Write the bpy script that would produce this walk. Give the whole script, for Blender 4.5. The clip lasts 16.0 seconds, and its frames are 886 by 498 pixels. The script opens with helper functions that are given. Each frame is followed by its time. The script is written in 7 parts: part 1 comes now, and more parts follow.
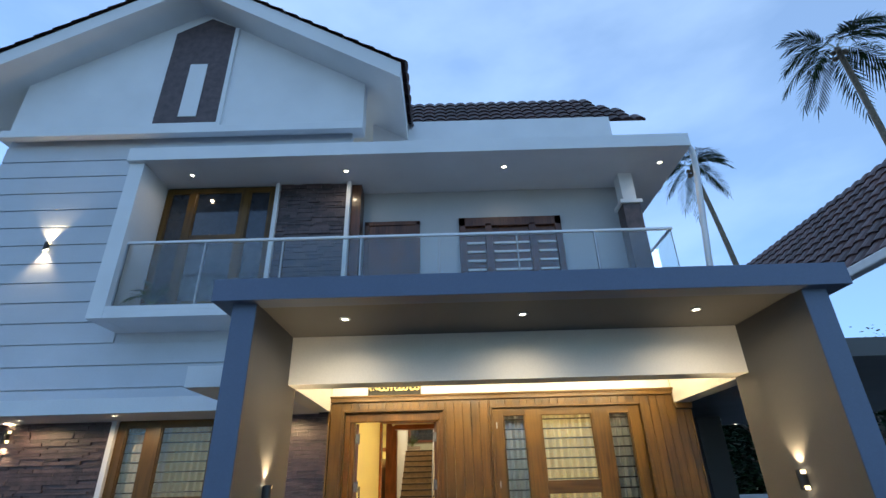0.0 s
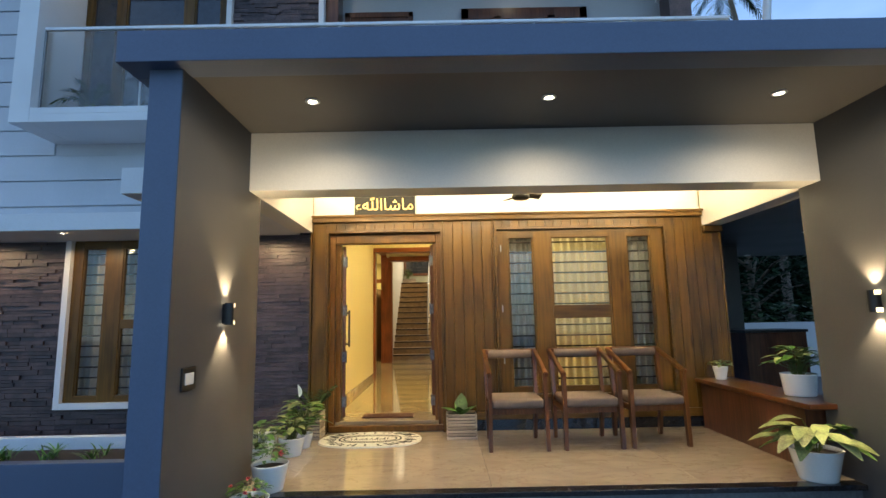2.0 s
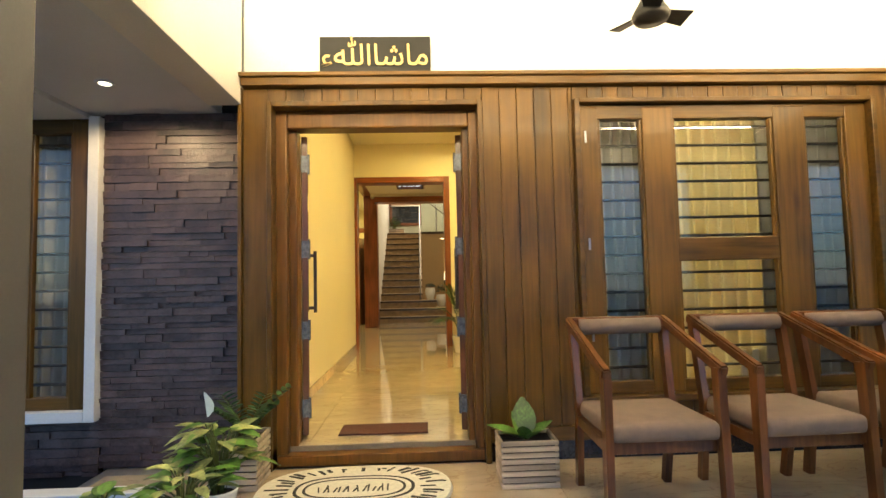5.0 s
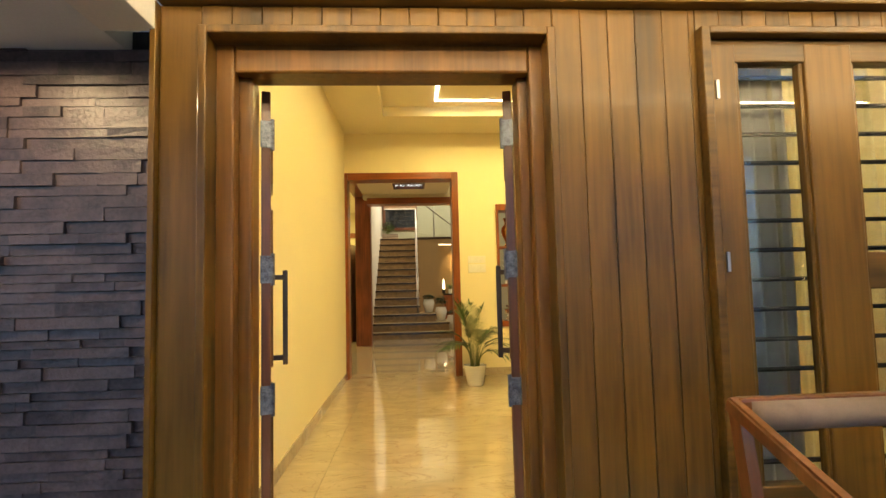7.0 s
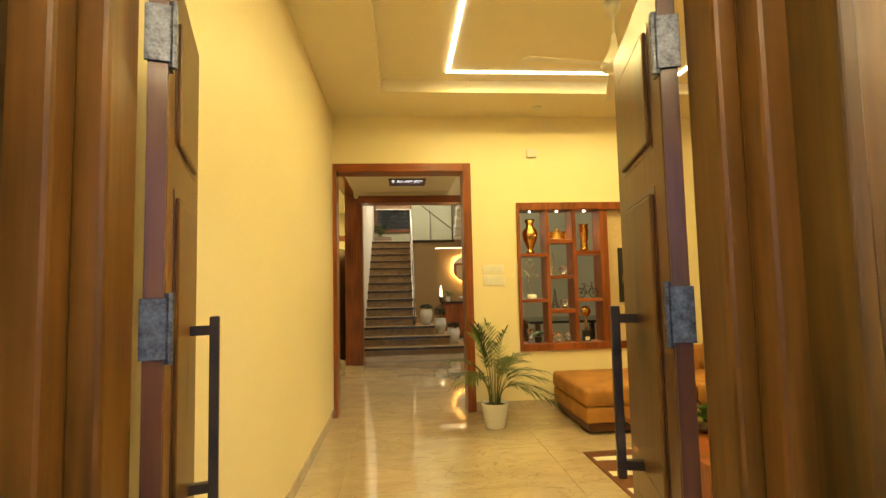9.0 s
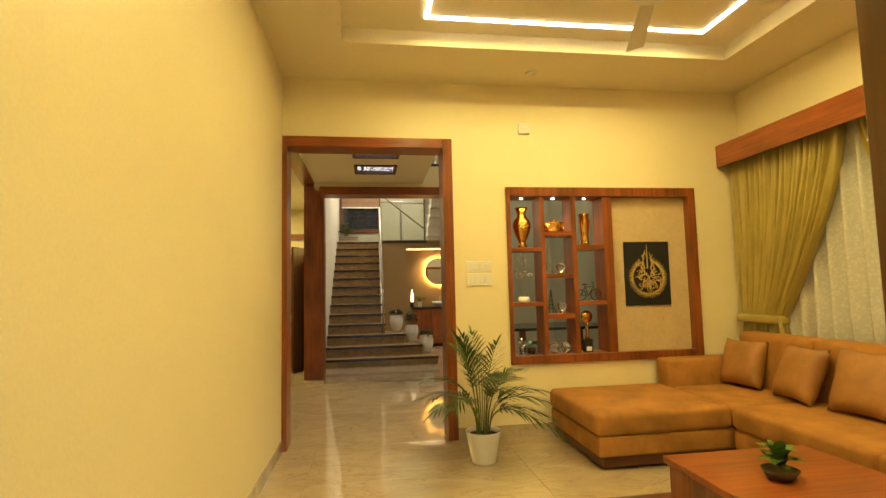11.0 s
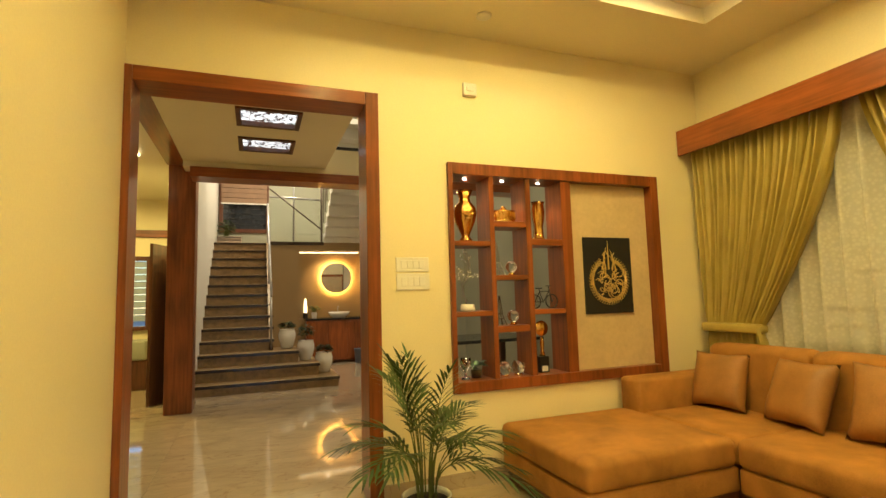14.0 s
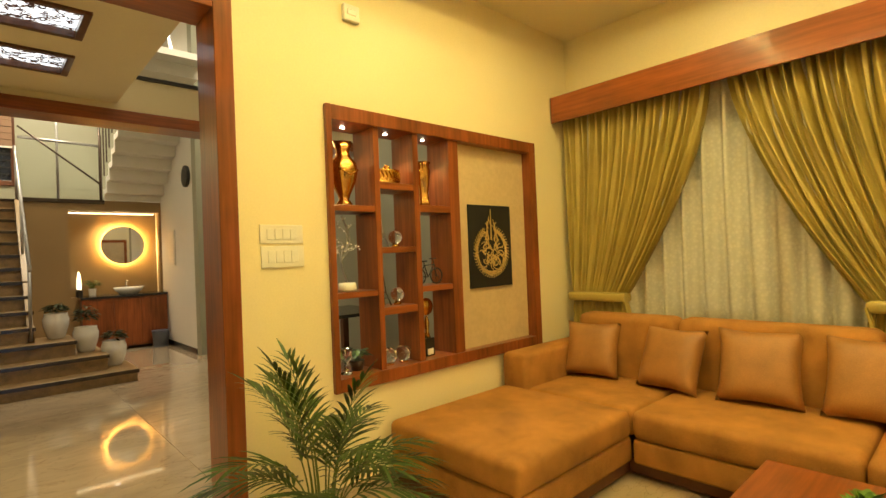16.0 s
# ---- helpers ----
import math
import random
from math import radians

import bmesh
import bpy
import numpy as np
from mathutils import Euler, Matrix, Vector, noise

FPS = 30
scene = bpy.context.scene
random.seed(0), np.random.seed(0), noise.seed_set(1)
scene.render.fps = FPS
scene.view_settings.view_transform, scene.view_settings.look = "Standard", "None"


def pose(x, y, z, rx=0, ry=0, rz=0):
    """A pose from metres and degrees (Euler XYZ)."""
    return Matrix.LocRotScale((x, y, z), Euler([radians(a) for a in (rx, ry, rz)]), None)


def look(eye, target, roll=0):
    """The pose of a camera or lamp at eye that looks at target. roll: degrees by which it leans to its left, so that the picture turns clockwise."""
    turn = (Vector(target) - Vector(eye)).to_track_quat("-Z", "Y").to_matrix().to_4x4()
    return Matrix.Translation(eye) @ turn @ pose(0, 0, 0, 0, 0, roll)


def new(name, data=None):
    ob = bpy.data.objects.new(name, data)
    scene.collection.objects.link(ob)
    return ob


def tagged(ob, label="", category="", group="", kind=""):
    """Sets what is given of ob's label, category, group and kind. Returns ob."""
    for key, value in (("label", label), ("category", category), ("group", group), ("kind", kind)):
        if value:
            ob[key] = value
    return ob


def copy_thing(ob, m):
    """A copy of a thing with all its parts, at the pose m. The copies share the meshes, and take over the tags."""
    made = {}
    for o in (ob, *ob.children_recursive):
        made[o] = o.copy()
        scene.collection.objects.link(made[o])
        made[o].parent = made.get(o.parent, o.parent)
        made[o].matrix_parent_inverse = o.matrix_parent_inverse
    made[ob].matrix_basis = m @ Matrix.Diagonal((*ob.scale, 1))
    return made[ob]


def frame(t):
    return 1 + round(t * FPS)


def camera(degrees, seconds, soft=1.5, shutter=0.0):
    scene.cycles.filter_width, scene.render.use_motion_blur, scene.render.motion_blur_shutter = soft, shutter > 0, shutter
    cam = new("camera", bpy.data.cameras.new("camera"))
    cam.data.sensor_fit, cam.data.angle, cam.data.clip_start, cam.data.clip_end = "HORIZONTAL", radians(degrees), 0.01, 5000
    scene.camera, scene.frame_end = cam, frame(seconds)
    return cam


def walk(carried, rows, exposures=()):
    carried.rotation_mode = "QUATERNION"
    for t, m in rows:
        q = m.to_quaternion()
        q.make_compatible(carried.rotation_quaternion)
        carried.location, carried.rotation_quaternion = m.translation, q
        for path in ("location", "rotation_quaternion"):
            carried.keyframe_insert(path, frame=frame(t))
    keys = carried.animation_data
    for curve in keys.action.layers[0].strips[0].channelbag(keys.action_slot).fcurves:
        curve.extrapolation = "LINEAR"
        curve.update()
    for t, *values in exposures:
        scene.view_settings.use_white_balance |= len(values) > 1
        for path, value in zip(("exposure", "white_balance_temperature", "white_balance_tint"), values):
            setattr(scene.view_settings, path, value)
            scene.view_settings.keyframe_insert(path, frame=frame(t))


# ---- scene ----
cam = camera(83.0, 16.0)
PATH = [
    (0, (-0.073, -0.5, 1.304), (-0.072, 1.332, 2.182), -1.6),
    (0.5, (-0.079, -0.248, 1.292), (-0.077, 1.647, 2.027), -1.6),
    (1, (-0.086, 0.018, 1.286), (-0.084, 1.967, 1.863), -1.4),
    (1.5, (-0.088, 0.337, 1.271), (-0.086, 2.324, 1.696), -1.3),
    (2, (-0.117, 0.672, 1.227), (-0.112, 2.684, 1.51), -1.1),
    (2.5, (-0.181, 1.066, 1.222), (-0.171, 3.093, 1.364), -1.1),
    (3, (-0.237, 1.492, 1.171), (-0.215, 3.522, 1.263), -1.1),
    (3.5, (-0.295, 1.957, 1.135), (-0.26, 3.986, 1.23), -1.1),
    (6, (-0.628, 4.097, 1.134), (-0.525, 6.122, 1.271), -1.4),
    (6.5, (-0.665, 4.36, 1.211), (-0.555, 6.384, 1.352), -1.4),
    (7, (-0.69, 4.666, 1.282), (-0.569, 6.69, 1.42), -1.4),
    (7.5, (-0.715, 4.98, 1.338), (-0.587, 7.003, 1.478), -1.2),
    (8, (-0.785, 5.281, 1.397), (-0.645, 7.304, 1.539), -1.2),
    (8.5, (-0.815, 5.557, 1.431), (-0.668, 7.579, 1.574), -1.2),
    (9, (-0.843, 5.859, 1.435), (-0.677, 7.88, 1.578), -1.3),
    (11.5, (-0.82, 7.044, 1.375), (-0.483, 9.04, 1.545), -1.3),
    (12, (-0.857, 7.26, 1.391), (-0.472, 9.248, 1.563), -1.3),
    (12.5, (-0.874, 7.427, 1.384), (-0.456, 9.407, 1.562), -1.4),
    (13, (-0.864, 7.624, 1.365), (-0.381, 9.59, 1.545), -1.5),
    (13.5, (-0.862, 7.828, 1.372), (-0.28, 9.766, 1.556), -1.6),
    (14, (-0.864, 8.014, 1.357), (-0.147, 9.906, 1.551), -1.6),
    (14.5, (-0.921, 8.197, 1.37), (-0.044, 10.023, 1.524), -1.8),
    (15, (-0.978, 8.393, 1.358), (0.071, 10.131, 1.455), -2.1),
    (15.5, (-0.999, 8.607, 1.408), (0.217, 10.235, 1.454), -2.1),
    (16, (-0.998, 8.799, 1.443), (0.376, 10.297, 1.467), -2.3),
]
walk(cam, [(t, look(eye, target, roll)) for t, eye, target, roll in PATH],
     exposures=[(0.0, 0.0), (3.5, 0.0), (6.5, 0.08), (8.5, 0.0), (9.5, -0.06), (11.5, -0.2), (16.0, -0.12)])

# ---- world and sun ----
world = bpy.data.worlds.new("dusk")
scene.world = world
world.use_nodes = True
wn = world.node_tree
sky = wn.nodes.new("ShaderNodeTexSky")
sky.sky_type, sky.sun_disc = "NISHITA", False
sky.sun_elevation, sky.sun_rotation = radians(7.0), radians(335)
sky.air_density, sky.dust_density, sky.ozone_density = 1.0, 0.1, 4.0
# thin evening cloud over the blue
wtc = wn.nodes.new("ShaderNodeTexCoord")
wmap = wn.nodes.new("ShaderNodeMapping")
wmap.inputs["Scale"].default_value = (1.6, 1.6, 4.0)
wnoise = wn.nodes.new("ShaderNodeTexNoise")
wnoise.inputs["Scale"].default_value, wnoise.inputs["Detail"].default_value = 1.6, 6.0
wramp = wn.nodes.new("ShaderNodeValToRGB")
wramp.color_ramp.elements[0].position, wramp.color_ramp.elements[1].position = 0.45, 0.75
wramp.color_ramp.elements[0].color = (0.32, 0.32, 0.32, 1)
wramp.color_ramp.elements[1].color = (0.6, 0.6, 0.6, 1)
wmix = wn.nodes.new("ShaderNodeMix")
wmix.data_type = "RGBA"
wmix.inputs["B"].default_value = (4.8, 6.8, 9.6, 1)
wn.links.new(wtc.outputs["Generated"], wmap.inputs["Vector"])
wn.links.new(wmap.outputs["Vector"], wnoise.inputs["Vector"])
wn.links.new(wnoise.outputs["Fac"], wramp.inputs["Fac"])
wn.links.new(wramp.outputs["Color"], wmix.inputs["Factor"])
wtint = wn.nodes.new("ShaderNodeMix")
wtint.data_type, wtint.blend_type = "RGBA", "MULTIPLY"
wtint.inputs["Factor"].default_value = 1.0
wtint.inputs["B"].default_value = (1.7, 2.1, 2.5, 1)
wn.links.new(sky.outputs["Color"], wtint.inputs["A"])
wn.links.new(wtint.outputs["Result"], wmix.inputs["A"])
wn.links.new(wmix.outputs["Result"], wn.nodes["Background"].inputs["Color"])
wn.nodes["Background"].inputs["Strength"].default_value = 0.16

sun = new("sun", bpy.data.lights.new("sun", "SUN"))
sun.data.energy, sun.data.angle, sun.data.color = 0.5, radians(20), (0.75, 0.86, 1.0)
sun.matrix_world = look((0, 0, 0), (0.35, -0.8, -0.2))

WARM = (1.0, 0.72, 0.38)
YELLOW = (1.0, 0.755, 0.235)
COVE = (1.0, 0.80, 0.46)
WHITE = (1.0, 0.835, 0.58)


def area(name, m, sx, sy, power, color, spread=180):
    d = bpy.data.lights.new(name, "AREA")
    d.shape, d.size, d.size_y, d.energy, d.color, d.spread = "RECTANGLE", sx, sy, power, color, radians(spread)
    ob = new(name, d)
    ob.matrix_world = m
    return ob


def spot(name, eye, target, power, color, angle, blend=0.6, radius=0.03):
    d = bpy.data.lights.new(name, "SPOT")
    d.energy, d.color, d.spot_size, d.spot_blend, d.shadow_soft_size = power, color, radians(angle), blend, radius
    ob = new(name, d)
    ob.matrix_world = look(eye, target)
    return ob


def point(name, at, power, color, radius=0.06):
    d = bpy.data.lights.new(name, "POINT")
    d.energy, d.color, d.shadow_soft_size = power, color, radius
    ob = new(name, d)
    ob.location = at
    return ob


# porch cove, behind the beam and the side beams, shining on the ceiling
area("cove_lamp", look((0.66, 5.02, 2.62), (0.66, 5.5, 3.4)), 4.5, 0.06, 185, COVE)
area("cove_lamp", look((-1.56, 5.85, 2.62), (-1.1, 5.85, 3.4)), 0.06, 1.3, 45, COVE)
area("cove_lamp", look((2.92, 5.85, 2.62), (2.5, 5.85, 3.4)), 0.06, 1.3, 45, COVE)
# living room light line in the tray
area("tray_lamp", pose(0.73, 10.25, 3.395), 2.25, 0.03, 36, YELLOW, 172)
area("tray_lamp", pose(0.73, 7.76, 3.395), 2.25, 0.03, 36, YELLOW, 172)
area("tray_lamp", pose(-0.25, 9.0, 3.395), 0.03, 2.75, 36, YELLOW, 172)
area("tray_lamp", pose(1.72, 9.0, 3.395), 0.03, 2.75, 36, YELLOW, 172)
area("bedroom_lamp", pose(-4.2, 8.4, 2.8), 0.8, 0.8, 5, YELLOW)
# hall: two unseen fill lights added over the stairs, then dining room, wash corner
area("stairwell_fill", pose(1.5, 14.6, 5.85), 1.2, 1.2, 150, WHITE)
area("landing_fill", pose(-0.3, 18.6, 5.2), 0.8, 0.8, 130, WHITE)
area("dining_lamp", pose(-2.9, 15.6, 3.02), 1.0, 1.0, 100, YELLOW)
spot("wash_lamp", (0.66, 19.12, 2.38), (0.70, 19.16, 1.3), 38, WARM, 130)

# ---- materials ----
def material(name, color, rough=0.6, metal=0.0, var=0.12, scale=6.0, fine=90.0, bump=0.15, stretch=(1, 1, 1), rand=0.0, coat=0.0,
             spec=0.5, dark=None, island=False, grain=None):
    """A surface with broad stains, fine grain and relief at real size."""
    m = bpy.data.materials.new(name)
    m.use_nodes = True
    nt = m.node_tree
    b = nt.nodes["Principled BSDF"]
    geo = nt.nodes.new("ShaderNodeNewGeometry")
    mp = nt.nodes.new("ShaderNodeMapping")
    mp.inputs["Scale"].default_value = stretch
    nt.links.new(geo.outputs["Position"], mp.inputs["Vector"])
    n1 = nt.nodes.new("ShaderNodeTexNoise")
    n1.inputs["Scale"].default_value, n1.inputs["Detail"].default_value = scale, 4
    n2 = nt.nodes.new("ShaderNodeTexNoise")
    n2.inputs["Scale"].default_value, n2.inputs["Detail"].default_value = fine, 3
    nt.links.new(mp.outputs["Vector"], n1.inputs["Vector"])
    if grain:
        mg = nt.nodes.new("ShaderNodeMapping")
        mg.inputs["Scale"].default_value = grain
        nt.links.new(geo.outputs["Position"], mg.inputs["Vector"])
        nt.links.new(mg.outputs["Vector"], n2.inputs["Vector"])
    else:
        nt.links.new(mp.outputs["Vector"], n2.inputs["Vector"])
    add = nt.nodes.new("ShaderNodeMath")
    add.operation = "MULTIPLY_ADD"
    add.inputs[1].default_value = 0.45
    nt.links.new(n2.outputs["Fac"], add.inputs[0])
    half = nt.nodes.new("ShaderNodeMath")
    half.operation = "MULTIPLY"
    half.inputs[1].default_value = 0.6
    nt.links.new(n1.outputs["Fac"], half.inputs[0])
    nt.links.new(half.outputs[0], add.inputs[2])
    last = add.outputs[0]
    if rand or island:
        if island:
            src = geo.outputs["Random Per Island"]
        else:
            src = nt.nodes.new("ShaderNodeObjectInfo").outputs["Random"]
        r = nt.nodes.new("ShaderNodeMath")
        r.operation = "MULTIPLY_ADD"
        r.inputs[1].default_value = rand
        nt.links.new(src, r.inputs[0])
        sub = nt.nodes.new("ShaderNodeMath")
        sub.inputs[1].default_value = -rand * 0.5
        nt.links.new(last, sub.inputs[0])
        nt.links.new(sub.outputs[0], r.inputs[2])
        last = r.outputs[0]
    ramp = nt.nodes.new("ShaderNodeValToRGB")
    lo = dark or tuple(c * (1 - 2.2 * var) for c in color)
    hi = tuple(min(1, c * (1 + 1.4 * var)) for c in color)
    e = ramp.color_ramp.elements
    e[0].position, e[0].color = 0.33, (*lo, 1)
    e[1].position, e[1].color = 0.72, (*hi, 1)
    nt.links.new(last, ramp.inputs["Fac"])
    nt.links.new(ramp.outputs["Color"], b.inputs["Base Color"])
    rr = nt.nodes.new("ShaderNodeMapRange")
    rr.inputs["To Min"].default_value, rr.inputs["To Max"].default_value = max(0.02, rough * 0.8), min(1, rough * 1.2)
    nt.links.new(n1.outputs["Fac"], rr.inputs["Value"])
    nt.links.new(rr.outputs[0], b.inputs["Roughness"])
    b.inputs["Metallic"].default_value = metal
    b.inputs["Coat Weight"].default_value = coat
    b.inputs["Coat Roughness"].default_value = 0.12
    b.inputs["Specular IOR Level"].default_value = spec
    if bump:
        bp = nt.nodes.new("ShaderNodeBump")
        bp.inputs["Strength"].default_value, bp.inputs["Distance"].default_value = bump, 0.004
        nt.links.new(n2.outputs["Fac"], bp.inputs["Height"])
        nt.links.new(bp.outputs["Normal"], b.inputs["Normal"])
    return m


def wood(name, color, axis, rough=0.35, rand=0.25, coat=0.3, dark=None):
    s = {"x": (0.35, 1, 1), "y": (1, 0.35, 1), "z": (1, 1, 0.35)}[axis]
    g = {"x": (0.05, 1, 1), "y": (1, 0.05, 1), "z": (1, 1, 0.05)}[axis]
    return material(name, color, rough, 0, 0.26, 5.0, 42.0, 0.08, s, rand, coat, 0.28, dark, grain=g)


def knotty(m, axis):
    """Adds scattered long dark knots and slow changes of tone to a wood."""
    nt = m.node_tree
    b = nt.nodes["Principled BSDF"]
    old = b.inputs["Base Color"].links[0].from_socket
    geo = nt.nodes.new("ShaderNodeNewGeometry")
    mp = nt.nodes.new("ShaderNodeMapping")
    mp.inputs["Scale"].default_value = {"x": (1.7, 6.5, 6.5), "z": (6.5, 6.5, 1.7)}[axis]
    v = nt.nodes.new("ShaderNodeTexVoronoi")
    v.inputs["Scale"].default_value, v.inputs["Randomness"].default_value = 0.8, 1.0
    rmp = nt.nodes.new("ShaderNodeValToRGB")
    e = rmp.color_ramp.elements
    e[0].position, e[0].color = 0.05, (0.75, 0.75, 0.75, 1)
    e[1].position, e[1].color = 0.17, (0.0, 0.0, 0.0, 1)
    mx = nt.nodes.new("ShaderNodeMix")
    mx.data_type = "RGBA"
    mx.inputs["B"].default_value = (0.035, 0.014, 0.004, 1)
    nt.links.new(geo.outputs["Position"], mp.inputs["Vector"])
    nt.links.new(mp.outputs["Vector"], v.inputs["Vector"])
    nt.links.new(v.outputs["Distance"], rmp.inputs["Fac"])
    nt.links.new(rmp.outputs["Color"], mx.inputs["Factor"])
    nt.links.new(old, mx.inputs["A"])
    nt.links.new(mx.outputs["Result"], b.inputs["Base Color"])
    return m


def marble(name, color, vein, rough):
    """Polished vitrified tile with soft clouds and thin streaks."""
    m = bpy.data.materials.new(name)
    m.use_nodes = True
    nt = m.node_tree
    b = nt.nodes["Principled BSDF"]
    geo = nt.nodes.new("ShaderNodeNewGeometry")
    mp = nt.nodes.new("ShaderNodeMapping")
    mp.inputs["Scale"].default_value, mp.inputs["Rotation"].default_value = (1.0, 2.2, 1), (0, 0, 0.5)
    oi = nt.nodes.new("ShaderNodeObjectInfo")
    sh = nt.nodes.new("ShaderNodeVectorMath")
    sh.operation = "ADD"
    nt.links.new(geo.outputs["Position"], sh.inputs[0])
    nt.links.new(oi.outputs["Random"], sh.inputs[1])
    nt.links.new(sh.outputs[0], mp.inputs["Vector"])
    n1 = nt.nodes.new("ShaderNodeTexNoise")
    n1.inputs["Scale"].default_value, n1.inputs["Detail"].default_value, n1.inputs["Distortion"].default_value = 2.2, 6, 1.2
    nt.links.new(mp.outputs["Vector"], n1.inputs["Vector"])
    r1 = nt.nodes.new("ShaderNodeValToRGB")
    r1.color_ramp.elements[0].position, r1.color_ramp.elements[0].color = 0.35, (*[c * 0.82 for c in color], 1)
    r1.color_ramp.elements[1].position, r1.color_ramp.elements[1].color = 0.68, (*color, 1)
    nt.links.new(n1.outputs["Fac"], r1.inputs["Fac"])
    n2 = nt.nodes.new("ShaderNodeTexNoise")
    n2.inputs["Scale"].default_value, n2.inputs["Detail"].default_value, n2.inputs["Distortion"].default_value = 1.6, 8, 2.5
    nt.links.new(mp.outputs["Vector"], n2.inputs["Vector"])
    r2 = nt.nodes.new("ShaderNodeValToRGB")
    r2.color_ramp.elements[0].position, r2.color_ramp.elements[0].color = 0.485, (0, 0, 0, 1)
    r2.color_ramp.elements[1].position, r2.color_ramp.elements[1].color = 0.5, (0.55, 0.55, 0.55, 1)
    e = r2.color_ramp.elements.new(0.515)
    e.color = (0, 0, 0, 1)
    nt.links.new(n2.outputs["Fac"], r2.inputs["Fac"])
    mx = nt.nodes.new("ShaderNodeMix")
    mx.data_type = "RGBA"
    mx.inputs["B"].default_value = (*vein, 1)
    nt.links.new(r2.outputs["Color"], mx.inputs["Factor"])
    nt.links.new(r1.outputs["Color"], mx.inputs["A"])
    nt.links.new(mx.outputs["Result"], b.inputs["Base Color"])
    rr = nt.nodes.new("ShaderNodeMapRange")
    rr.inputs["To Min"].default_value, rr.inputs["To Max"].default_value = rough * 0.6, rough * 1.6
    nt.links.new(n1.outputs["Fac"], rr.inputs["Value"])
    nt.links.new(rr.outputs[0], b.inputs["Roughness"])
    b.inputs["Coat Weight"].default_value, b.inputs["Coat Roughness"].default_value = 0.5, 0.03
    return m


def glow(name, color, strength):
    m = bpy.data.materials.new(name)
    m.use_nodes = True
    b = m.node_tree.nodes["Principled BSDF"]
    b.inputs["Base Color"].default_value = (*color, 1)
    b.inputs["Emission Color"].default_value, b.inputs["Emission Strength"].default_value = (*color, 1), strength
    return m


def clear(name, color, rough, ior=1.45):
    m = bpy.data.materials.new(name)
    m.use_nodes = True
    b = m.node_tree.nodes["Principled BSDF"]
    b.inputs["Base Color"].default_value = (*color, 1)
    b.inputs["Transmission Weight"].default_value, b.inputs["Roughness"].default_value, b.inputs["IOR"].default_value = 1, rough, ior
    return m


def sheer(name, color, see, through_=0.5):
    """Net cloth: partly lets light straight through, partly glows with what falls on it."""
    m = bpy.data.materials.new(name)
    m.use_nodes = True
    nt = m.node_tree
    nt.nodes.remove(nt.nodes["Principled BSDF"])
    out = nt.nodes["Material Output"]
    tr, df, tl = nt.nodes.new("ShaderNodeBsdfTransparent"), nt.nodes.new("ShaderNodeBsdfDiffuse"), nt.nodes.new("ShaderNodeBsdfTranslucent")
    df.inputs["Color"].default_value, tl.inputs["Color"].default_value = (*color, 1), (*color, 1)
    a, c = nt.nodes.new("ShaderNodeMixShader"), nt.nodes.new("ShaderNodeMixShader")
    a.inputs[0].default_value = through_
    nt.links.new(df.outputs[0], a.inputs[1])
    nt.links.new(tl.outputs[0], a.inputs[2])
    geo = nt.nodes.new("ShaderNodeNewGeometry")
    n = nt.nodes.new("ShaderNodeTexVoronoi")
    n.inputs["Scale"].default_value = 38
    nt.links.new(geo.outputs["Position"], n.inputs["Vector"])
    mr = nt.nodes.new("ShaderNodeMapRange")
    mr.inputs["From Max"].default_value = 0.6
    mr.inputs["To Min"].default_value, mr.inputs["To Max"].default_value = see - 0.06, see + 0.05
    nt.links.new(n.outputs["Distance"], mr.inputs["Value"])
    nt.links.new(mr.outputs[0], c.inputs[0])
    nt.links.new(a.outputs[0], c.inputs[1])
    nt.links.new(tr.outputs[0], c.inputs[2])
    nt.links.new(c.outputs[0], out.inputs["Surface"])
    return m


def leafy(name, color, rough=0.4):
    m = material(name, color, rough, 0, 0.3, 14, 70, 0.1, rand=0.35, island=True, spec=0.5 if rough < 0.55 else 0.1)
    b = m.node_tree.nodes["Principled BSDF"]
    b.inputs["Subsurface Weight"].default_value = 0.0
    return m


SIDING = material("siding_paint", (0.50, 0.52, 0.56), 0.55, var=0.05, scale=1.2, bump=0.06)
OUT_WHITE = material("outside_white_paint", (0.70, 0.70, 0.71), 0.55, var=0.04, scale=1.5, bump=0.06)
SLATE = material("slate_blue_paint", (0.09, 0.118, 0.185), 0.42, var=0.06, scale=1.4, bump=0.05)
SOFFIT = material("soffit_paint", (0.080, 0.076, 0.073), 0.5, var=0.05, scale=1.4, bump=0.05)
BEIGE = material("beige_paint", (0.76, 0.72, 0.66), 0.55, var=0.04, scale=1.5, bump=0.05)
CREAM = material("cream_wall_paint", (0.80, 0.71, 0.46), 0.42, var=0.03, scale=1.0, bump=0.05)
CEILING = material("cream_ceiling_paint", (0.80, 0.73, 0.54), 0.6, var=0.03, scale=1.0, bump=0.04)
HALL_WHITE = material("hall_white_paint", (0.74, 0.73, 0.68), 0.5, var=0.03, scale=1.0, bump=0.04)
# white balcony wall, with the dimness of the recess put into its grey
BALCONY_SHADED = material("shaded_balcony_white", (0.42, 0.42, 0.43), 0.55, var=0.04, scale=1.2, bump=0.05)
OLIVE = material("olive_brown_paint", (0.30, 0.20, 0.09), 0.4, var=0.06, scale=1.2, bump=0.05)
PALE_GREEN = material("grey_green_paint", (0.31, 0.315, 0.235), 0.5, var=0.04, scale=1.2, bump=0.05)
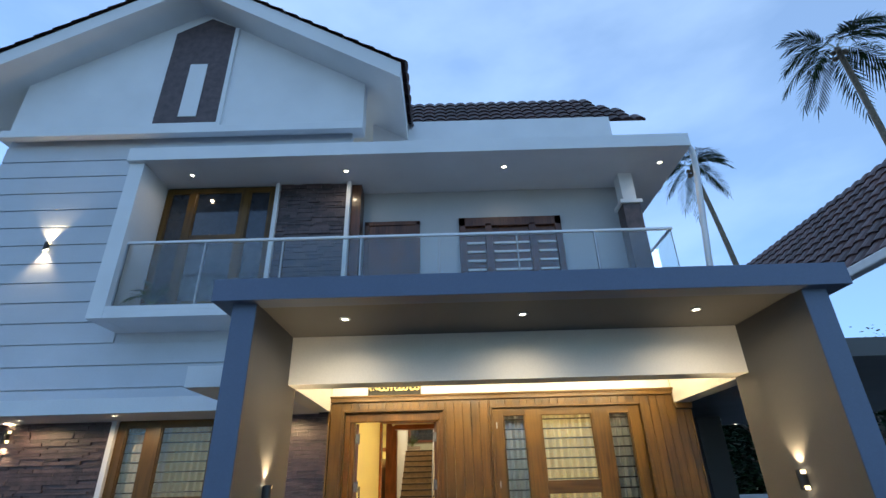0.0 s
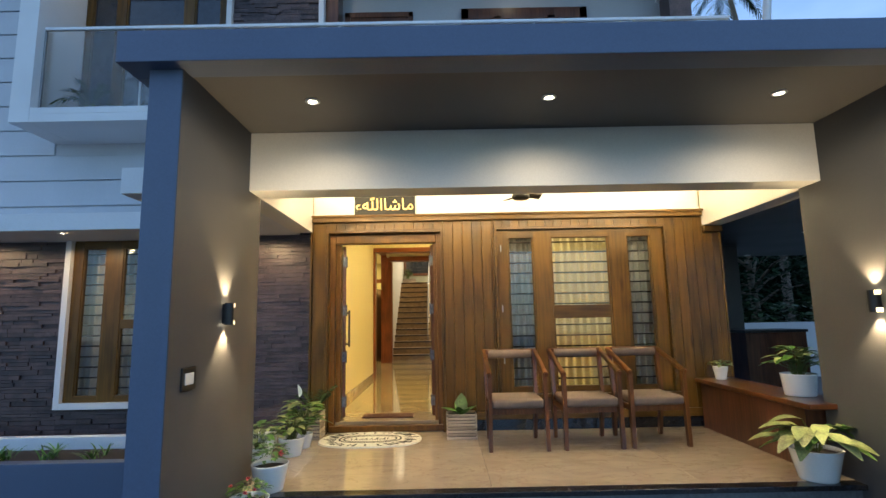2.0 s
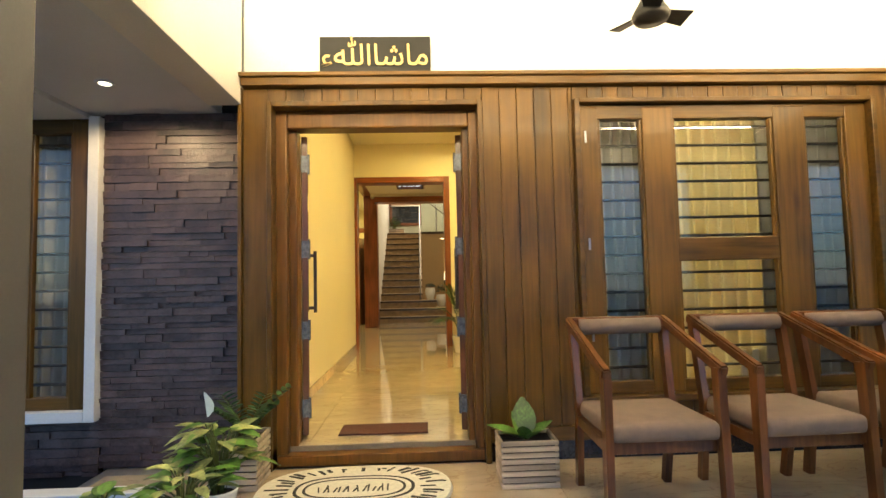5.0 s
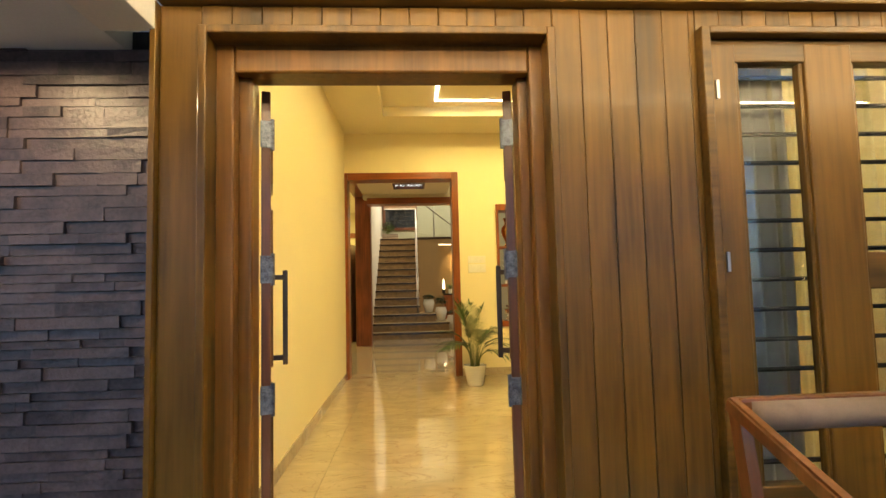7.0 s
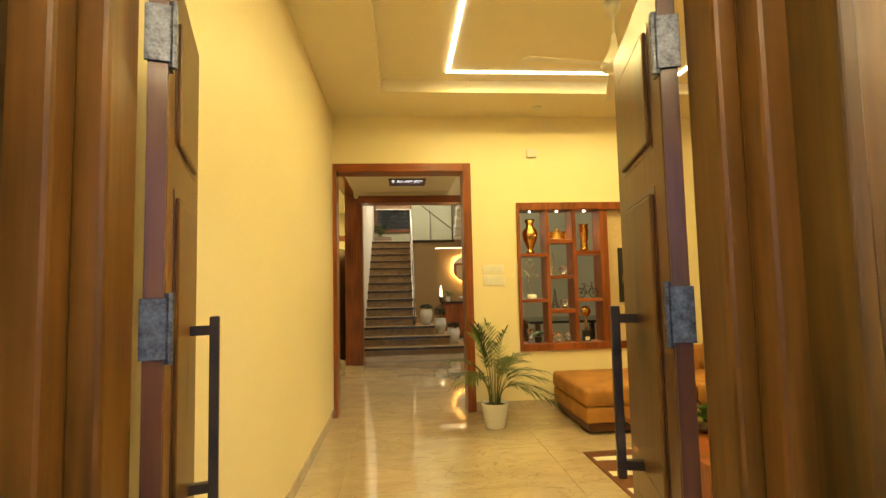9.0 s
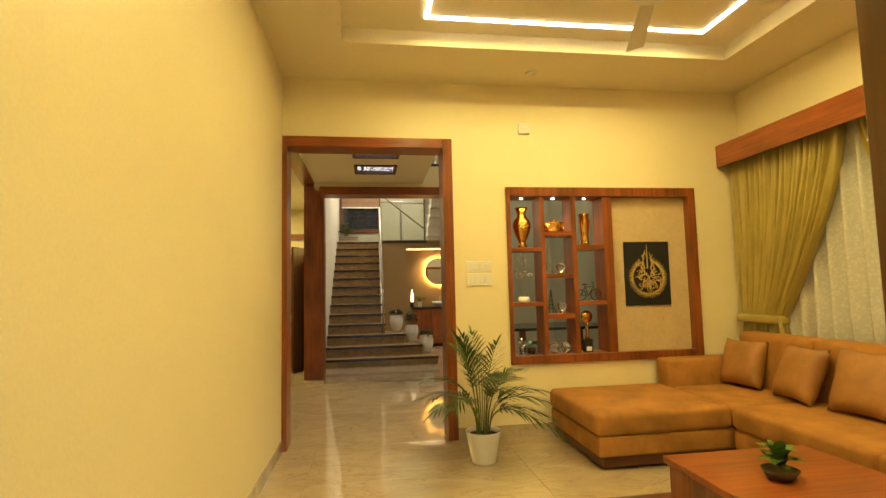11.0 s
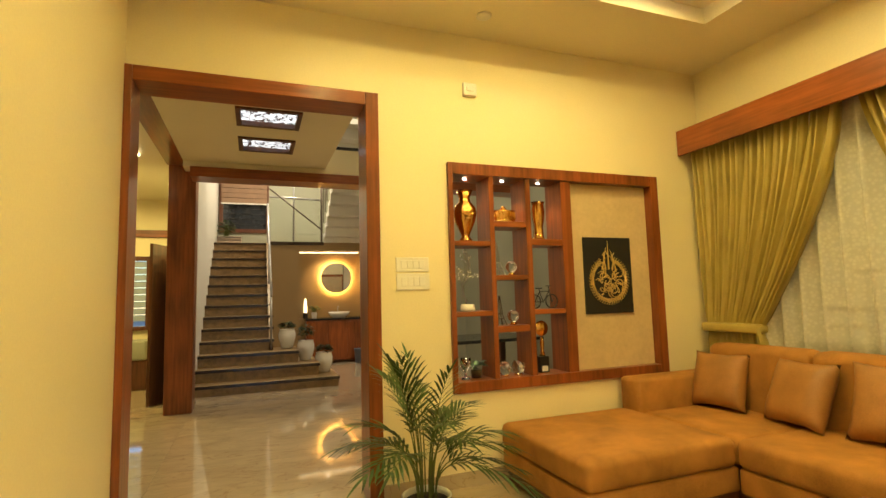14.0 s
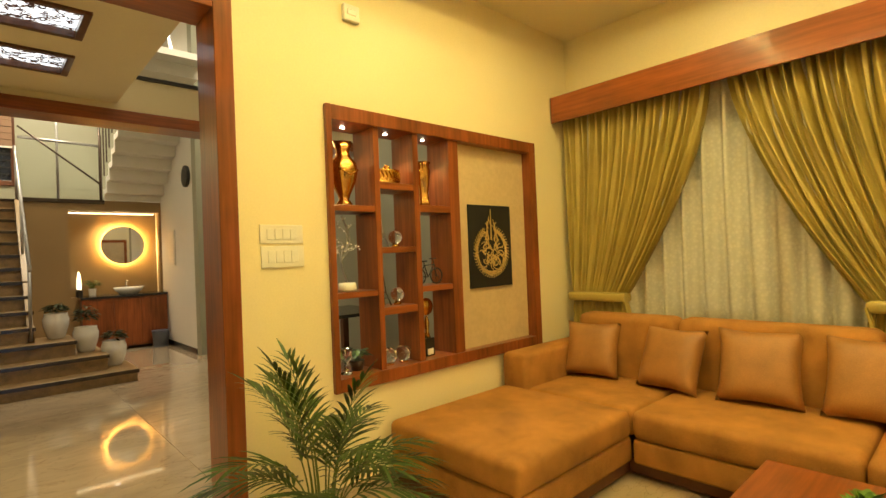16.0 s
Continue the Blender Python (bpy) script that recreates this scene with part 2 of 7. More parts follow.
STONE = material("ledge_stone", (0.078, 0.053, 0.053), 0.38, var=0.30, scale=9, fine=55, bump=0.8, rand=0.28, dark=(0.028, 0.018, 0.021))
STONE_JOINED = material("ledge_stone_joined", (0.078, 0.053, 0.053), 0.5, var=0.30, scale=9, fine=55, bump=0.8, rand=0.28, dark=(0.028, 0.018, 0.021), island=True)
STONE_BACK = material("stone_backing", (0.02, 0.018, 0.018), 0.9)
TEAK = knotty(wood("teak_planks", (0.114, 0.056, 0.0085), "z", 0.36, 0.16, 0.07), "z")
TEAK_X = wood("teak_rails", (0.114, 0.056, 0.0085), "x", 0.36, 0.12, 0.14)
DOOR_WOOD = knotty(wood("door_teak", (0.130, 0.055, 0.0088), "z", 0.36, 0.12, 0.07), "z")
RED_WOOD = wood("red_brown_veneer", (0.265, 0.074, 0.021), "z", 0.32, 0.06, 0.3)
RED_WOOD_X = wood("red_brown_veneer_level", (0.265, 0.074, 0.021), "x", 0.32, 0.06, 0.3)
RED_WOOD_Y = wood("red_brown_veneer_long", (0.265, 0.074, 0.021), "y", 0.32, 0.06, 0.3)
DARK_WOOD = wood("dark_stained_wood", (0.11, 0.042, 0.02), "z", 0.3, 0.1, 0.3)
CHAIR_WOOD = wood("chair_wood", (0.125, 0.044, 0.013), "z", 0.3, 0.15, 0.4)
PALE_WOOD = wood("pale_slats", (0.42, 0.33, 0.25), "x", 0.6, 0.2, 0.0)
TAUPE = material("taupe_upholstery", (0.165, 0.118, 0.09), 0.85, var=0.12, scale=14, fine=400, bump=0.25)
SUEDE = material("tan_suede", (0.40, 0.19, 0.052), 0.85, var=0.20, scale=5.5, fine=300, bump=0.25, spec=0.2)
SUEDE_DARK = material("brown_plinth_leather", (0.13, 0.045, 0.018), 0.5, var=0.15, scale=8, fine=200, bump=0.15)
SATIN = material("tan_satin", (0.36, 0.17, 0.049), 0.55, var=0.14, scale=8, fine=200, bump=0.1, spec=0.6)
CURTAIN = material("gold_green_curtain", (0.42, 0.335, 0.09), 0.42, var=0.10, scale=5, fine=260, bump=0.15, spec=0.7)
SHEER = sheer("ivory_net", (0.92, 0.89, 0.80), 0.44, 0.15)
DRAPE = material("grey_drape", (0.50, 0.49, 0.48), 0.6, var=0.08, scale=5, fine=200, bump=0.1)
FRONT_NET = sheer("front_curtain", (0.62, 0.58, 0.44), 0.10)
TILE = marble("beige_polished_tile", (0.50, 0.40, 0.28), (0.27, 0.18, 0.11), 0.055)
GROUT = material("tile_joint", (0.22, 0.17, 0.11), 0.8)
GRANITE = material("black_granite", (0.018, 0.018, 0.02), 0.15, var=0.3, scale=60, fine=220, bump=0.02)
STEP_STONE = material("brown_step_granite", (0.27, 0.175, 0.08), 0.35, var=0.22, scale=12, fine=120, bump=0.03)
STEP_EDGE = material("dark_step_band", (0.035, 0.022, 0.014), 0.2, var=0.2, scale=12, fine=120, bump=0.03)
GREY_STEP = material("grey_step_granite", (0.15, 0.15, 0.155), 0.35, var=0.2, scale=40, fine=200, bump=0.04)
PAVING = material("yard_paving", (0.10, 0.098, 0.095), 0.7, var=0.25, scale=2, fine=60, bump=0.4)
ROOF_TILE = material("dark_clay_tile", (0.06, 0.028, 0.025), 0.5, var=0.3, scale=5, fine=60, bump=0.3, rand=0.25, island=True)
ROOF_TILE_RED = material("brown_clay_tile", (0.085, 0.042, 0.038), 0.5, var=0.3, scale=5, fine=60, bump=0.3, rand=0.25, island=True)
STEEL = material("brushed_steel", (0.40, 0.40, 0.41), 0.42, 1.0, var=0.08, scale=8, fine=150, bump=0.03)
HINGE = material("hinge_steel", (0.17, 0.18, 0.21), 0.5, 0.85, var=0.35, scale=45, fine=160, bump=0.1)
WHITE_METAL = material("white_metal", (0.75, 0.75, 0.76), 0.4, var=0.04)
BLACK_METAL = material("black_metal", (0.018, 0.017, 0.016), 0.4, 0.2, var=0.1)
BROWN_METAL = material("dark_bronze_handle", (0.07, 0.048, 0.035), 0.4, 0.5, var=0.1)
GOLD = material("polished_gold", (0.75, 0.44, 0.12), 0.18, 1.0, var=0.12, scale=30, bump=0.05)
GOLD_INK = material("gold_lettering", (0.74, 0.55, 0.22), 0.35, 0.6, var=0.1)
BLACK_CLOTH = material("black_panel", (0.006, 0.006, 0.006), 0.7, var=0.1)
BEIGE_PANEL = material("mottled_beige_wallpaper", (0.56, 0.43, 0.26), 0.55, var=0.06, scale=5, fine=30, bump=0.08)
PLASTIC = material("white_plastic", (0.75, 0.73, 0.68), 0.3, var=0.03)
CERAMIC = material("white_ceramic", (0.78, 0.77, 0.74), 0.2, var=0.03, coat=0.4)
SOIL = material("potting_soil", (0.03, 0.02, 0.014), 0.95, var=0.4, scale=40, bump=0.8)
GREEN = leafy("fresh_leaf", (0.10, 0.22, 0.035))
PALE_LEAF = leafy("pale_mottled_leaf", (0.34, 0.38, 0.14))
DARK_LEAF = leafy("dark_leaf", (0.025, 0.07, 0.02))
PALM_LEAF = leafy("palm_leaf", (0.028, 0.062, 0.012), 0.6)
ARECA_LEAF = leafy("areca_leaf", (0.032, 0.075, 0.012), 0.45)
TREE_LEAF = leafy("tree_leaf", (0.014, 0.034, 0.014), 0.8)
PINK = material("pink_petal", (0.75, 0.12, 0.16), 0.5, var=0.15)
PETAL = material("white_petal", (0.8, 0.8, 0.72), 0.5, var=0.05)
BARK = material("palm_bark", (0.16, 0.13, 0.10), 0.9, var=0.3, scale=10, fine=50, bump=0.8)
STEM = material("plant_stem", (0.10, 0.13, 0.03), 0.5, var=0.2)
GLASS = clear("clear_glass", (0.93, 0.97, 0.96), 0.0)
CRYSTAL = clear("crystal", (1, 0.98, 0.94), 0.02, 1.5)
MIRROR = material("mirror", (0.9, 0.9, 0.9), 0.02, 1.0, var=0.0, bump=0)
NIGHT_GLASS = material("dark_window_pane", (0.02, 0.025, 0.035), 0.06, var=0.2, bump=0, spec=0.8)
BULB = glow("warm_bulb", (1.0, 0.88, 0.66), 20)
LED = glow("warm_light_line", (1.0, 0.90, 0.62), 9)
COVE_LED = glow("cove_light_line", (1.0, 0.80, 0.45), 4)
PANEL_GLOW = glow("lit_lattice_panel", (0.90, 0.96, 1.0), 1.7)
RING_GLOW = glow("mirror_light_ring", (1.0, 0.64, 0.2), 85)
MAT_CLOTH = material("white_mat_pile", (0.70, 0.67, 0.58), 0.95, var=0.1, scale=40, fine=300, bump=0.6)
MAT_INK = material("mat_black_pile", (0.03, 0.028, 0.025), 0.95, var=0.1, fine=300, bump=0.6)
MAT_RED = material("dark_red_mat", (0.07, 0.018, 0.012), 0.9, var=0.15, fine=250, bump=0.4)
BLIND = material("roman_blind", (0.25, 0.15, 0.09), 0.7, var=0.1)
BLUE_BLIND = material("blue_grey_blind", (0.34, 0.42, 0.55), 0.7, var=0.08)


# ---- building blocks ----
def mesh_of(name, bm, mat, smooth=False):
    me = bpy.data.meshes.new(name)
    bmesh.ops.recalc_face_normals(bm, faces=bm.faces)
    bm.to_mesh(me)
    bm.free()
    me.materials.append(mat)
    if smooth:
        for p in me.polygons:
            p.use_smooth = True
    return me


def part(name, bm, mat, parent=None, label="", smooth=False, at=None):
    """One mesh object, under a thing or a part."""
    ob = new(name, mesh_of(name, bm, mat, smooth))
    if parent is not None:
        ob.parent = parent
    if at is not None:
        ob.matrix_basis = at if isinstance(at, Matrix) else Matrix.Translation(at)
    return tagged(ob, label)


def thing(name, at, label, category, group="", turn=0):
    ob = new(name)
    ob.empty_display_size = 0.1
    ob.matrix_basis = pose(*at, 0, 0, turn)
    return tagged(ob, label, category, group)


def box(bm, x0, x1, y0, y1, z0, z1, bevel=0.0, seg=2):
    v = [bm.verts.new((x, y, z)) for x in (x0, x1) for y in (y0, y1) for z in (z0, z1)]
    fs = [bm.faces.new([v[i] for i in f]) for f in ((0, 1, 3, 2), (4, 6, 7, 5), (0, 4, 5, 1), (2, 3, 7, 6), (0, 2, 6, 4), (1, 5, 7, 3))]
    if bevel:
        es = list({e for f in fs for e in f.edges})
        bmesh.ops.bevel(bm, geom=es, offset=bevel, segments=seg, affect="EDGES", profile=0.5)
    return bm


def boxes(*rows, bevel=0.0, seg=2):
    bm = bmesh.new()
    for r in rows:
        box(bm, *r, bevel=bevel, seg=seg)
    return bm


def lathe(profile, n=24, at=(0, 0, 0)):
    """Profile of (radius, height), turned about the upright axis."""
    bm = bmesh.new()
    rings = []
    for r, z in profile:
        if r < 1e-5:
            rings.append([bm.verts.new((at[0], at[1], at[2] + z))])
        else:
            rings.append([bm.verts.new((at[0] + r * math.cos(2 * math.pi * i / n), at[1] + r * math.sin(2 * math.pi * i / n), at[2] + z)) for i in range(n)])
    for a, b in zip(rings, rings[1:]):
        for i in range(n):
            j = (i + 1) % n
            q = [a[i % len(a)], a[j % len(a)], b[j % len(b)], b[i % len(b)]]
            q = list(dict.fromkeys(q))
            if len(q) > 2:
                bm.faces.new(q)
    return bm


def tube(bm, pts, r, n=8, r1=None, closed=False):
    """A round bar along points; r1: the radius at its far end."""
    pts = [Vector(p) for p in pts]
    rings = []
    for i, p in enumerate(pts):
        a, b = pts[max(i - 1, 0)], pts[min(i + 1, len(pts) - 1)]
        d = (b - a).normalized() if (b - a).length > 1e-9 else Vector((0, 0, 1))
        s = d.cross(Vector((0, 0, 1)) if abs(d.z) < 0.9 else Vector((1, 0, 0))).normalized()
        u = s.cross(d)
        k = r if r1 is None else r + (r1 - r) * i / (len(pts) - 1)
        rings.append([bm.verts.new(p + k * (math.cos(2 * math.pi * j / n) * s + math.sin(2 * math.pi * j / n) * u)) for j in range(n)])
    for a, b in zip(rings, rings[1:]):
        for j in range(n):
            bm.faces.new((a[j], a[(j + 1) % n], b[(j + 1) % n], b[j]))
    bm.faces.new(rings[0][::-1])
    bm.faces.new(rings[-1])
    return bm


def beam(bm, p, q, w, h, up=(0, 0, 1), w1=None, h1=None):
    """A squared bar from p to q."""
    p, q = Vector(p), Vector(q)
    d = (q - p).normalized()
    s = d.cross(Vector(up)).normalized()
    u = s.cross(d)
    w1, h1 = w1 or w, h1 or h
    a = [bm.verts.new(p + s * (i * w / 2) + u * (j * h / 2)) for i, j in ((-1, -1), (1, -1), (1, 1), (-1, 1))]
    b = [bm.verts.new(q + s * (i * w1 / 2) + u * (j * h1 / 2)) for i, j in ((-1, -1), (1, -1), (1, 1), (-1, 1))]
    fs = [bm.faces.new(a[::-1]), bm.faces.new(b)] + [bm.faces.new((a[i], a[(i + 1) % 4], b[(i + 1) % 4], b[i])) for i in range(4)]
    return fs


def slab_wall(name, axis, a0, a1, u0, u1, z0, z1, mat, holes=(), label="", parent=None):
    """An upright wall between a0 and a1 on its thickness axis, from u0 to u1 along the other, with holes (u0, u1, z0, z1) through it."""
    us = sorted({u0, u1, *[h[0] for h in holes], *[h[1] for h in holes]})
    zs = sorted({z0, z1, *[h[2] for h in holes], *[h[3] for h in holes]})
    us, zs = [u for u in us if u0 <= u <= u1], [z for z in zs if z0 <= z <= z1]
    full = {}
    for i in range(len(us) - 1):
        for k in range(len(zs) - 1):
            cu, cz = (us[i] + us[i + 1]) / 2, (zs[k] + zs[k + 1]) / 2
            full[i, k] = not any(h[0] < cu < h[1] and h[2] < cz < h[3] for h in holes)
    bm = bmesh.new()

    def at(a, u, z):
        return bm.verts.new((a, u, z) if axis == "x" else (u, a, z))

    for (i, k), f in full.items():
        if not f:
            continue
        a, b, c, d = us[i], us[i + 1], zs[k], zs[k + 1]
        for w in (a0, a1):
            bm.faces.new([at(w, a, c), at(w, b, c), at(w, b, d), at(w, a, d)])
        for (di, dk), (p, q) in (((-1, 0), ((a, c), (a, d))), ((1, 0), ((b, c), (b, d))), ((0, -1), ((a, c), (b, c))), ((0, 1), ((a, d), (b, d)))):
            if not full.get((i + di, k + dk), False):
                bm.faces.new([at(a0, *p), at(a0, *q), at(a1, *q), at(a1, *p)])
    bmesh.ops.remove_doubles(bm, verts=bm.verts, dist=1e-5)
    ob = part(name, bm, mat, parent)
    return tagged(ob, label, kind="structure")


def block(name, mat, label, *rows, bevel=0.0, kind="structure"):
    return tagged(part(name, boxes(*rows, bevel=bevel), mat), label, kind=kind)


# ---- ground, porch, canopy ----
block("ground", PAVING, "grey paved yard around the house", (-60, 60, -40, 90, -0.7, -0.3))
PORCH = -0.04
block("porch_base", GREY_STEP, "grey granite porch plinth and lower step", (-2.6, 3.5, 4.90, 6.84, -0.3, PORCH - 0.02), (-1.675, 2.985, 4.62, 4.90, -0.3, PORCH - 0.02), (-1.675, 2.985, 4.26, 4.62, -0.3, -0.20))
block("porch_edge", GRANITE, "black granite nosing of the porch steps", (-1.675, 2.985, 4.56, 4.68, PORCH - 0.036, PORCH + 0.001), (-1.675, 2.985, 4.20, 4.56, -0.20, -0.17), bevel=0.004)
pillar_l = block("pillar_left", SLATE, "slate blue painted porch pillar", (-1.88, -1.679, 3.55, 4.90, -0.3, 2.782), bevel=0.004)
pillar_r = block("pillar_right", SLATE, "slate blue painted porch pillar", (2.989, 3.20, 3.55, 4.90, -0.3, 2.782), bevel=0.004)
# thin sheets: the pillars' own paint, with the inner side's light put into colour
block("pillar_inner_tone", SOFFIT, "inner face of the porch pillar, its light put into a grey-brown tone", (-1.679, -1.675, 3.552, 4.90, -0.3, 2.78))
block("pillar_inner_tone", SOFFIT, "inner face of the porch pillar, its light put into a grey-brown tone", (2.985, 2.989, 3.552, 4.90, -0.3, 2.78))
block("canopy_fascia", SLATE, "slate blue edge of the porch canopy", (-2.03, 3.36, 3.45, 3.66, 2.772, 2.97), (-2.03, -1.9, 3.66, 6.2, 2.772, 2.97), (3.22, 3.36, 3.66, 6.6, 2.772, 2.97), bevel=0.004)
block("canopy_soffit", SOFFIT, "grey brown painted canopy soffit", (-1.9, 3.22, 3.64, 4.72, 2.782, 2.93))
block("canopy_beam", BEIGE, "beige painted beam across the porch", (-1.675, 2.985, 4.64, 4.90, 2.29, 2.782), bevel=0.003)
block("porch_side_beam", BEIGE, "white side beam of the lit porch ceiling", (-1.88, -1.67, 4.90, 6.62, 2.29, 3.02), bevel=0.003)
block("porch_side_beam", BEIGE, "white side beam of the lit porch ceiling", (3.03, 3.25, 4.90, 6.63, 2.29, 3.02), bevel=0.003)
block("porch_ceiling", OUT_WHITE, "white raised porch ceiling", (-1.88, 3.25, 4.72, 6.9, 3.02, 3.17))
block("porch_side_soffit", OUT_WHITE, "white soffit beside the porch", (-2.75, -1.884, 4.68, 6.9, 2.30, 2.52), bevel=0.003)
block("sunshade", OUT_WHITE, "white concrete sunshade over the ground floor windows", (-8.6, -2.754, 6.05, 6.9, 2.27, 2.46), bevel=0.003)
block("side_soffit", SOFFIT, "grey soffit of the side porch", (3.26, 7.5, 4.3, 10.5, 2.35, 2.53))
block("side_column", SOFFIT, "grey column of the side porch", (4.36, 4.78, 8.9, 9.2, -0.3, 2.35), bevel=0.005)

# ---- front wall, wood-clad part backed by masonry ----
DOOR = (-1.48, -0.11, -0.3, 2.29)
WIN = (0.545, 2.545, 0.36, 2.28)
slab_wall("wall_front", "y", 6.70, 6.88, -1.66, 3.22, -0.3, 3.5, CREAM, (DOOR, WIN), "cream masonry wall behind the wood cladding")
block("porch_upper_wall", OUT_WHITE, "white wall above the wood cladding", (-1.67, 3.03, 6.66, 6.70, 2.40, 3.02))
slab_wall("wall_front_stone", "y", 6.84, 7.02, -8.6, -1.70, -0.3, 2.4, STONE_BACK, ((-4.65, -2.72, 0.33, 2.27),), "dark mortar backing of the stone cladding")
block("bedroom_shell", CREAM, "cream room behind the ground floor window", (-7.65, -1.8, 9.6, 9.7, -0.3, 2.9), (-7.65, -1.8, 7.05, 9.6, 2.86, 2.95), (-7.65, -1.8, 7.05, 9.6, -0.3, 0.0))
block("wall_side_right", SLATE, "side wall of the house beside the porch", (3.02, 3.22, 6.88, 12, -0.3, 3.5))

# ---- upper storey ----
block("balcony_slab", OUT_WHITE, "white balcony slab edge", (-4.957, 3.62, 6.30, 8.6, 3.62, 3.72), (-4.957, -1.7, 6.30, 6.42, 3.72, 3.80), bevel=0.004)
block("balcony_frame", OUT_WHITE, "white upright frame of the balcony", (-5.20, -4.96, 6.30, 7.1, 3.62, 6.30), bevel=0.004)
block("balcony_roof", OUT_WHITE, "white flat balcony roof with soffit", (-5.22, 4.05, 6.22, 8.9, 6.29, 6.54), bevel=0.004)
slab_wall("wall_upper_window", "y", 7.1, 7.3, -4.96, -1.72, 3.7, 6.30, STONE_BACK, ((-4.93, -3.02, 4.1, 6.24),), "dark backing wall of the balcony window")
block("wall_recess_side", DARK_WOOD, "dark brown lined side of the balcony recess", (-1.68, -1.50, 7.13, 7.45, 3.7, 6.30))
slab_wall("wall_balcony_back", "y", 7.45, 7.6, -1.62, 3.2, 3.7, 6.30, BALCONY_SHADED, (), "white back wall of the balcony, greyed for the recess shade")
block("wall_upper_block", OUT_WHITE, "white upper wall under the tiled roof", (-1.5, 3.6, 8.1, 8.3, 6.54, 8.5))
block("house_side_upper", OUT_WHITE, "white side wall of the upper storey", (-8.15, -7.95, 7.1, 14, -0.3, 7.4))

# clapboard siding: one joined wall and its boards
slab_wall("wall_siding", "y", 7.06, 7.2, -8.15, -1.72, 2.44, 7.45, SIDING, ((-5.0, -1.72, 3.62, 6.5),), "light grey wall behind the siding boards")
zs = 2.435
siding = thing("siding", (0, 0, 0), "light blue-grey horizontal siding boards with dark joints", "siding")
siding["kind"] = "structure"
while zs < 7.25:
    for u0, u1 in (((-8.15, -5.2),) if 3.5 < zs + 0.17 < 6.5 else ((-8.15, -1.72),)):
        part("board", boxes((u0, u1, 7.03, 7.062, zs, zs + 0.325), bevel=0.005, seg=1), SIDING, siding)
    zs += 0.345

# gable with overhanging tiled roof
AX, AZ, PITCH = -4.95, 10.90, 0.6
bm = bmesh.new()
pts = [(-8.1, 7.4), (-1.5, 7.4), (-1.5, AZ - 0.36 - PITCH * 3.45), (AX, AZ - 0.36), (-8.1, AZ - 0.36 - PITCH * 3.15)]
f = [bm.verts.new((x, 6.9, z)) for x, z in pts]
b = [bm.verts.new((x, 7.2, z)) for x, z in pts]
bm.faces.new(f[::-1]), bm.faces.new(b)
for i in range(5):
    bm.faces.new((f[i], f[(i + 1) % 5], b[(i + 1) % 5], b[i]))
tagged(part("wall_gable", bm, OUT_WHITE), "white triangular gable wall", kind="structure")
block("gable_moulding", OUT_WHITE, "white moulding under the gable", (-8.15, -1.48, 6.78, 6.92, 7.30, 7.46), bevel=0.01)
bm = bmesh.new()
for s, ex in ((1, -0.75), (-1, -9.15)):
    ez = AZ - PITCH * abs(ex - AX)
    for y0, y1 in ((6.3, 14.0),):
        q = [(AX, y0, AZ - 0.36), (ex, y0, ez - 0.36), (ex, y1, ez - 0.36), (AX, y1, AZ - 0.36), (AX, y0, AZ), (ex, y0, ez), (ex, y1, ez), (AX, y1, AZ)]
        v = [bm.verts.new(p) for p in q]
        for fc in ((0, 1, 2, 3), (4, 5, 6, 7), (0, 1, 5, 4), (1, 2, 6, 5), (2, 3, 7, 6)):
            bm.faces.new([v[i] for i in fc])
tagged(part("roof_gable", bm, OUT_WHITE), "white roof slab with deep overhang", kind="structure")


def tiles(name, origin, along, up, nu, nv, w, h, mat, label, clip=None):
    """Courses of curved clay tiles on a slope, laid as one joined layer."""
    along, up = Vector(along).normalized(), Vector(up).normalized()
    nrm = along.cross(up).normalized()
    if nrm.z < 0:
        nrm = -nrm
    verts, faces = [], []
    prof = [(0, 0.0), (0.25, 0.035), (0.5, 0.045), (0.75, 0.035), (1.0, 0.0)]
    for j in range(nv):
        for i in range(nu):
            if clip and not clip((i + 0.5) * w, (j + 0.5) * h):
                continue
            k = len(verts)
            for c, (dz0, v) in enumerate(((0.035, j * h - 0.03), (0.0, (j + 1) * h))):
                for u, z in prof:
                    verts.append(Vector(origin) + along * ((i + u) * w) + up * v + nrm * (z + dz0 + 0.01))
            for u, z in prof:
                verts.append(Vector(origin) + along * ((i + u) * w) + up * (j * h - 0.03) + nrm * 0.0)
            for c in range(4):
                faces.append((k + c, k + c + 1, k + 6 + c, k + 5 + c))
                faces.append((k + 10 + c, k + 11 + c, k + c + 1, k + c))
    me = bpy.data.meshes.new(name)
    me.from_pydata([tuple(v) for v in verts], [], faces)
    me.materials.append(mat)
    return tagged(new(name, me), label, kind="stuff")


sl = math.hypot(1, PITCH)
tiles("roof_tiles", (-0.69, 6.24, AZ - PITCH * 4.26), (0, 1, 0), (-1, 0, PITCH), 28, 14, 0.29, 4.24 * sl / 14, ROOF_TILE, "dark clay tiles on the gable roof")
tiles("roof_tiles", (-9.21, 6.24, AZ - PITCH * 4.26), (0, 1, 0), (1, 0, PITCH), 28, 14, 0.29, 4.24 * sl / 14, ROOF_TILE, "dark clay tiles on the gable roof")
tiles("roof_tiles", (-1.2, 8.22, 8.48), (1, 0, 0), (0, 1, 1.45), 23, 6, 0.256, 0.30, ROOF_TILE, "dark clay tiles on the rear roof", clip=lambda u, v: u < 5.75 - v * 0.6)
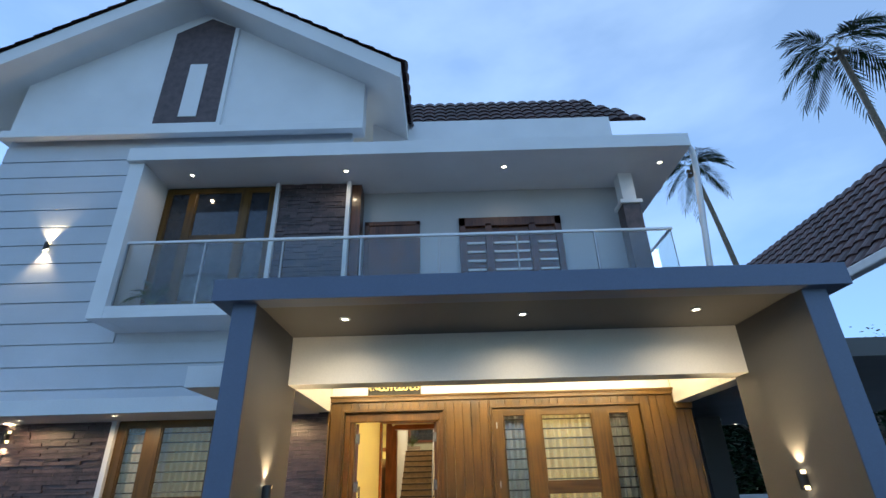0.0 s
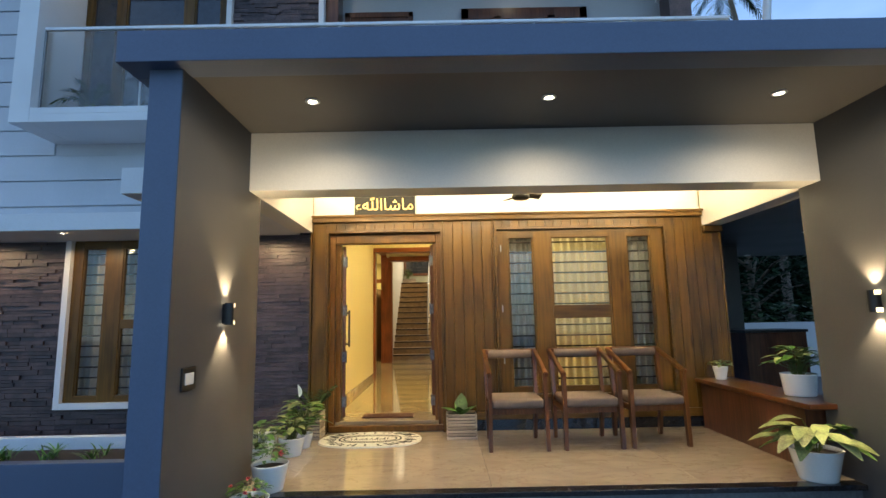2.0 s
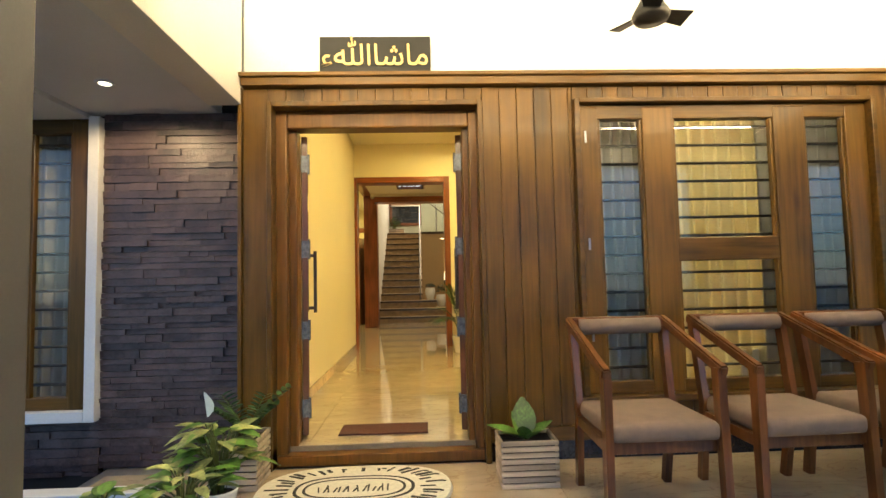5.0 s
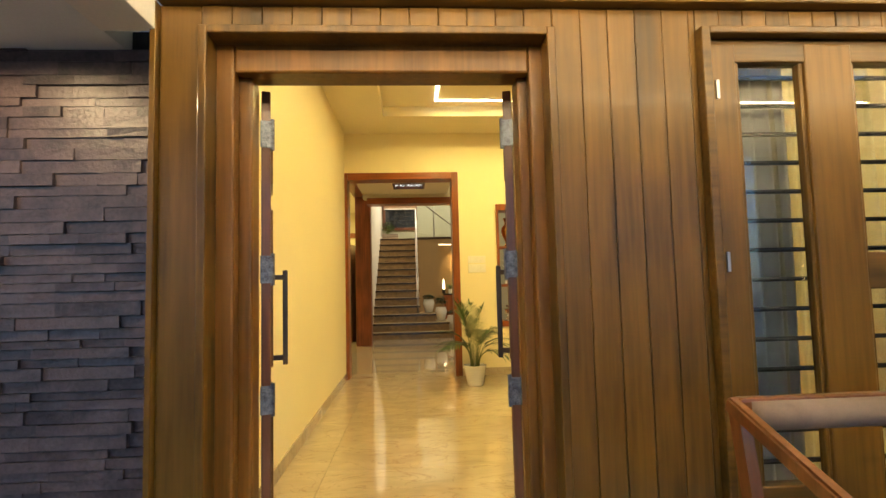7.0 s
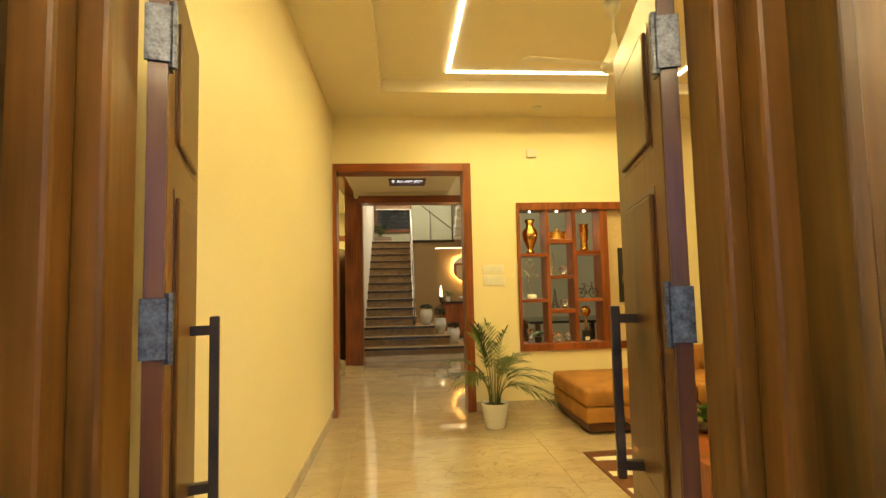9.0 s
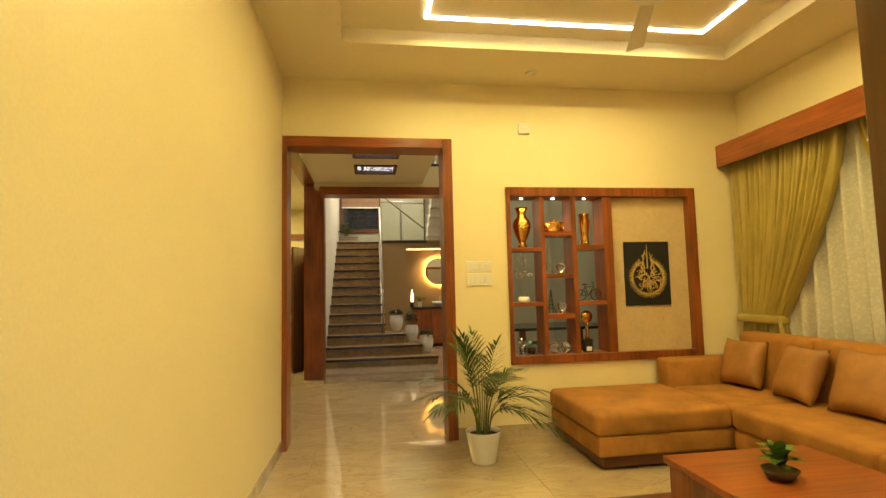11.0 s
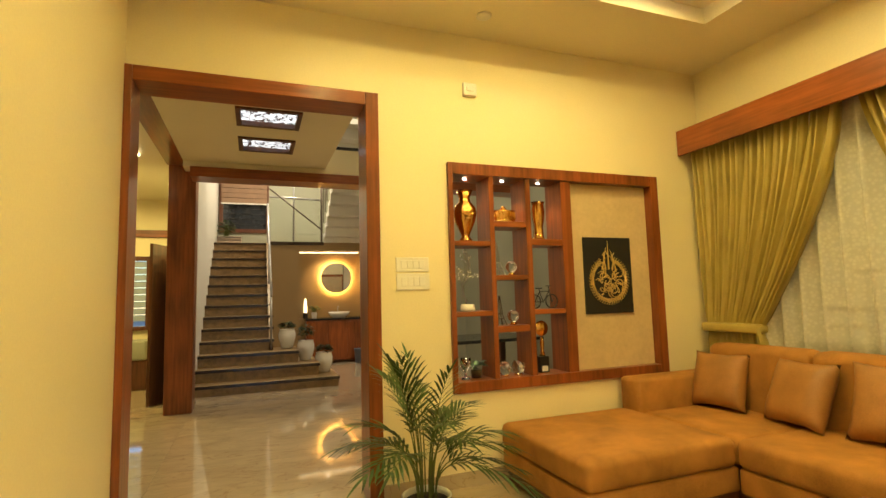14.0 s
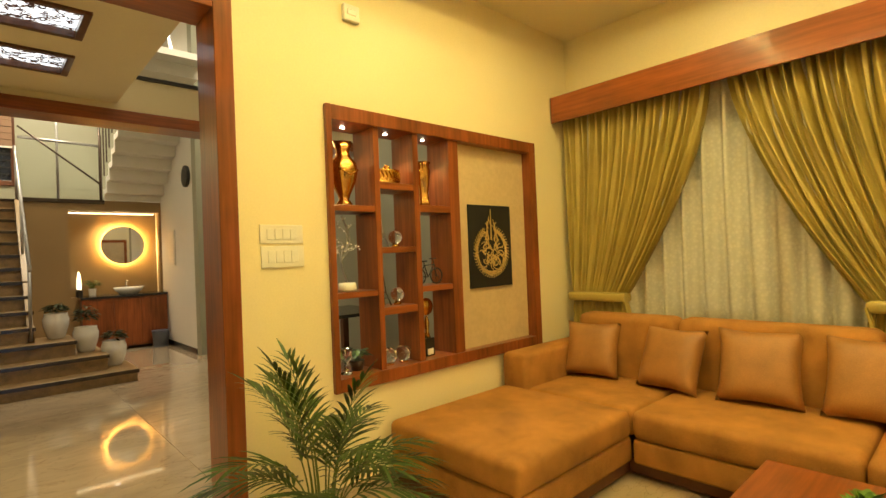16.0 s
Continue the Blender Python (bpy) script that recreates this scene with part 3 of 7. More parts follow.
block("rear_roof_core", OUT_WHITE, "white core of the rear roof", (-1.4, 3.4, 9.3, 9.6, 8.4, 9.8))
tiles("roof_tiles", (6.0, 3.0, 4.1), (0, 1, 0), (1, 0, 1.17), 34, 10, 0.26, 0.31, ROOF_TILE_RED, "brown clay tiles on the neighbouring roof")
# the dark paint stands in for the shade under the neighbouring roof
block("neighbour_wall", SOFFIT, "wall of the neighbouring house, painted dark for its shade", (7.0, 12, 3.0, 6.6, -0.3, 4.4))
block("neighbour_gutter", WHITE_METAL, "white gutter under the neighbouring roof", (5.88, 6.06, 3.0, 11.8, 3.96, 4.10), bevel=0.02)

# ---- living room shell ----
FLOOR = 0.065
block("floor", GROUT, "tile bed of the ground floor", (-1.62, 2.96, 6.75, 11.5, -0.3, FLOOR - 0.004), (-6, 2.96, 11.5, 20.4, -0.3, FLOOR - 0.004))
slab_wall("wall_left", "x", -1.78, -1.58, 6.88, 11.3, -0.3, 3.5, CREAM, (), "cream painted living room wall")
slab_wall("wall_right", "x", 2.86, 3.0, 6.88, 11.3, -0.3, 3.5, CREAM, ((8.75, 10.7, 0.85, 2.45),), "cream painted living room wall with the curtained window")
NICHE = (0.425, 2.325, 0.69, 2.32)
slab_wall("wall_back", "y", 11.3, 11.5, -1.78, 3.0, -0.3, 3.5, CREAM, ((-1.58, -0.08, -0.3, 2.765), NICHE), "cream living room wall with opening and display niche")
bm = boxes((-1.6, -1.02, 6.88, 11.3, 3.3, 3.6), (2.22, 2.94, 6.88, 11.3, 3.3, 3.6), (-1.02, 2.22, 10.6, 11.3, 3.3, 3.6), (-1.02, 2.22, 6.88, 7.4, 3.3, 3.6), (-1.02, 2.22, 7.4, 10.6, 3.42, 3.6))
tagged(part("ceiling", bm, CEILING), "cream living room ceiling with a shallow tray", kind="structure")
block("baseboard", TILE, "beige tile skirting", (-1.58, -1.568, 6.9, 11.3, FLOOR, 0.16), (-0.075, 2.92, 11.285, 11.3, FLOOR, 0.16))

# ---- hall and stair shell ----
slab_wall("hall_wall_right", "x", 2.92, 3.12, 11.5, 16.9, -0.3, 6.2, PALE_GREEN, (), "grey green hall wall")
slab_wall("hall_wall_far_right", "y", 16.9, 17.1, 1.40, 3.12, -0.3, 6.2, PALE_GREEN, (), "grey green hall wall")
slab_wall("corridor_wall_right", "x", 1.40, 1.58, 17.1, 20.6, -0.3, 6.2, HALL_WHITE, (), "white corridor wall")
slab_wall("stair_wall_left", "x", -1.85, -1.64, 15.1, 20.6, -0.3, 6.2, HALL_WHITE, (), "white wall beside the stairs")
slab_wall("stair_wall_back", "y", 20.4, 20.6, -1.85, 1.58, -0.3, 6.2, PALE_GREEN, ((-1.58, -0.58, 3.0, 4.5),), "grey green stairwell wall with a window")
slab_wall("wash_wall", "y", 19.0, 19.15, -0.567, 1.40, -0.3, 2.6, OLIVE, ((0.036, 1.36, 0.98, 2.42),), "olive brown wall with the wash niche")
block("hall_ceiling", CEILING, "cream hall ceiling with lit panels", (-1.66, -1.02, 11.5, 14.5, 3.05, 3.3), (-0.48, -0.01, 11.5, 14.5, 3.05, 3.3), (-1.02, -0.48, 11.5, 12.56, 3.05, 3.3), (-1.02, -0.48, 13.0, 13.41, 3.05, 3.3), (-1.02, -0.48, 13.85, 14.5, 3.05, 3.3))
block("hall_beam_face", CEILING, "cream face of the gallery edge", (-1.66, 2.92, 14.5, 14.75, 2.98, 3.32))
block("hall_beam", RED_WOOD_X, "red-brown wooden hall beam", (-1.58, 2.92, 14.46, 14.79, 2.86, 2.98), bevel=0.004)
block("gallery_edge", BLACK_METAL, "dark edge strip of the gallery", (-0.07, 2.92, 14.46, 14.8, 3.32, 3.35))
block("hall_pillar", RED_WOOD, "red-brown veneered hall pillar", (-1.85, -1.545, 14.80, 15.10, FLOOR, 3.12), bevel=0.005)
block("hall_side_beam", RED_WOOD_Y, "red-brown wooden beam along the hall", (-1.87, -1.66, 11.5, 14.8, 3.06, 3.25), bevel=0.004)
block("upper_ceiling", CEILING, "white ceiling of the stairwell", (-6, 3.2, 11.3, 20.8, 6.1, 6.25))
block("hall_upper_wall", HALL_WHITE, "white upper wall of the stairwell", (-1.66, 3.0, 11.3, 11.5, 3.5, 6.1), (-6, -1.66, 11.3, 11.5, -0.3, 6.1))
slab_wall("dining_wall_far", "y", 17.5, 17.7, -6, -1.85, -0.3, 6.1, CREAM, ((-3.6, -2.45, 0.95, 2.16),), "cream dining room wall with a window")
slab_wall("dining_wall_left", "x", -6.2, -6, 11.3, 17.7, -0.3, 6.1, CREAM, ())
block("dining_ceiling", CEILING, "cream dining room ceiling", (-6, -1.87, 11.5, 17.5, 3.12, 3.3))


# ---- lamps that show ----
def downlight(at, power, color, group, cone=165, blend=1.0):
    d = thing("downlight", at, "small round recessed downlight, lit", "downlight", group)
    part("trim_ring", lathe([(0.032, 0.0), (0.05, 0.0), (0.052, -0.006), (0.034, -0.012), (0.032, 0.0)], 20), WHITE_METAL, d, smooth=True)
    part("lens", lathe([(0.0, -0.006), (0.030, -0.006), (0.031, -0.002), (0.0, -0.002)], 16), BULB, d, "glowing lens")
    if power:
        spot("downlight_lamp", (at[0], at[1], at[2] - 0.03), (at[0], at[1], at[2] - 1), power, color, cone, blend, 0.03)
    return d


for x in (-1.015, 0.667, 2.307):
    downlight((x, 4.05, 2.782), 40, WHITE, "canopy downlights")
for x in (-4.35, -1.70, 1.02, 3.70):
    downlight((x, 6.68, 6.29), 10, WHITE, "balcony downlights")
downlight((-2.31, 6.25, 2.30), 30, WARM, "sunshade downlights", 172, 0.3)
downlight((-4.36, 6.2, 2.27), 24, WARM, "sunshade downlights", 172, 0.3)
downlight((-5.75, 6.4, 2.27), 24, WARM, "sunshade downlights", 172, 0.3)
for at in ((5.0, 9.4, 2.35), (5.8, 10.3, 2.35), (5.0, 7.6, 2.35)):
    downlight(at, 0, WHITE, "side porch downlights")


def sconce(at, turn, power, label="black up and down wall light, lit, on painted wall"):
    """A wall light whose back is at the wall; turn: the way its face looks, about z (0 faces -y)."""
    s = thing("wall_light", at, label, "wall light", "up and down wall lights", turn)
    bm = bmesh.new()
    n = 14
    ring = [(0.036 * math.cos(math.pi * i / n), -0.02 - 0.05 * math.sin(math.pi * i / n)) for i in range(n + 1)]
    lo, hi = [bm.verts.new((x, y, -0.078)) for x, y in ring], [bm.verts.new((x, y, 0.078)) for x, y in ring]
    for i in range(n):
        bm.faces.new((lo[i], lo[i + 1], hi[i + 1], hi[i]))
    part("shell", bm, BLACK_METAL, s, smooth=True)
    part("back_plate", boxes((-0.03, 0.03, -0.02, 0.0, -0.07, 0.07), bevel=0.003), BLACK_METAL, s)
    for k in (-1, 1):
        # the tabs only catch lamplight; the glowing material paints it on
        part("deflector", boxes((0.037, 0.058, -0.055, -0.02, k * 0.062 - 0.015, k * 0.062 + 0.015), bevel=0.002, seg=1), COVE_LED, s, "side tab, its lamplight put in as a glow")
        part("lens", boxes((-0.02, 0.02, -0.05, -0.02, k * 0.07 - 0.004, k * 0.07 + 0.004)), BULB, s, "glowing lens")
    m = pose(*at, 0, 0, turn)
    for k in (-1, 1):
        spot("wall_light_lamp", m @ Vector((0, -0.045, k * 0.088)), m @ Vector((0, 0.03, k * 1.0)), power, (1.0, 0.78, 0.46), 92, 0.7, 0.012)
    return s


sconce((-1.675, 4.262, 1.295), 90, 46)
sconce((2.985, 4.257, 1.298), -90, 46)
sconce((-6.74, 7.03, 5.15), 0, 40, "black up and down wall light, lit, on siding")
sconce((-6.17, 6.80, 2.10), 0, 40, "black up and down wall light, lit, on stone")

# ---- front wall cladding: rails, cornice, frames ----
cladding = thing("wood_cladding", (0, 0, 0), "golden teak plank cladding around door and window", "wall cladding")
cladding["kind"] = "structure"
part("cornice", boxes((-1.665, 3.02, 6.575, 6.66, 2.405, 2.46), (-1.675, 3.03, 6.555, 6.66, 2.46, 2.488), bevel=0.006), TEAK_X, cladding)
part("end_board", boxes((-1.69, -1.667, 6.60, 6.835, PORCH, 2.405), bevel=0.003), TEAK, cladding)
part("end_board", boxes((3.222, 3.245, 6.62, 6.9, PORCH, 2.21), bevel=0.003), TEAK, cladding)
part("cornice", boxes((3.03, 3.25, 6.575, 6.66, 2.21, 2.285), bevel=0.006), TEAK_X, cladding)
part("base_rail", boxes((-0.14, 3.22, 6.615, 6.64, 0.08, 0.17), (-1.665, -1.47, 6.615, 6.64, 0.08, 0.17), bevel=0.004), TEAK_X, cladding)
part("skirting", boxes((-0.14, 3.22, 6.625, 6.70, PORCH, 0.08), (-1.69, -1.47, 6.60, 6.70, PORCH, 0.08), bevel=0.003), GRANITE, cladding, "black granite skirting")
part("door_surround", boxes((-1.505, -1.47, 6.585, 6.70, PORCH, 2.305), (-0.135, -0.10, 6.585, 6.70, PORCH, 2.305), (-1.47, -0.135, 6.585, 6.70, 2.27, 2.305), bevel=0.006), TEAK, cladding)
part("window_surround", boxes((0.508, 0.545, 6.585, 6.70, 0.36, 2.312), (2.545, 2.579, 6.585, 6.70, 0.36, 2.312), (0.545, 2.545, 6.585, 6.70, 2.28, 2.312), (0.48, 2.605, 6.56, 6.70, 0.32, 0.36), bevel=0.006), TEAK_X, cladding)

door = thing("main_door", (0, 0, 0), "open double-leaf carved teak front door with steel hinges", "door")
part("frame", boxes((-1.48, -1.35, 6.755, 6.86, PORCH, 2.165), (-0.23, -0.11, 6.755, 6.86, PORCH, 2.165), (-1.48, -0.11, 6.755, 6.86, 2.165, 2.29),
                  (-1.48, -1.40, 6.69, 6.755, PORCH, 2.29), (-0.19, -0.11, 6.69, 6.755, PORCH, 2.29), (-1.40, -0.19, 6.69, 6.755, 2.155, 2.29), bevel=0.01), DOOR_WOOD, door)
part("threshold", boxes((-1.46, -0.13, 6.66, 6.76, PORCH, 0.028), bevel=0.006), DOOR_WOOD, door)
for side, hx, ang in ((1, -1.333, 105.5), (-1, -0.247, 76)):
    # hinge line at the origin, leaf along +x before turning
    m = pose(hx, 6.895, 0, 0, 0, ang)
    fy = -0.02 if side == 1 else 0.02          # the face that looks at the doorway
    leaf = part("leaf", boxes((0.0, 0.53, -0.02, 0.02, 0.09, 2.155), bevel=0.004), DOOR_WOOD, door, at=m)
    for z0, z1 in ((0.22, 0.80), (0.92, 1.64), (1.76, 2.04)):
        part("panel", boxes((0.10, 0.43, *sorted((fy, fy * 1.5)), z0, z1), bevel=0.008), DOOR_WOOD, leaf)
        part("panel_groove", boxes((0.085, 0.445, *sorted((fy, fy * 1.06)), z0 - 0.015, z1 + 0.015)), DARK_WOOD, leaf)
    part("edge_strip", boxes((-0.004, 0.0, -0.018, 0.018, 0.09, 2.155)), DARK_WOOD, leaf)
    d = 1 if fy > 0 else -1
    hb = bmesh.new()
    box(hb, 0.30, 0.324, *sorted((fy + d * 0.055, fy + d * 0.079)), 0.90, 1.365, bevel=0.003)
    for z in (0.935, 1.33):
        box(hb, 0.302, 0.322, *sorted((fy, fy + d * 0.06)), z - 0.012, z + 0.012)
    part("handle", hb, BROWN_METAL, leaf, "dark square bar pull handle")
    for z in (0.27, 0.80, 1.36, 1.96):
        hg = boxes((-0.008, 0.03, *sorted((fy, fy + d * 0.006)), z - 0.07, z + 0.07), (-0.011, -0.0045, -0.024, 0.024, z - 0.06, z + 0.06), bevel=0.001, seg=1)
        tube(hg, [(-0.002, fy + d * 0.008, z - 0.07), (-0.002, fy + d * 0.008, z + 0.07)], 0.009)
        part("hinge", hg, HINGE, leaf, "steel butt hinge")


def window(name, x0, x1, y, z0, z1, stiles, rails, label, bars=True, glass=GLASS, top=0.1, step=0.124):
    """Wooden window; stiles: upright members (x0, x1); rails: cross members (x0, x1, z0, z1)."""
    w = thing(name, (0, 0, 0), label, "window")
    part("window_frame", boxes((x0, x1, y, y + 0.07, z1 - top, z1), (x0, x1, y, y + 0.07, z0, z0 + 0.08), bevel=0.006), TEAK_X, w)
    for a, b in stiles:
        part("stile", boxes((a, b, y - 0.004, y + 0.066, z0, z1 - 0.02), bevel=0.008), TEAK, w)
    for r in rails:
        part("rail", boxes((r[0], r[1], y + 0.004, y + 0.062, r[2], r[3]), bevel=0.006), TEAK_X, w)
    for (a, b), (c, d) in zip(stiles, stiles[1:]):
        pane = part("pane", boxes((b, c, y + 0.03, y + 0.034, z0 + 0.05, z1 - top)), glass, w, "window glass")
        pane.visible_shadow = False
        part("casement_edge", boxes((b, b + 0.018, y + 0.01, y + 0.05, z0 + 0.08, z1 - top), (c - 0.018, c, y + 0.01, y + 0.05, z0 + 0.08, z1 - top), bevel=0.003, seg=1), TEAK, w)
        if bars:
            z = z0 + 0.16
            while z < z1 - top - 0.03:
                part("bar", tube(bmesh.new(), [(b - 0.01, y + 0.055, z), (c + 0.01, y + 0.055, z)], 0.0105, 6), BLACK_METAL, w)
                z += step
    return w


front_win = window("window_1", 0.545, 2.545, 6.64, 0.36, 2.28, ((0.545, 0.68), (0.982, 1.195), (1.89, 2.11), (2.395, 2.545)), ((1.195, 1.89, 1.215, 1.37),),
                   "teak three-light front window with black horizontal bars")
part("hinge", boxes(*[(0.585, 0.598, 6.628, 6.64, z, z + 0.08) for z in (0.7, 1.3, 2.02)], bevel=0.001), STEEL, front_win)
window("window_2", -4.65, -2.72, 6.80, 0.33, 2.27, ((-4.65, -4.53), (-4.25, -4.04), (-3.33, -3.13), (-2.86, -2.72)), ((-4.04, -3.33, 1.19, 1.30),),
       "teak ground floor window with black horizontal bars")
tagged(part("window_trim", boxes((-4.72, -4.65, 6.74, 6.86, 0.26, 2.27), (-2.72, -2.65, 6.74, 6.86, 0.26, 2.27), (-4.65, -2.72, 6.74, 6.86, 0.26, 0.33), bevel=0.004), OUT_WHITE), "white raised surround of the ground floor window", kind="structure")
window("window_3", -4.95, -3.02, 7.06, 4.05, 6.25, ((-4.95, -4.86), (-4.53, -4.40), (-3.60, -3.46), (-3.10, -3.02)), ((-4.4, -3.6, 5.22, 5.32),),
       "teak upstairs balcony window with dark bars", glass=NIGHT_GLASS, bars=True, step=0.15)
tagged(part("facade_strip", boxes((-3.0, -2.93, 7.0, 7.12, 3.72, 6.29), bevel=0.003), OUT_WHITE), "white upright strip", kind="structure")
tagged(part("facade_strip", boxes((-1.74, -1.67, 7.0, 7.12, 3.72, 6.29), bevel=0.003), OUT_WHITE), "white upright strip", kind="structure")

# balcony door, slatted window, pillar
bdoor = thing("balcony_door", (-0.96, 7.42, 3.72), "dark brown wooden balcony door, closed", "door")
part("frame", boxes((-0.50, -0.42, -0.02, 0.05, 0, 1.95), (0.42, 0.49, -0.02, 0.05, 0, 1.95), (-0.50, 0.49, -0.02, 0.05, 1.87, 1.95), bevel=0.006), DARK_WOOD, bdoor)
part("leaf", boxes((-0.42, 0.42, 0.0, 0.04, 0.01, 1.87), bevel=0.004), DARK_WOOD, bdoor)
swin = thing("louvre_window", (1.14, 7.40, 4.07), "dark brown balcony window with pale lit louvres", "window")
part("frame", boxes((-0.91, -0.80, -0.02, 0.05, 0, 1.62), (0.80, 0.91, -0.02, 0.05, 0, 1.62), (-0.91, 0.91, -0.02, 0.05, 1.45, 1.62), (-0.45, -0.33, -0.02, 0.05, 0, 1.5), (0.33, 0.45, -0.02, 0.05, 0, 1.5), bevel=0.006), DARK_WOOD, swin)
part("backing", boxes((-0.8, 0.8, 0.045, 0.05, 0, 1.45)), DARK_WOOD, swin)
for a, b in ((-0.78, -0.47), (-0.31, 0.31), (0.47, 0.78)):
    for i in range(7):
        part("louvre", boxes((a, b, 0.0, 0.03, 0.25 + i * 0.17, 0.285 + i * 0.17), bevel=0.003, seg=1), OUT_WHITE, swin)
bp = thing("balcony_pillar", (3.19, 7.1, 3.72), "stone-clad balcony pillar with white capital", "pillar")
bp["kind"] = "structure"
part("shaft", boxes((-0.15, 0.15, -0.14, 0.14, 0, 1.93), bevel=0.004), STONE_JOINED, bp)
part("capital", boxes((-0.19, 0.19, -0.18, 0.18, 1.93, 2.0), (-0.12, 0.12, -0.12, 0.12, 2.0, 2.57), bevel=0.006), OUT_WHITE, bp)

rail = thing("balcony_railing", (0, 6.43, 3.79), "steel and glass balcony railing", "railing")
part("handrail", boxes((-4.955, 3.50, -0.025, 0.025, 1.06, 1.10), bevel=0.008), WHITE_METAL, rail)
part("bottom_rail", boxes((-4.97, 3.50, -0.02, 0.02, 0.02, 0.05), bevel=0.004), STEEL, rail)
for a in range(7):
    x0 = -4.95 + a * 1.205
    g = part("pane", boxes((x0 + 0.02, x0 + 1.185, -0.005, 0.005, 0.06, 1.05)), GLASS, rail, "clear glass panel")
    g.visible_shadow = False
    part("post", boxes((x0 - 0.012, x0 + 0.012, -0.015, 0.015, 0.0, 1.06), bevel=0.003), STEEL, rail)
g = part("pane", boxes((3.48, 3.49, 0.02, 0.95, 0.06, 1.05)), GLASS, rail, "clear glass panel")
g.visible_shadow = False
part("handrail", boxes((3.465, 3.505, 0.02, 1.0, 1.06, 1.10), bevel=0.008), STEEL, rail)
drain = thing("drain_pipe", (0, 0, 0), "white curved plastic rainwater pipe on the roof edge", "pipe")
part("pipe", tube(bmesh.new(), [(4.0, 6.5, 6.50), (4.18, 6.55, 6.54), (4.27, 6.6, 6.46), (4.29, 6.65, 6.2), (4.14, 6.75, 4.6), (3.98, 6.9, 2.5)], 0.05, 10), WHITE_METAL, drain, smooth=True)

# ---- porch furniture ----
def armchair(at, turn):
    c = thing("armchair", at, "dark-stained wooden armchair with taupe padded seat", "chair", "porch chairs", turn)
    for sx in (-1, 1):
        bm = bmesh.new()
        beam(bm, (sx * 0.262, -0.25, 0.0), (sx * 0.255, -0.235, 0.69), 0.034, 0.045, (0, 1, 0), 0.036, 0.055)
        part("front_leg", bm, CHAIR_WOOD, c)
        bm = bmesh.new()
        beam(bm, (sx * 0.235, 0.27, 0.0), (sx * 0.245, 0.20, 0.44), 0.034, 0.045, (0, 1, 0))
        beam(bm, (sx * 0.245, 0.20, 0.42), (sx * 0.25, 0.27, 0.86), 0.034, 0.05, (0, 1, 0))
        part("back_leg", bm, CHAIR_WOOD, c)
        bm = bmesh.new()
        fs = beam(bm, (sx * 0.262, -0.27, 0.675), (sx * 0.26, 0.29, 0.865), 0.042, 0.05, (0, 0, 1), 0.036, 0.05)
        bmesh.ops.bevel(bm, geom=bm.edges[:], offset=0.008, segments=2, affect="EDGES")
        part("armrest", bm, CHAIR_WOOD, c)
        bm = bmesh.new()
        beam(bm, (sx * 0.25, -0.24, 0.355), (sx * 0.24, 0.22, 0.355), 0.03, 0.05)
        part("side_rail", bm, CHAIR_WOOD, c)
    bm = bmesh.new()
    box(bm, -0.25, 0.25, 0.255, 0.30, 0.80, 0.885, bevel=0.012)
    part("back_rail", bm, CHAIR_WOOD, c)
    bm = bmesh.new()
    tube(bm, [(-0.215, 0.245, 0.835), (0.215, 0.245, 0.835)], 0.042, 14)
    part("backrest", bm, TAUPE, c, "taupe padded back roll", smooth=True)
    bm = bmesh.new()
    box(bm, -0.245, 0.245, -0.265, 0.21, 0.375, 0.46, bevel=0.03, seg=3)
    part("seat", bm, TAUPE, c, "taupe padded seat", smooth=True)
    part("front_apron", boxes((-0.24, 0.24, -0.225, -0.20, 0.32, 0.38), bevel=0.003), CHAIR_WOOD, c)
    part("back_apron", boxes((-0.24, 0.24, 0.17, 0.195, 0.32, 0.38), bevel=0.003), CHAIR_WOOD, c)
    for ob in c.children:
        ob.data.transform(Matrix.Scale(1.055, 4))
    return c


chair = armchair((0.595, 5.95, PORCH + 0.001), 0)
copy_thing(chair, pose(1.315, 5.965, PORCH + 0.001, 0, 0, 1.5))
copy_thing(chair, pose(1.968, 6.0, PORCH + 0.001, 0, 0, 3))

bench = thing("bench_box", (2.96, 5.86, PORCH), "dark wooden bench box with a lighter plank top", "bench")
part("body", boxes((-0.13, 0.20, -0.94, 0.73, 0.0, 0.50), bevel=0.004), DARK_WOOD, bench)
part("top", boxes((-0.20, 0.25, -1.10, 0.73, 0.502, 0.545), bevel=0.008), CHAIR_WOOD, bench, "brown plank top")

mat = thing("door_mat", (-0.92, 6.27, PORCH + 0.001), "oval white door mat with black pattern", "door mat")


def stadium(bm, rx, ry, z0, z1, inner=None, n=40):
    def ring(a, b, z):
        return [bm.verts.new((a * math.copysign(abs(math.cos(t)) ** 0.7, math.cos(t)), b * math.copysign(abs(math.sin(t)) ** 0.85, math.sin(t)), z)) for t in (2 * math.pi * i / n for i in range(n))]
    o0, o1 = ring(rx, ry, z0), ring(rx * 0.985, ry * 0.985, z1)
    for i in range(n):
        bm.faces.new((o0[i], o0[(i + 1) % n], o1[(i + 1) % n], o1[i]))
    if inner:
        i0, i1 = ring(rx * inner, ry * inner, z0), ring(rx * inner, ry * inner, z1)
        for i in range(n):
            j = (i + 1) % n
            bm.faces.new((o1[i], o1[j], i1[j], i1[i]))
            bm.faces.new((i0[i], i0[j], i1[j], i1[i]))
    else:
        bm.faces.new(o1)
    return bm


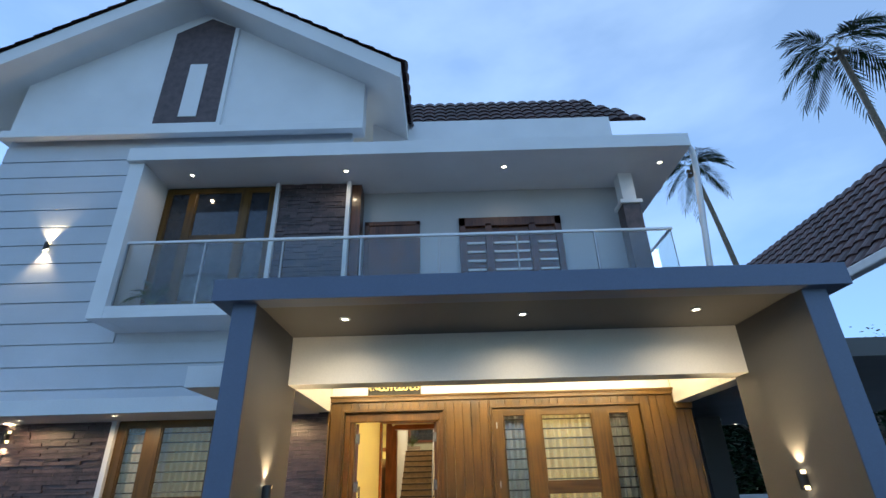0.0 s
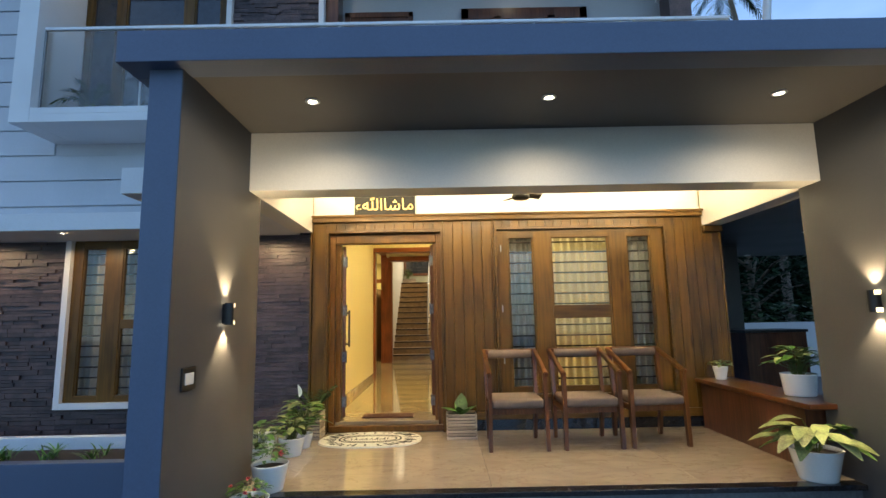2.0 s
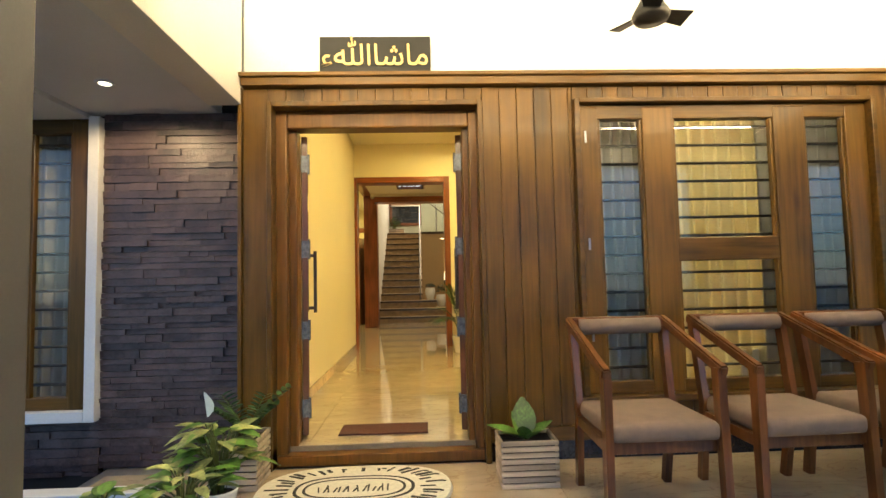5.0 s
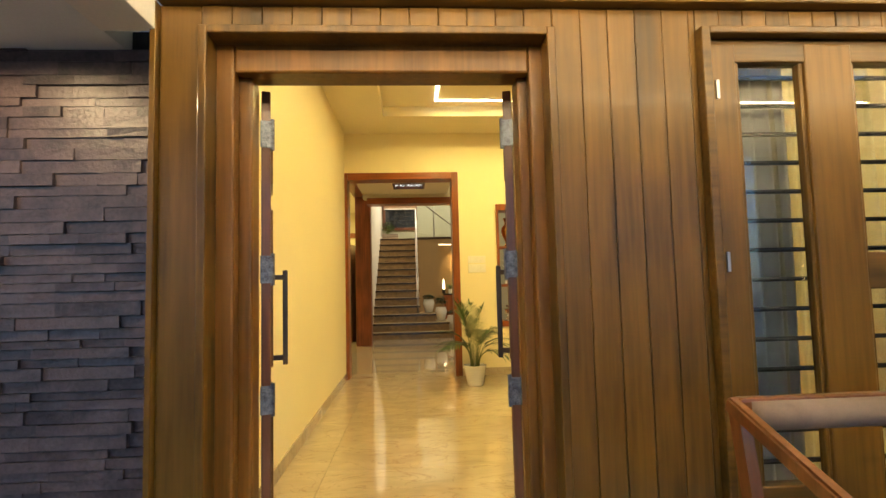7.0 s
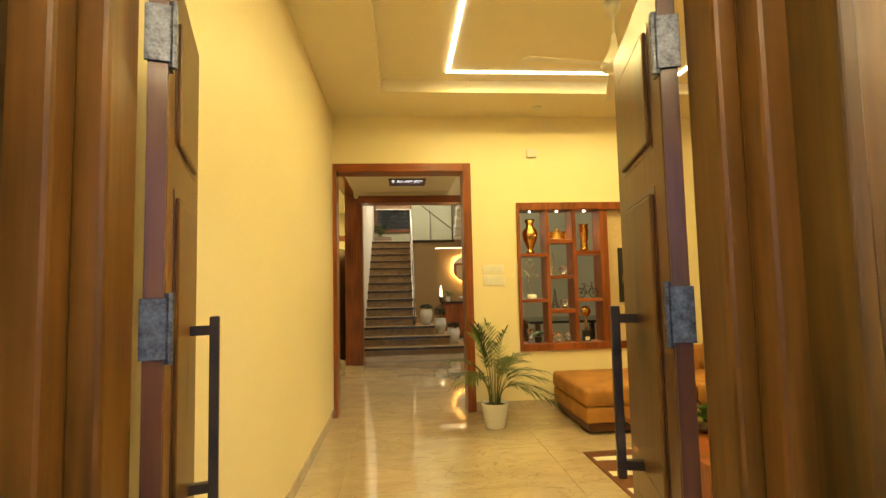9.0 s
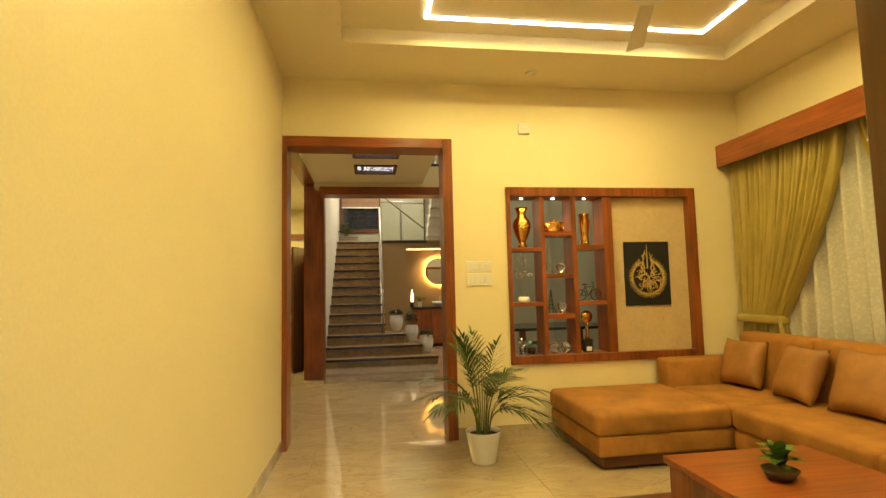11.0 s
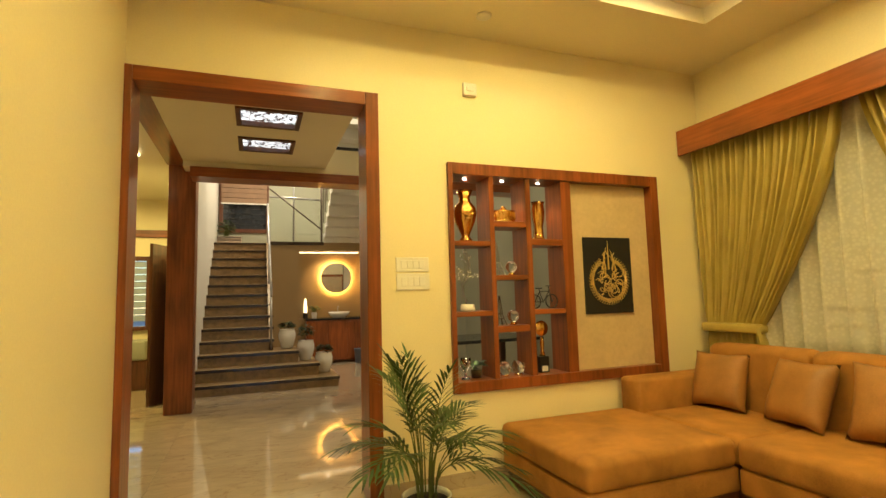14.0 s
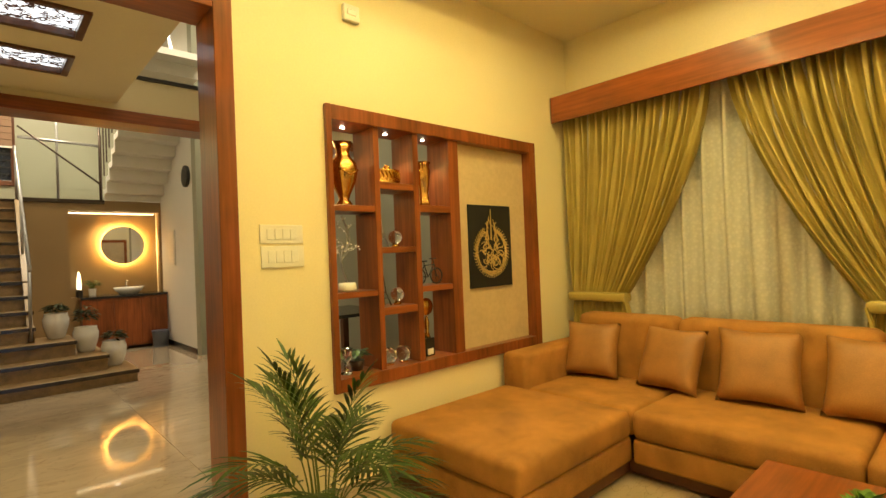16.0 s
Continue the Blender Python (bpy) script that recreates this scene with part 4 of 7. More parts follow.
part("mat_body", stadium(bmesh.new(), 0.55, 0.34, 0.0, 0.014), MAT_CLOTH, mat)
bm = bmesh.new()
stadium(bm, 0.34, 0.17, 0.013, 0.017, 0.94)
stadium(bm, 0.29, 0.13, 0.013, 0.017, 0.94)
rng = random.Random(4)
for i in range(40):
    t = 2 * math.pi * (i + rng.uniform(-0.2, 0.2)) / 40
    ca, sa = math.copysign(abs(math.cos(t)) ** 0.7, math.cos(t)), math.copysign(abs(math.sin(t)) ** 0.85, math.sin(t))
    r0, r1 = rng.uniform(0.66, 0.74), rng.uniform(0.82, 0.91)
    beam(bm, (ca * 0.55 * r0, sa * 0.34 * r0, 0.015), (ca * 0.55 * r1 + rng.uniform(-0.02, 0.02), sa * 0.34 * r1, 0.015), rng.uniform(0.010, 0.022), 0.004)
    if i % 2:
        beam(bm, (ca * 0.55 * r1, sa * 0.34 * r1, 0.015), (ca * 0.55 * r1 + 0.03, sa * 0.34 * r1 - 0.01, 0.015), 0.011, 0.004)
for i in range(15):
    x = -0.19 + i * 0.027
    beam(bm, (x, -0.05, 0.015), (x + rng.uniform(-0.02, 0.02), rng.uniform(0.0, 0.05), 0.015), 0.009, 0.004)
part("pattern", bm, MAT_INK, mat, "black woven pattern")
tagged(part("inner_mat", boxes((-1.12, -0.50, 6.92, 7.16, FLOOR + 0.001, FLOOR + 0.012), bevel=0.004), MAT_RED), "thin dark red-brown mat inside the door", "door mat")

# ---- plants and pots ----
def pot(at, r0, r1, h, mat_, label, group="white plant pots", name="plant_pot"):
    p = thing(name, at, label, "plant pot", group)
    part("pot", lathe([(0, 0), (r0 * 0.96, 0), (r0, 0.01), (r1, h - 0.012), (r1 * 1.02, h - 0.004), (r1 * 0.98, h), (r1 * 0.92, h - 0.004), (r1 * 0.9, h - 0.03), (r1 * 0.9, h - 0.035)], 32), mat_, p, smooth=True)
    part("soil", lathe([(r1 * 0.92, h - 0.035), (r1 * 0.5, h - 0.022), (0, h - 0.018)], 20), SOIL, p, "dark soil")
    return p


def leaf(bm, base, tip, width, droop=0.15, fold=0.25, n=5, up=(0, 0, 1)):
    """One broad folded leaf from base to tip."""
    base, tip = Vector(base), Vector(tip)
    d = tip - base
    s = d.cross(Vector(up))
    s = s.normalized() if s.length > 1e-6 else Vector((1, 0, 0))
    u = s.cross(d).normalized()
    rows = []
    for i in range(n + 1):
        t = i / n
        w = width * 0.5 * math.sin(math.pi * min(0.98, 0.04 + 0.96 * t ** 0.8)) ** 0.8
        c = base + d * t - Vector((0, 0, 1)) * (droop * d.length * t * t)
        rows.append([bm.verts.new(c - s * w + u * w * fold), bm.verts.new(c), bm.verts.new(c + s * w + u * w * fold)])
    for a, b in zip(rows, rows[1:]):
        bm.faces.new((a[0], a[1], b[1], b[0]))
        bm.faces.new((a[1], a[2], b[2], b[1]))


def bush(parent, z, count, reach, height, size, mats, rng, stem=True, droop=0.25, lean=0.5):
    """Leaves on stalks that spring from one pot."""
    groups = [bmesh.new() for _ in mats]
    stems = bmesh.new()
    for i in range(count):
        a = rng.uniform(0, 2 * math.pi)
        k = rng.uniform(0.25, 1)
        e = Vector((math.cos(a) * reach * k, math.sin(a) * reach * k, z + height * rng.uniform(0.45, 1.0) * (1.15 - 0.4 * k)))
        if stem:
            tube(stems, [(math.cos(a) * 0.02, math.sin(a) * 0.02, z - 0.03), (e.x * 0.5, e.y * 0.5, z + (e.z - z) * 0.7), e], 0.003, 5)
        L = size * rng.uniform(0.7, 1.25)
        o = Vector((math.cos(a + rng.uniform(-0.6, 0.6)), math.sin(a + rng.uniform(-0.6, 0.6)), rng.uniform(-0.2, lean))).normalized()
        leaf(groups[i % len(groups)], e, e + o * L, L * rng.uniform(0.42, 0.6), droop)
    for bm, m in zip(groups, mats):
        part("foliage", bm, m, parent, smooth=True)
    if stem:
        part("stalk", stems, STEM, parent)
    else:
        stems.free()


rng = random.Random(11)
p = pot((-1.47, 4.72, PORCH + 0.001), 0.105, 0.14, 0.20, CERAMIC, "white tapered pot of glossy leaves with pink flower")
bush(p, 0.17, 120, 0.12, 0.17, 0.055, (DARK_LEAF, GREEN), rng, False)
bm = bmesh.new()
for i in range(26):
    a, e = rng.uniform(0, 6.28), rng.uniform(0.0, 1.4)
    o = Vector((math.cos(a) * math.cos(e), math.sin(a) * math.cos(e), math.sin(e)))
    leaf(bm, Vector((0.10, -0.05, 0.27)) + o * 0.006, Vector((0.10, -0.05, 0.27)) + o * 0.035, 0.03)
part("flower", bm, PINK, p, "pink flower head")
p = pot((-1.50, 4.38, -0.169), 0.10, 0.14, 0.19, CERAMIC, "white pot of small pink flowers on the step")
bush(p, 0.17, 90, 0.12, 0.13, 0.05, (DARK_LEAF, GREEN), rng, False)
for c in ((-0.10, -0.07, 0.28), (0.07, -0.09, 0.26), (-0.02, 0.03, 0.30), (0.02, -0.12, 0.25)):
    bm = bmesh.new()
    for i in range(18):
        a, e = rng.uniform(0, 6.28), rng.uniform(0.0, 1.4)
        o = Vector((math.cos(a) * math.cos(e), math.sin(a) * math.cos(e), math.sin(e)))
        leaf(bm, Vector(c), Vector(c) + o * 0.022, 0.02)
    part("flower", bm, PINK, p, "small pink flower")
p = pot((-1.60, 5.72, PORCH + 0.001), 0.09, 0.125, 0.17, CERAMIC, "white pot of pale mottled leaves")
bush(p, 0.15, 46, 0.16, 0.20, 0.12, (PALE_LEAF, GREEN), rng)
p = pot((-1.57, 6.02, PORCH + 0.001), 0.07, 0.095, 0.14, CERAMIC, "small white pot of striped broad leaves")
bush(p, 0.12, 60, 0.17, 0.36, 0.15, (GREEN, PALE_LEAF), rng)
bm = bmesh.new()
leaf(bm, (-0.05, -0.02, 0.50), (-0.06, -0.04, 0.63), 0.06, 0, 0.9)
part("flower", bm, PETAL, p, "white hooded flower")
p = pot((-1.80, 5.42, PORCH + 0.001), 0.09, 0.12, 0.16, CERAMIC, "white pot of pale leaves beside the pillar")
bush(p, 0.14, 40, 0.15, 0.22, 0.12, (GREEN, PALE_LEAF), rng)


def slat_box(at, w, d, h, label):
    b = thing("slatted_planter", at, label, "planter", "slatted planters")
    n = 8
    for i in range(n):
        z0, z1 = h * i / n + 0.003, h * (i + 1) / n - 0.005
        for r in ((-w / 2, w / 2, -d / 2, -d / 2 + 0.015), (-w / 2, w / 2, d / 2 - 0.015, d / 2), (-w / 2, -w / 2 + 0.015, -d / 2 + 0.015, d / 2 - 0.015), (w / 2 - 0.015, w / 2, -d / 2 + 0.015, d / 2 - 0.015)):
            part("slat", boxes((*r, z0, z1), bevel=0.003, seg=1), PALE_WOOD, b)
    part("liner", boxes((-w / 2 + 0.018, w / 2 - 0.018, -d / 2 + 0.018, d / 2 - 0.018, 0, h - 0.03)), SOIL, b, "dark soil liner")
    return b


p = slat_box((0.062, 6.31, PORCH + 0.001), 0.325, 0.24, 0.265, "pale slatted wooden planter with broad green leaves")
bm = bmesh.new()
for a, L, up_ in ((0.3, 0.20, 0.5), (2.9, 0.24, 0.35), (1.5, 0.26, 1.6), (4.4, 0.16, 0.9), (5.3, 0.18, 0.6), (2.1, 0.18, 1.2), (3.7, 0.2, 0.4)):
    o = Vector((math.cos(a), math.sin(a), up_)).normalized()
    leaf(bm, (0.02 * math.cos(a), 0.02 * math.sin(a), 0.24), Vector((0, 0, 0.25)) + o * L, L * 0.55, 0.1)
part("foliage", bm, GREEN, p, "broad bright green leaves", smooth=True)
p = slat_box((-1.57, 6.43, PORCH + 0.001), 0.20, 0.26, 0.29, "pale slatted wooden planter with arching stems")
bm, sb = bmesh.new(), bmesh.new()
for a, L in ((0.4, 0.52), (1.2, 0.42), (2.4, 0.45), (3.6, 0.35), (4.6, 0.45), (5.4, 0.4), (0.0, 0.36)):
    pts = [Vector((math.cos(a) * 0.5 * L * t, math.sin(a) * 0.35 * L * t - 0.05 * t, 0.26 + L * 0.75 * (t - 0.3 * t * t))) for t in [i / 9 for i in range(10)]]
    tube(sb, pts, 0.006, 6, 0.002)
    for i in range(2, 10):
        for s in (-1, 1):
            d = Vector((-math.sin(a) * s, math.cos(a) * s, 0.5)).normalized()
            leaf(bm, pts[i], pts[i] + d * 0.075, 0.035, 0.1, 0.2, 3)
part("foliage", bm, DARK_LEAF, p, smooth=True)
part("stalk", sb, STEM, p)

p = pot((2.98, 6.42, PORCH + 0.546), 0.055, 0.078, 0.14, CERAMIC, "small white pot with fern on the bench")
bush(p, 0.12, 44, 0.09, 0.09, 0.07, (GREEN, PALE_LEAF), rng, False)
p = pot((3.02, 5.22, PORCH + 0.546), 0.12, 0.14, 0.19, CERAMIC, "large white pot with trailing leaves on the bench")
bush(p, 0.16, 60, 0.16, 0.26, 0.13, (GREEN, PALE_LEAF), rng)
p = pot((2.74, 4.72, PORCH + 0.001), 0.13, 0.18, 0.23, CERAMIC, "large white pot with long pale leaves")
bush(p, 0.19, 30, 0.22, 0.26, 0.26, (PALE_LEAF, PALE_LEAF, GREEN), rng, True, 0.35, 0.3)

trough = thing("planting_trough", (-4.9, 5.6, -0.3), "low slate blue planting trough with grassy plants", "planter")
part("wall", boxes((-3.2, 3.05, -0.4, -0.28, 0, 0.36), bevel=0.005), SLATE, trough)
part("coping", boxes((-3.2, 3.05, 0.35, 0.45, 0, 0.42), bevel=0.005), OUT_WHITE, trough)
part("soil", boxes((-3.2, 3.05, -0.28, 0.36, 0, 0.30)), SOIL, trough)
bm = bmesh.new()
for i in range(420):
    cx = -3.0 + 6.0 * ((i % 14) + 0.5) / 14
    a = rng.uniform(0, 6.28)
    L = rng.uniform(0.15, 0.34)
    b0 = Vector((cx + rng.uniform(-0.05, 0.05), rng.uniform(-0.1, 0.1), 0.29))
    leaf(bm, b0, b0 + Vector((math.cos(a) * L * 0.6, math.sin(a) * L * 0.6, L * 0.8)), 0.016, 0.4, 0.1, 4)
tagged(part("grass", bm, GREEN, trough), "grassy green tufts", kind="stuff")
shrub = thing("low_shrub", (-2.45, 4.35, -0.3), "low yellow-green shrub on the ground", "shrub")
bush(shrub, 0.02, 260, 0.2, 0.16, 0.05, (GREEN, PALE_LEAF), rng, False)

# ---- porch fittings ----
def fan(at, drop, radius, angles, mat_, label, blade_mat):
    f = thing("ceiling_fan", at, label, "ceiling fan")
    part("rod", tube(bmesh.new(), [(0, 0, 0), (0, 0, -drop)], 0.012, 10), mat_, f)
    part("canopy", lathe([(0.0, 0.0), (0.055, 0.0), (0.05, -0.05), (0.02, -0.09), (0, -0.09)], 20), mat_, f, smooth=True)
    part("motor", lathe([(0.0, -drop + 0.20), (0.014, -drop + 0.20), (0.024, -drop + 0.13), (0.05, -drop + 0.06), (0.085, -drop), (0.10, -drop - 0.03), (0.085, -drop - 0.06), (0.0, -drop - 0.07)], 28), mat_, f, smooth=True)
    for a in angles:
        bm = bmesh.new()
        beam(bm, (0.08, 0, -drop - 0.02), (radius, 0, -drop - 0.03), 0.085, 0.006, (0, 0.25, 1), 0.12, 0.005)
        bmesh.ops.bevel(bm, geom=bm.edges[:], offset=0.002, segments=1, affect="EDGES")
        part("blade", bm, blade_mat, f, at=pose(0, 0, 0, 0, 0, a))
    return f


fan((0.75, 5.96, 3.02), 0.46, 0.22, (8, 128, 248), BLACK_METAL, "small dark ceiling fan hanging in the porch", BLACK_METAL)

plate = thing("switch_plate", (-1.675, 3.79, 0.90), "black framed wall switch plate with white switch", "switch")
part("frame", boxes((0, 0.012, -0.085, 0.085, -0.07, 0.07), bevel=0.004), BLACK_METAL, plate)
part("switch", boxes((0.010, 0.017, -0.055, 0.05, -0.035, 0.035), bevel=0.004), PLASTIC, plate, "white rocker switches")

sign = thing("calligraphy_sign", (-0.80, 6.625, 2.489), "black sign with gold Arabic lettering above the door", "sign")
part("board", boxes((-0.366, 0.366, 0.0, 0.03, 0.0, 0.262), bevel=0.003), BLACK_CLOTH, sign)


def writing(body, parent, m, size, mat_, depth=0.004):
    """Raised letters in the built-in font, centred."""
    cu = bpy.data.curves.new("lettering", "FONT")
    cu.body, cu.size, cu.extrude, cu.align_x, cu.align_y = body, size, depth, "CENTER", "CENTER"
    tmp = new("lettering_source", cu)
    me = bpy.data.meshes.new_from_object(tmp.evaluated_get(bpy.context.evaluated_depsgraph_get()))
    bpy.data.objects.remove(tmp)
    me.materials.clear()
    me.materials.append(mat_)
    ob = new("lettering", me)
    ob.parent = parent
    ob.matrix_basis = m
    return ob


# presentation forms, laid out from right to left
writing("\u0621\ufdf2\ufe8e\ufeb7\ufe8e\ufee3", sign, pose(0, -0.006, 0.125, 90, 0, 0), 0.20, GOLD_INK)

# ---- living room: opening frame, display niche ----
opening = thing("opening_frame", (0, 0, 0), "red-brown wooden frame of the wide opening", "door frame")
part("jamb", boxes((-1.58, -1.538, 11.27, 11.50, FLOOR, 2.765), bevel=0.005), RED_WOOD, opening)
part("jamb", boxes((-0.165, -0.075, 11.27, 11.53, FLOOR, 2.765), bevel=0.005), RED_WOOD, opening)
part("head", boxes((-1.538, -0.165, 11.272, 11.528, 2.675, 2.765), bevel=0.005), RED_WOOD_X, opening)

shelf = thing("display_shelf", (0, 0, 0), "red-brown open display shelf set in the wall", "shelf")
part("frame", boxes((0.425, 0.46, 11.27, 11.52, 0.69, 2.32), (2.25, 2.325, 11.27, 11.52, 0.69, 2.32), (0.46, 2.25, 11.272, 11.518, 2.235, 2.32), (0.46, 2.25, 11.272, 11.518, 0.69, 0.765), bevel=0.004), RED_WOOD, shelf)
for a, b in ((0.75, 0.789), (1.054, 1.099), (1.372, 1.463)):
    part("divider", boxes((a, b, 11.29, 11.515, 0.765, 2.235), bevel=0.003), RED_WOOD, shelf)
for a, b, z0, z1 in ((0.46, 0.75, 1.718, 1.755), (0.46, 0.75, 1.213, 1.249), (0.789, 1.054, 1.862, 1.905), (0.789, 1.054, 1.468, 1.505), (0.789, 1.054, 1.089, 1.135), (1.099, 1.372, 1.728, 1.776), (1.099, 1.372, 1.208, 1.245)):
    part("shelf_board", boxes((a, b, 11.295, 11.51, z0, z1), bevel=0.003), RED_WOOD_X, shelf)
part("back_panel", boxes((1.463, 2.25, 11.35, 11.51, 0.765, 2.235)), BEIGE_PANEL, shelf, "mottled beige back panel")
for x in (0.605, 0.92, 1.235):
    d = thing("shelf_light", (x, 11.40, 2.234), "tiny round lit spotlight above shelf", "downlight", "shelf lights")
    part("lens", lathe([(0, -0.006), (0.012, -0.006), (0.014, -0.001), (0, -0.001)], 16), BULB, d)
    spot("shelf_lamp", (x, 11.40, 2.222), (x, 11.41, 1.5), 8, WARM, 85, 0.5, 0.015)


def vase(name, at, profile, mat_, label, n=28):
    v = thing(name, at, label, "ornament", "shelf ornaments")
    part("body", lathe(profile, n), mat_, v, smooth=True)
    return v


v = vase("gold_vase", (0.60, 11.40, 1.756), [(0, 0), (0.045, 0), (0.05, 0.015), (0.03, 0.04), (0.035, 0.06), (0.075, 0.15), (0.088, 0.21), (0.08, 0.26), (0.045, 0.30), (0.04, 0.33), (0.062, 0.385), (0.055, 0.385), (0.034, 0.33), (0.0, 0.30)], GOLD, "tall gold urn vase with a draped relief")
bm = bmesh.new()
tube(bm, [(0.088 * math.cos(a), 0.088 * math.sin(a), 0.215 - 0.03 * math.sin((a + 2.4) * 2.0) ** 2) for a in [-2.4 + 0.2 * i for i in range(9)]], 0.008, 6)
part("swag", bm, GOLD, v, smooth=True)
v = thing("gold_casket", (0.92, 11.40, 1.906), "gold oval lidded casket with embossed sides", "ornament", "shelf ornaments")
bm = lathe([(0, 0), (0.085, 0), (0.09, 0.01), (0.085, 0.02), (0.085, 0.085), (0.09, 0.095), (0, 0.095)], 28)
bmesh.ops.scale(bm, vec=(1.1, 0.65, 1), verts=bm.verts)
part("body", bm, GOLD, v, smooth=True)
part("knob", lathe([(0, 0.09), (0.015, 0.092), (0.025, 0.11), (0.01, 0.13), (0, 0.132)], 14), GOLD, v, smooth=True)
bm = bmesh.new()
for i in range(22):
    a = 2 * math.pi * i / 22
    tube(bm, [(0.096 * math.cos(a), 0.058 * math.sin(a), 0.025), (0.098 * math.cos(a + 0.15), 0.06 * math.sin(a + 0.15), 0.05), (0.096 * math.cos(a), 0.058 * math.sin(a), 0.08)], 0.005, 5)
part("relief", bm, GOLD, v)
v = thing("gold_twist_vase", (1.225, 11.40, 1.777), "slim gold twisted vase", "ornament", "shelf ornaments")
bm = lathe([(0, 0), (0.05, 0), (0.04, 0.03), (0.034, 0.10), (0.045, 0.18), (0.05, 0.24), (0.042, 0.28), (0.052, 0.305), (0.045, 0.305), (0.03, 0.25), (0, 0.2)], 20)
for q in bm.verts:
    a = q.co.z * 9
    k = 1 + 0.14 * math.cos(5 * math.atan2(q.co.y, q.co.x) + a)
    q.co.x, q.co.y = q.co.x * k, q.co.y * k
part("body", bm, GOLD, v, smooth=True)

v = thing("bare_tree_ornament", (0.60, 11.40, 1.25), "silver wire blossom tree on a white base", "ornament", "shelf ornaments")
part("base", lathe([(0, 0), (0.055, 0), (0.058, 0.01), (0.05, 0.05), (0, 0.05)], 20), CERAMIC, v, smooth=True)
bm, bl = bmesh.new(), bmesh.new()
trunk = [(0.0, 0, 0.05), (-0.03, 0, 0.12), (-0.04, 0, 0.18), (0.0, 0, 0.24), (0.03, 0, 0.30)]
tube(bm, trunk, 0.007, 6, 0.004)
for i in range(13):
    s = Vector(trunk[2 + i % 3])
    e = s + Vector((rng.uniform(-0.10, 0.11), rng.uniform(-0.04, 0.04), rng.uniform(0.02, 0.16)))
    tube(bm, [s, (s + e) / 2 + Vector((0, 0, 0.02)), e], 0.003, 5)
    for j in range(3):
        q = e + Vector((rng.uniform(-0.02, 0.02), rng.uniform(-0.02, 0.02), rng.uniform(-0.02, 0.02)))
        bmesh.ops.create_icosphere(bl, subdivisions=1, radius=0.006, matrix=Matrix.Translation(q))
part("branches", bm, STEEL, v)
part("buds", bl, CERAMIC, v)


def tower(at, h, mat_, label):
    t = thing("tower_ornament", at, label, "ornament", "shelf ornaments")
    bm = bmesh.new()
    for sx in (-1, 1):
        for sy in (-1, 1):
            tube(bm, [(sx * h * 0.17, sy * h * 0.17, 0), (sx * h * 0.07, sy * h * 0.07, h * 0.35), (sx * 0.003, sy * 0.003, h)], h * 0.025, 5, 0.002)
    for z, r in ((0.2, 0.115), (0.36, 0.075)):
        box(bm, -h * r, h * r, -h * r, h * r, h * z, h * z + 0.008)
    part("lattice", bm, mat_, t)


def globe(at, r, label):
    g = thing("glass_globe", at, label, "ornament", "shelf ornaments")
    bm = bmesh.new()
    bmesh.ops.create_uvsphere(bm, u_segments=20, v_segments=12, radius=r, matrix=Matrix.Translation((0, 0, r + 0.02)))
    part("ball", bm, CRYSTAL, g, smooth=True)
    part("foot", lathe([(0, 0), (r * 0.6, 0), (r * 0.5, 0.015), (r * 0.3, 0.024), (0, 0.024)], 16), GOLD, g, smooth=True)


tower((0.86, 11.42, 1.506), 0.26, STEEL, "silver model lattice tower on shelf")
globe((0.97, 11.40, 1.506), 0.045, "crystal ball on a small stand")
tower((0.87, 11.42, 1.136), 0.22, BROWN_METAL, "dark model lattice tower on shelf")
globe((0.97, 11.40, 1.136), 0.045, "crystal ball on a small stand")

bike = thing("bicycle_model", (1.24, 11.40, 1.246), "small black wire bicycle model", "ornament", "shelf ornaments")
for x in (-0.075, 0.075):
    bm = bmesh.new()
    tube(bm, [(x + 0.052 * math.cos(a), 0, 0.056 + 0.052 * math.sin(a)) for a in [2 * math.pi * i / 24 for i in range(25)]], 0.005, 6)
    for i in range(8):
        a = math.pi * i / 8
        tube(bm, [(x - 0.05 * math.cos(a), 0, 0.056 - 0.05 * math.sin(a)), (x + 0.05 * math.cos(a), 0, 0.056 + 0.05 * math.sin(a))], 0.001, 4)
    part("wheel", bm, BLACK_METAL, bike)
bm = bmesh.new()
for q in (((-0.075, 0.056), (-0.03, 0.13)), ((-0.03, 0.13), (0.0, 0.05)), ((-0.03, 0.13), (0.055, 0.135)), ((0.0, 0.05), (0.055, 0.135)), ((-0.075, 0.056), (0.0, 0.05)), ((0.075, 0.056), (0.05, 0.17)), ((-0.03, 0.13), (-0.035, 0.155))):
    tube(bm, [(q[0][0], 0, q[0][1]), (q[1][0], 0, q[1][1])], 0.004, 6)
tube(bm, [(0.05, -0.035, 0.175), (0.05, 0.035, 0.175)], 0.004, 6)
part("bicycle_frame", bm, BLACK_METAL, bike)
part("saddle", boxes((-0.06, -0.01, -0.012, 0.012, 0.152, 0.164), bevel=0.004), BLACK_METAL, bike)

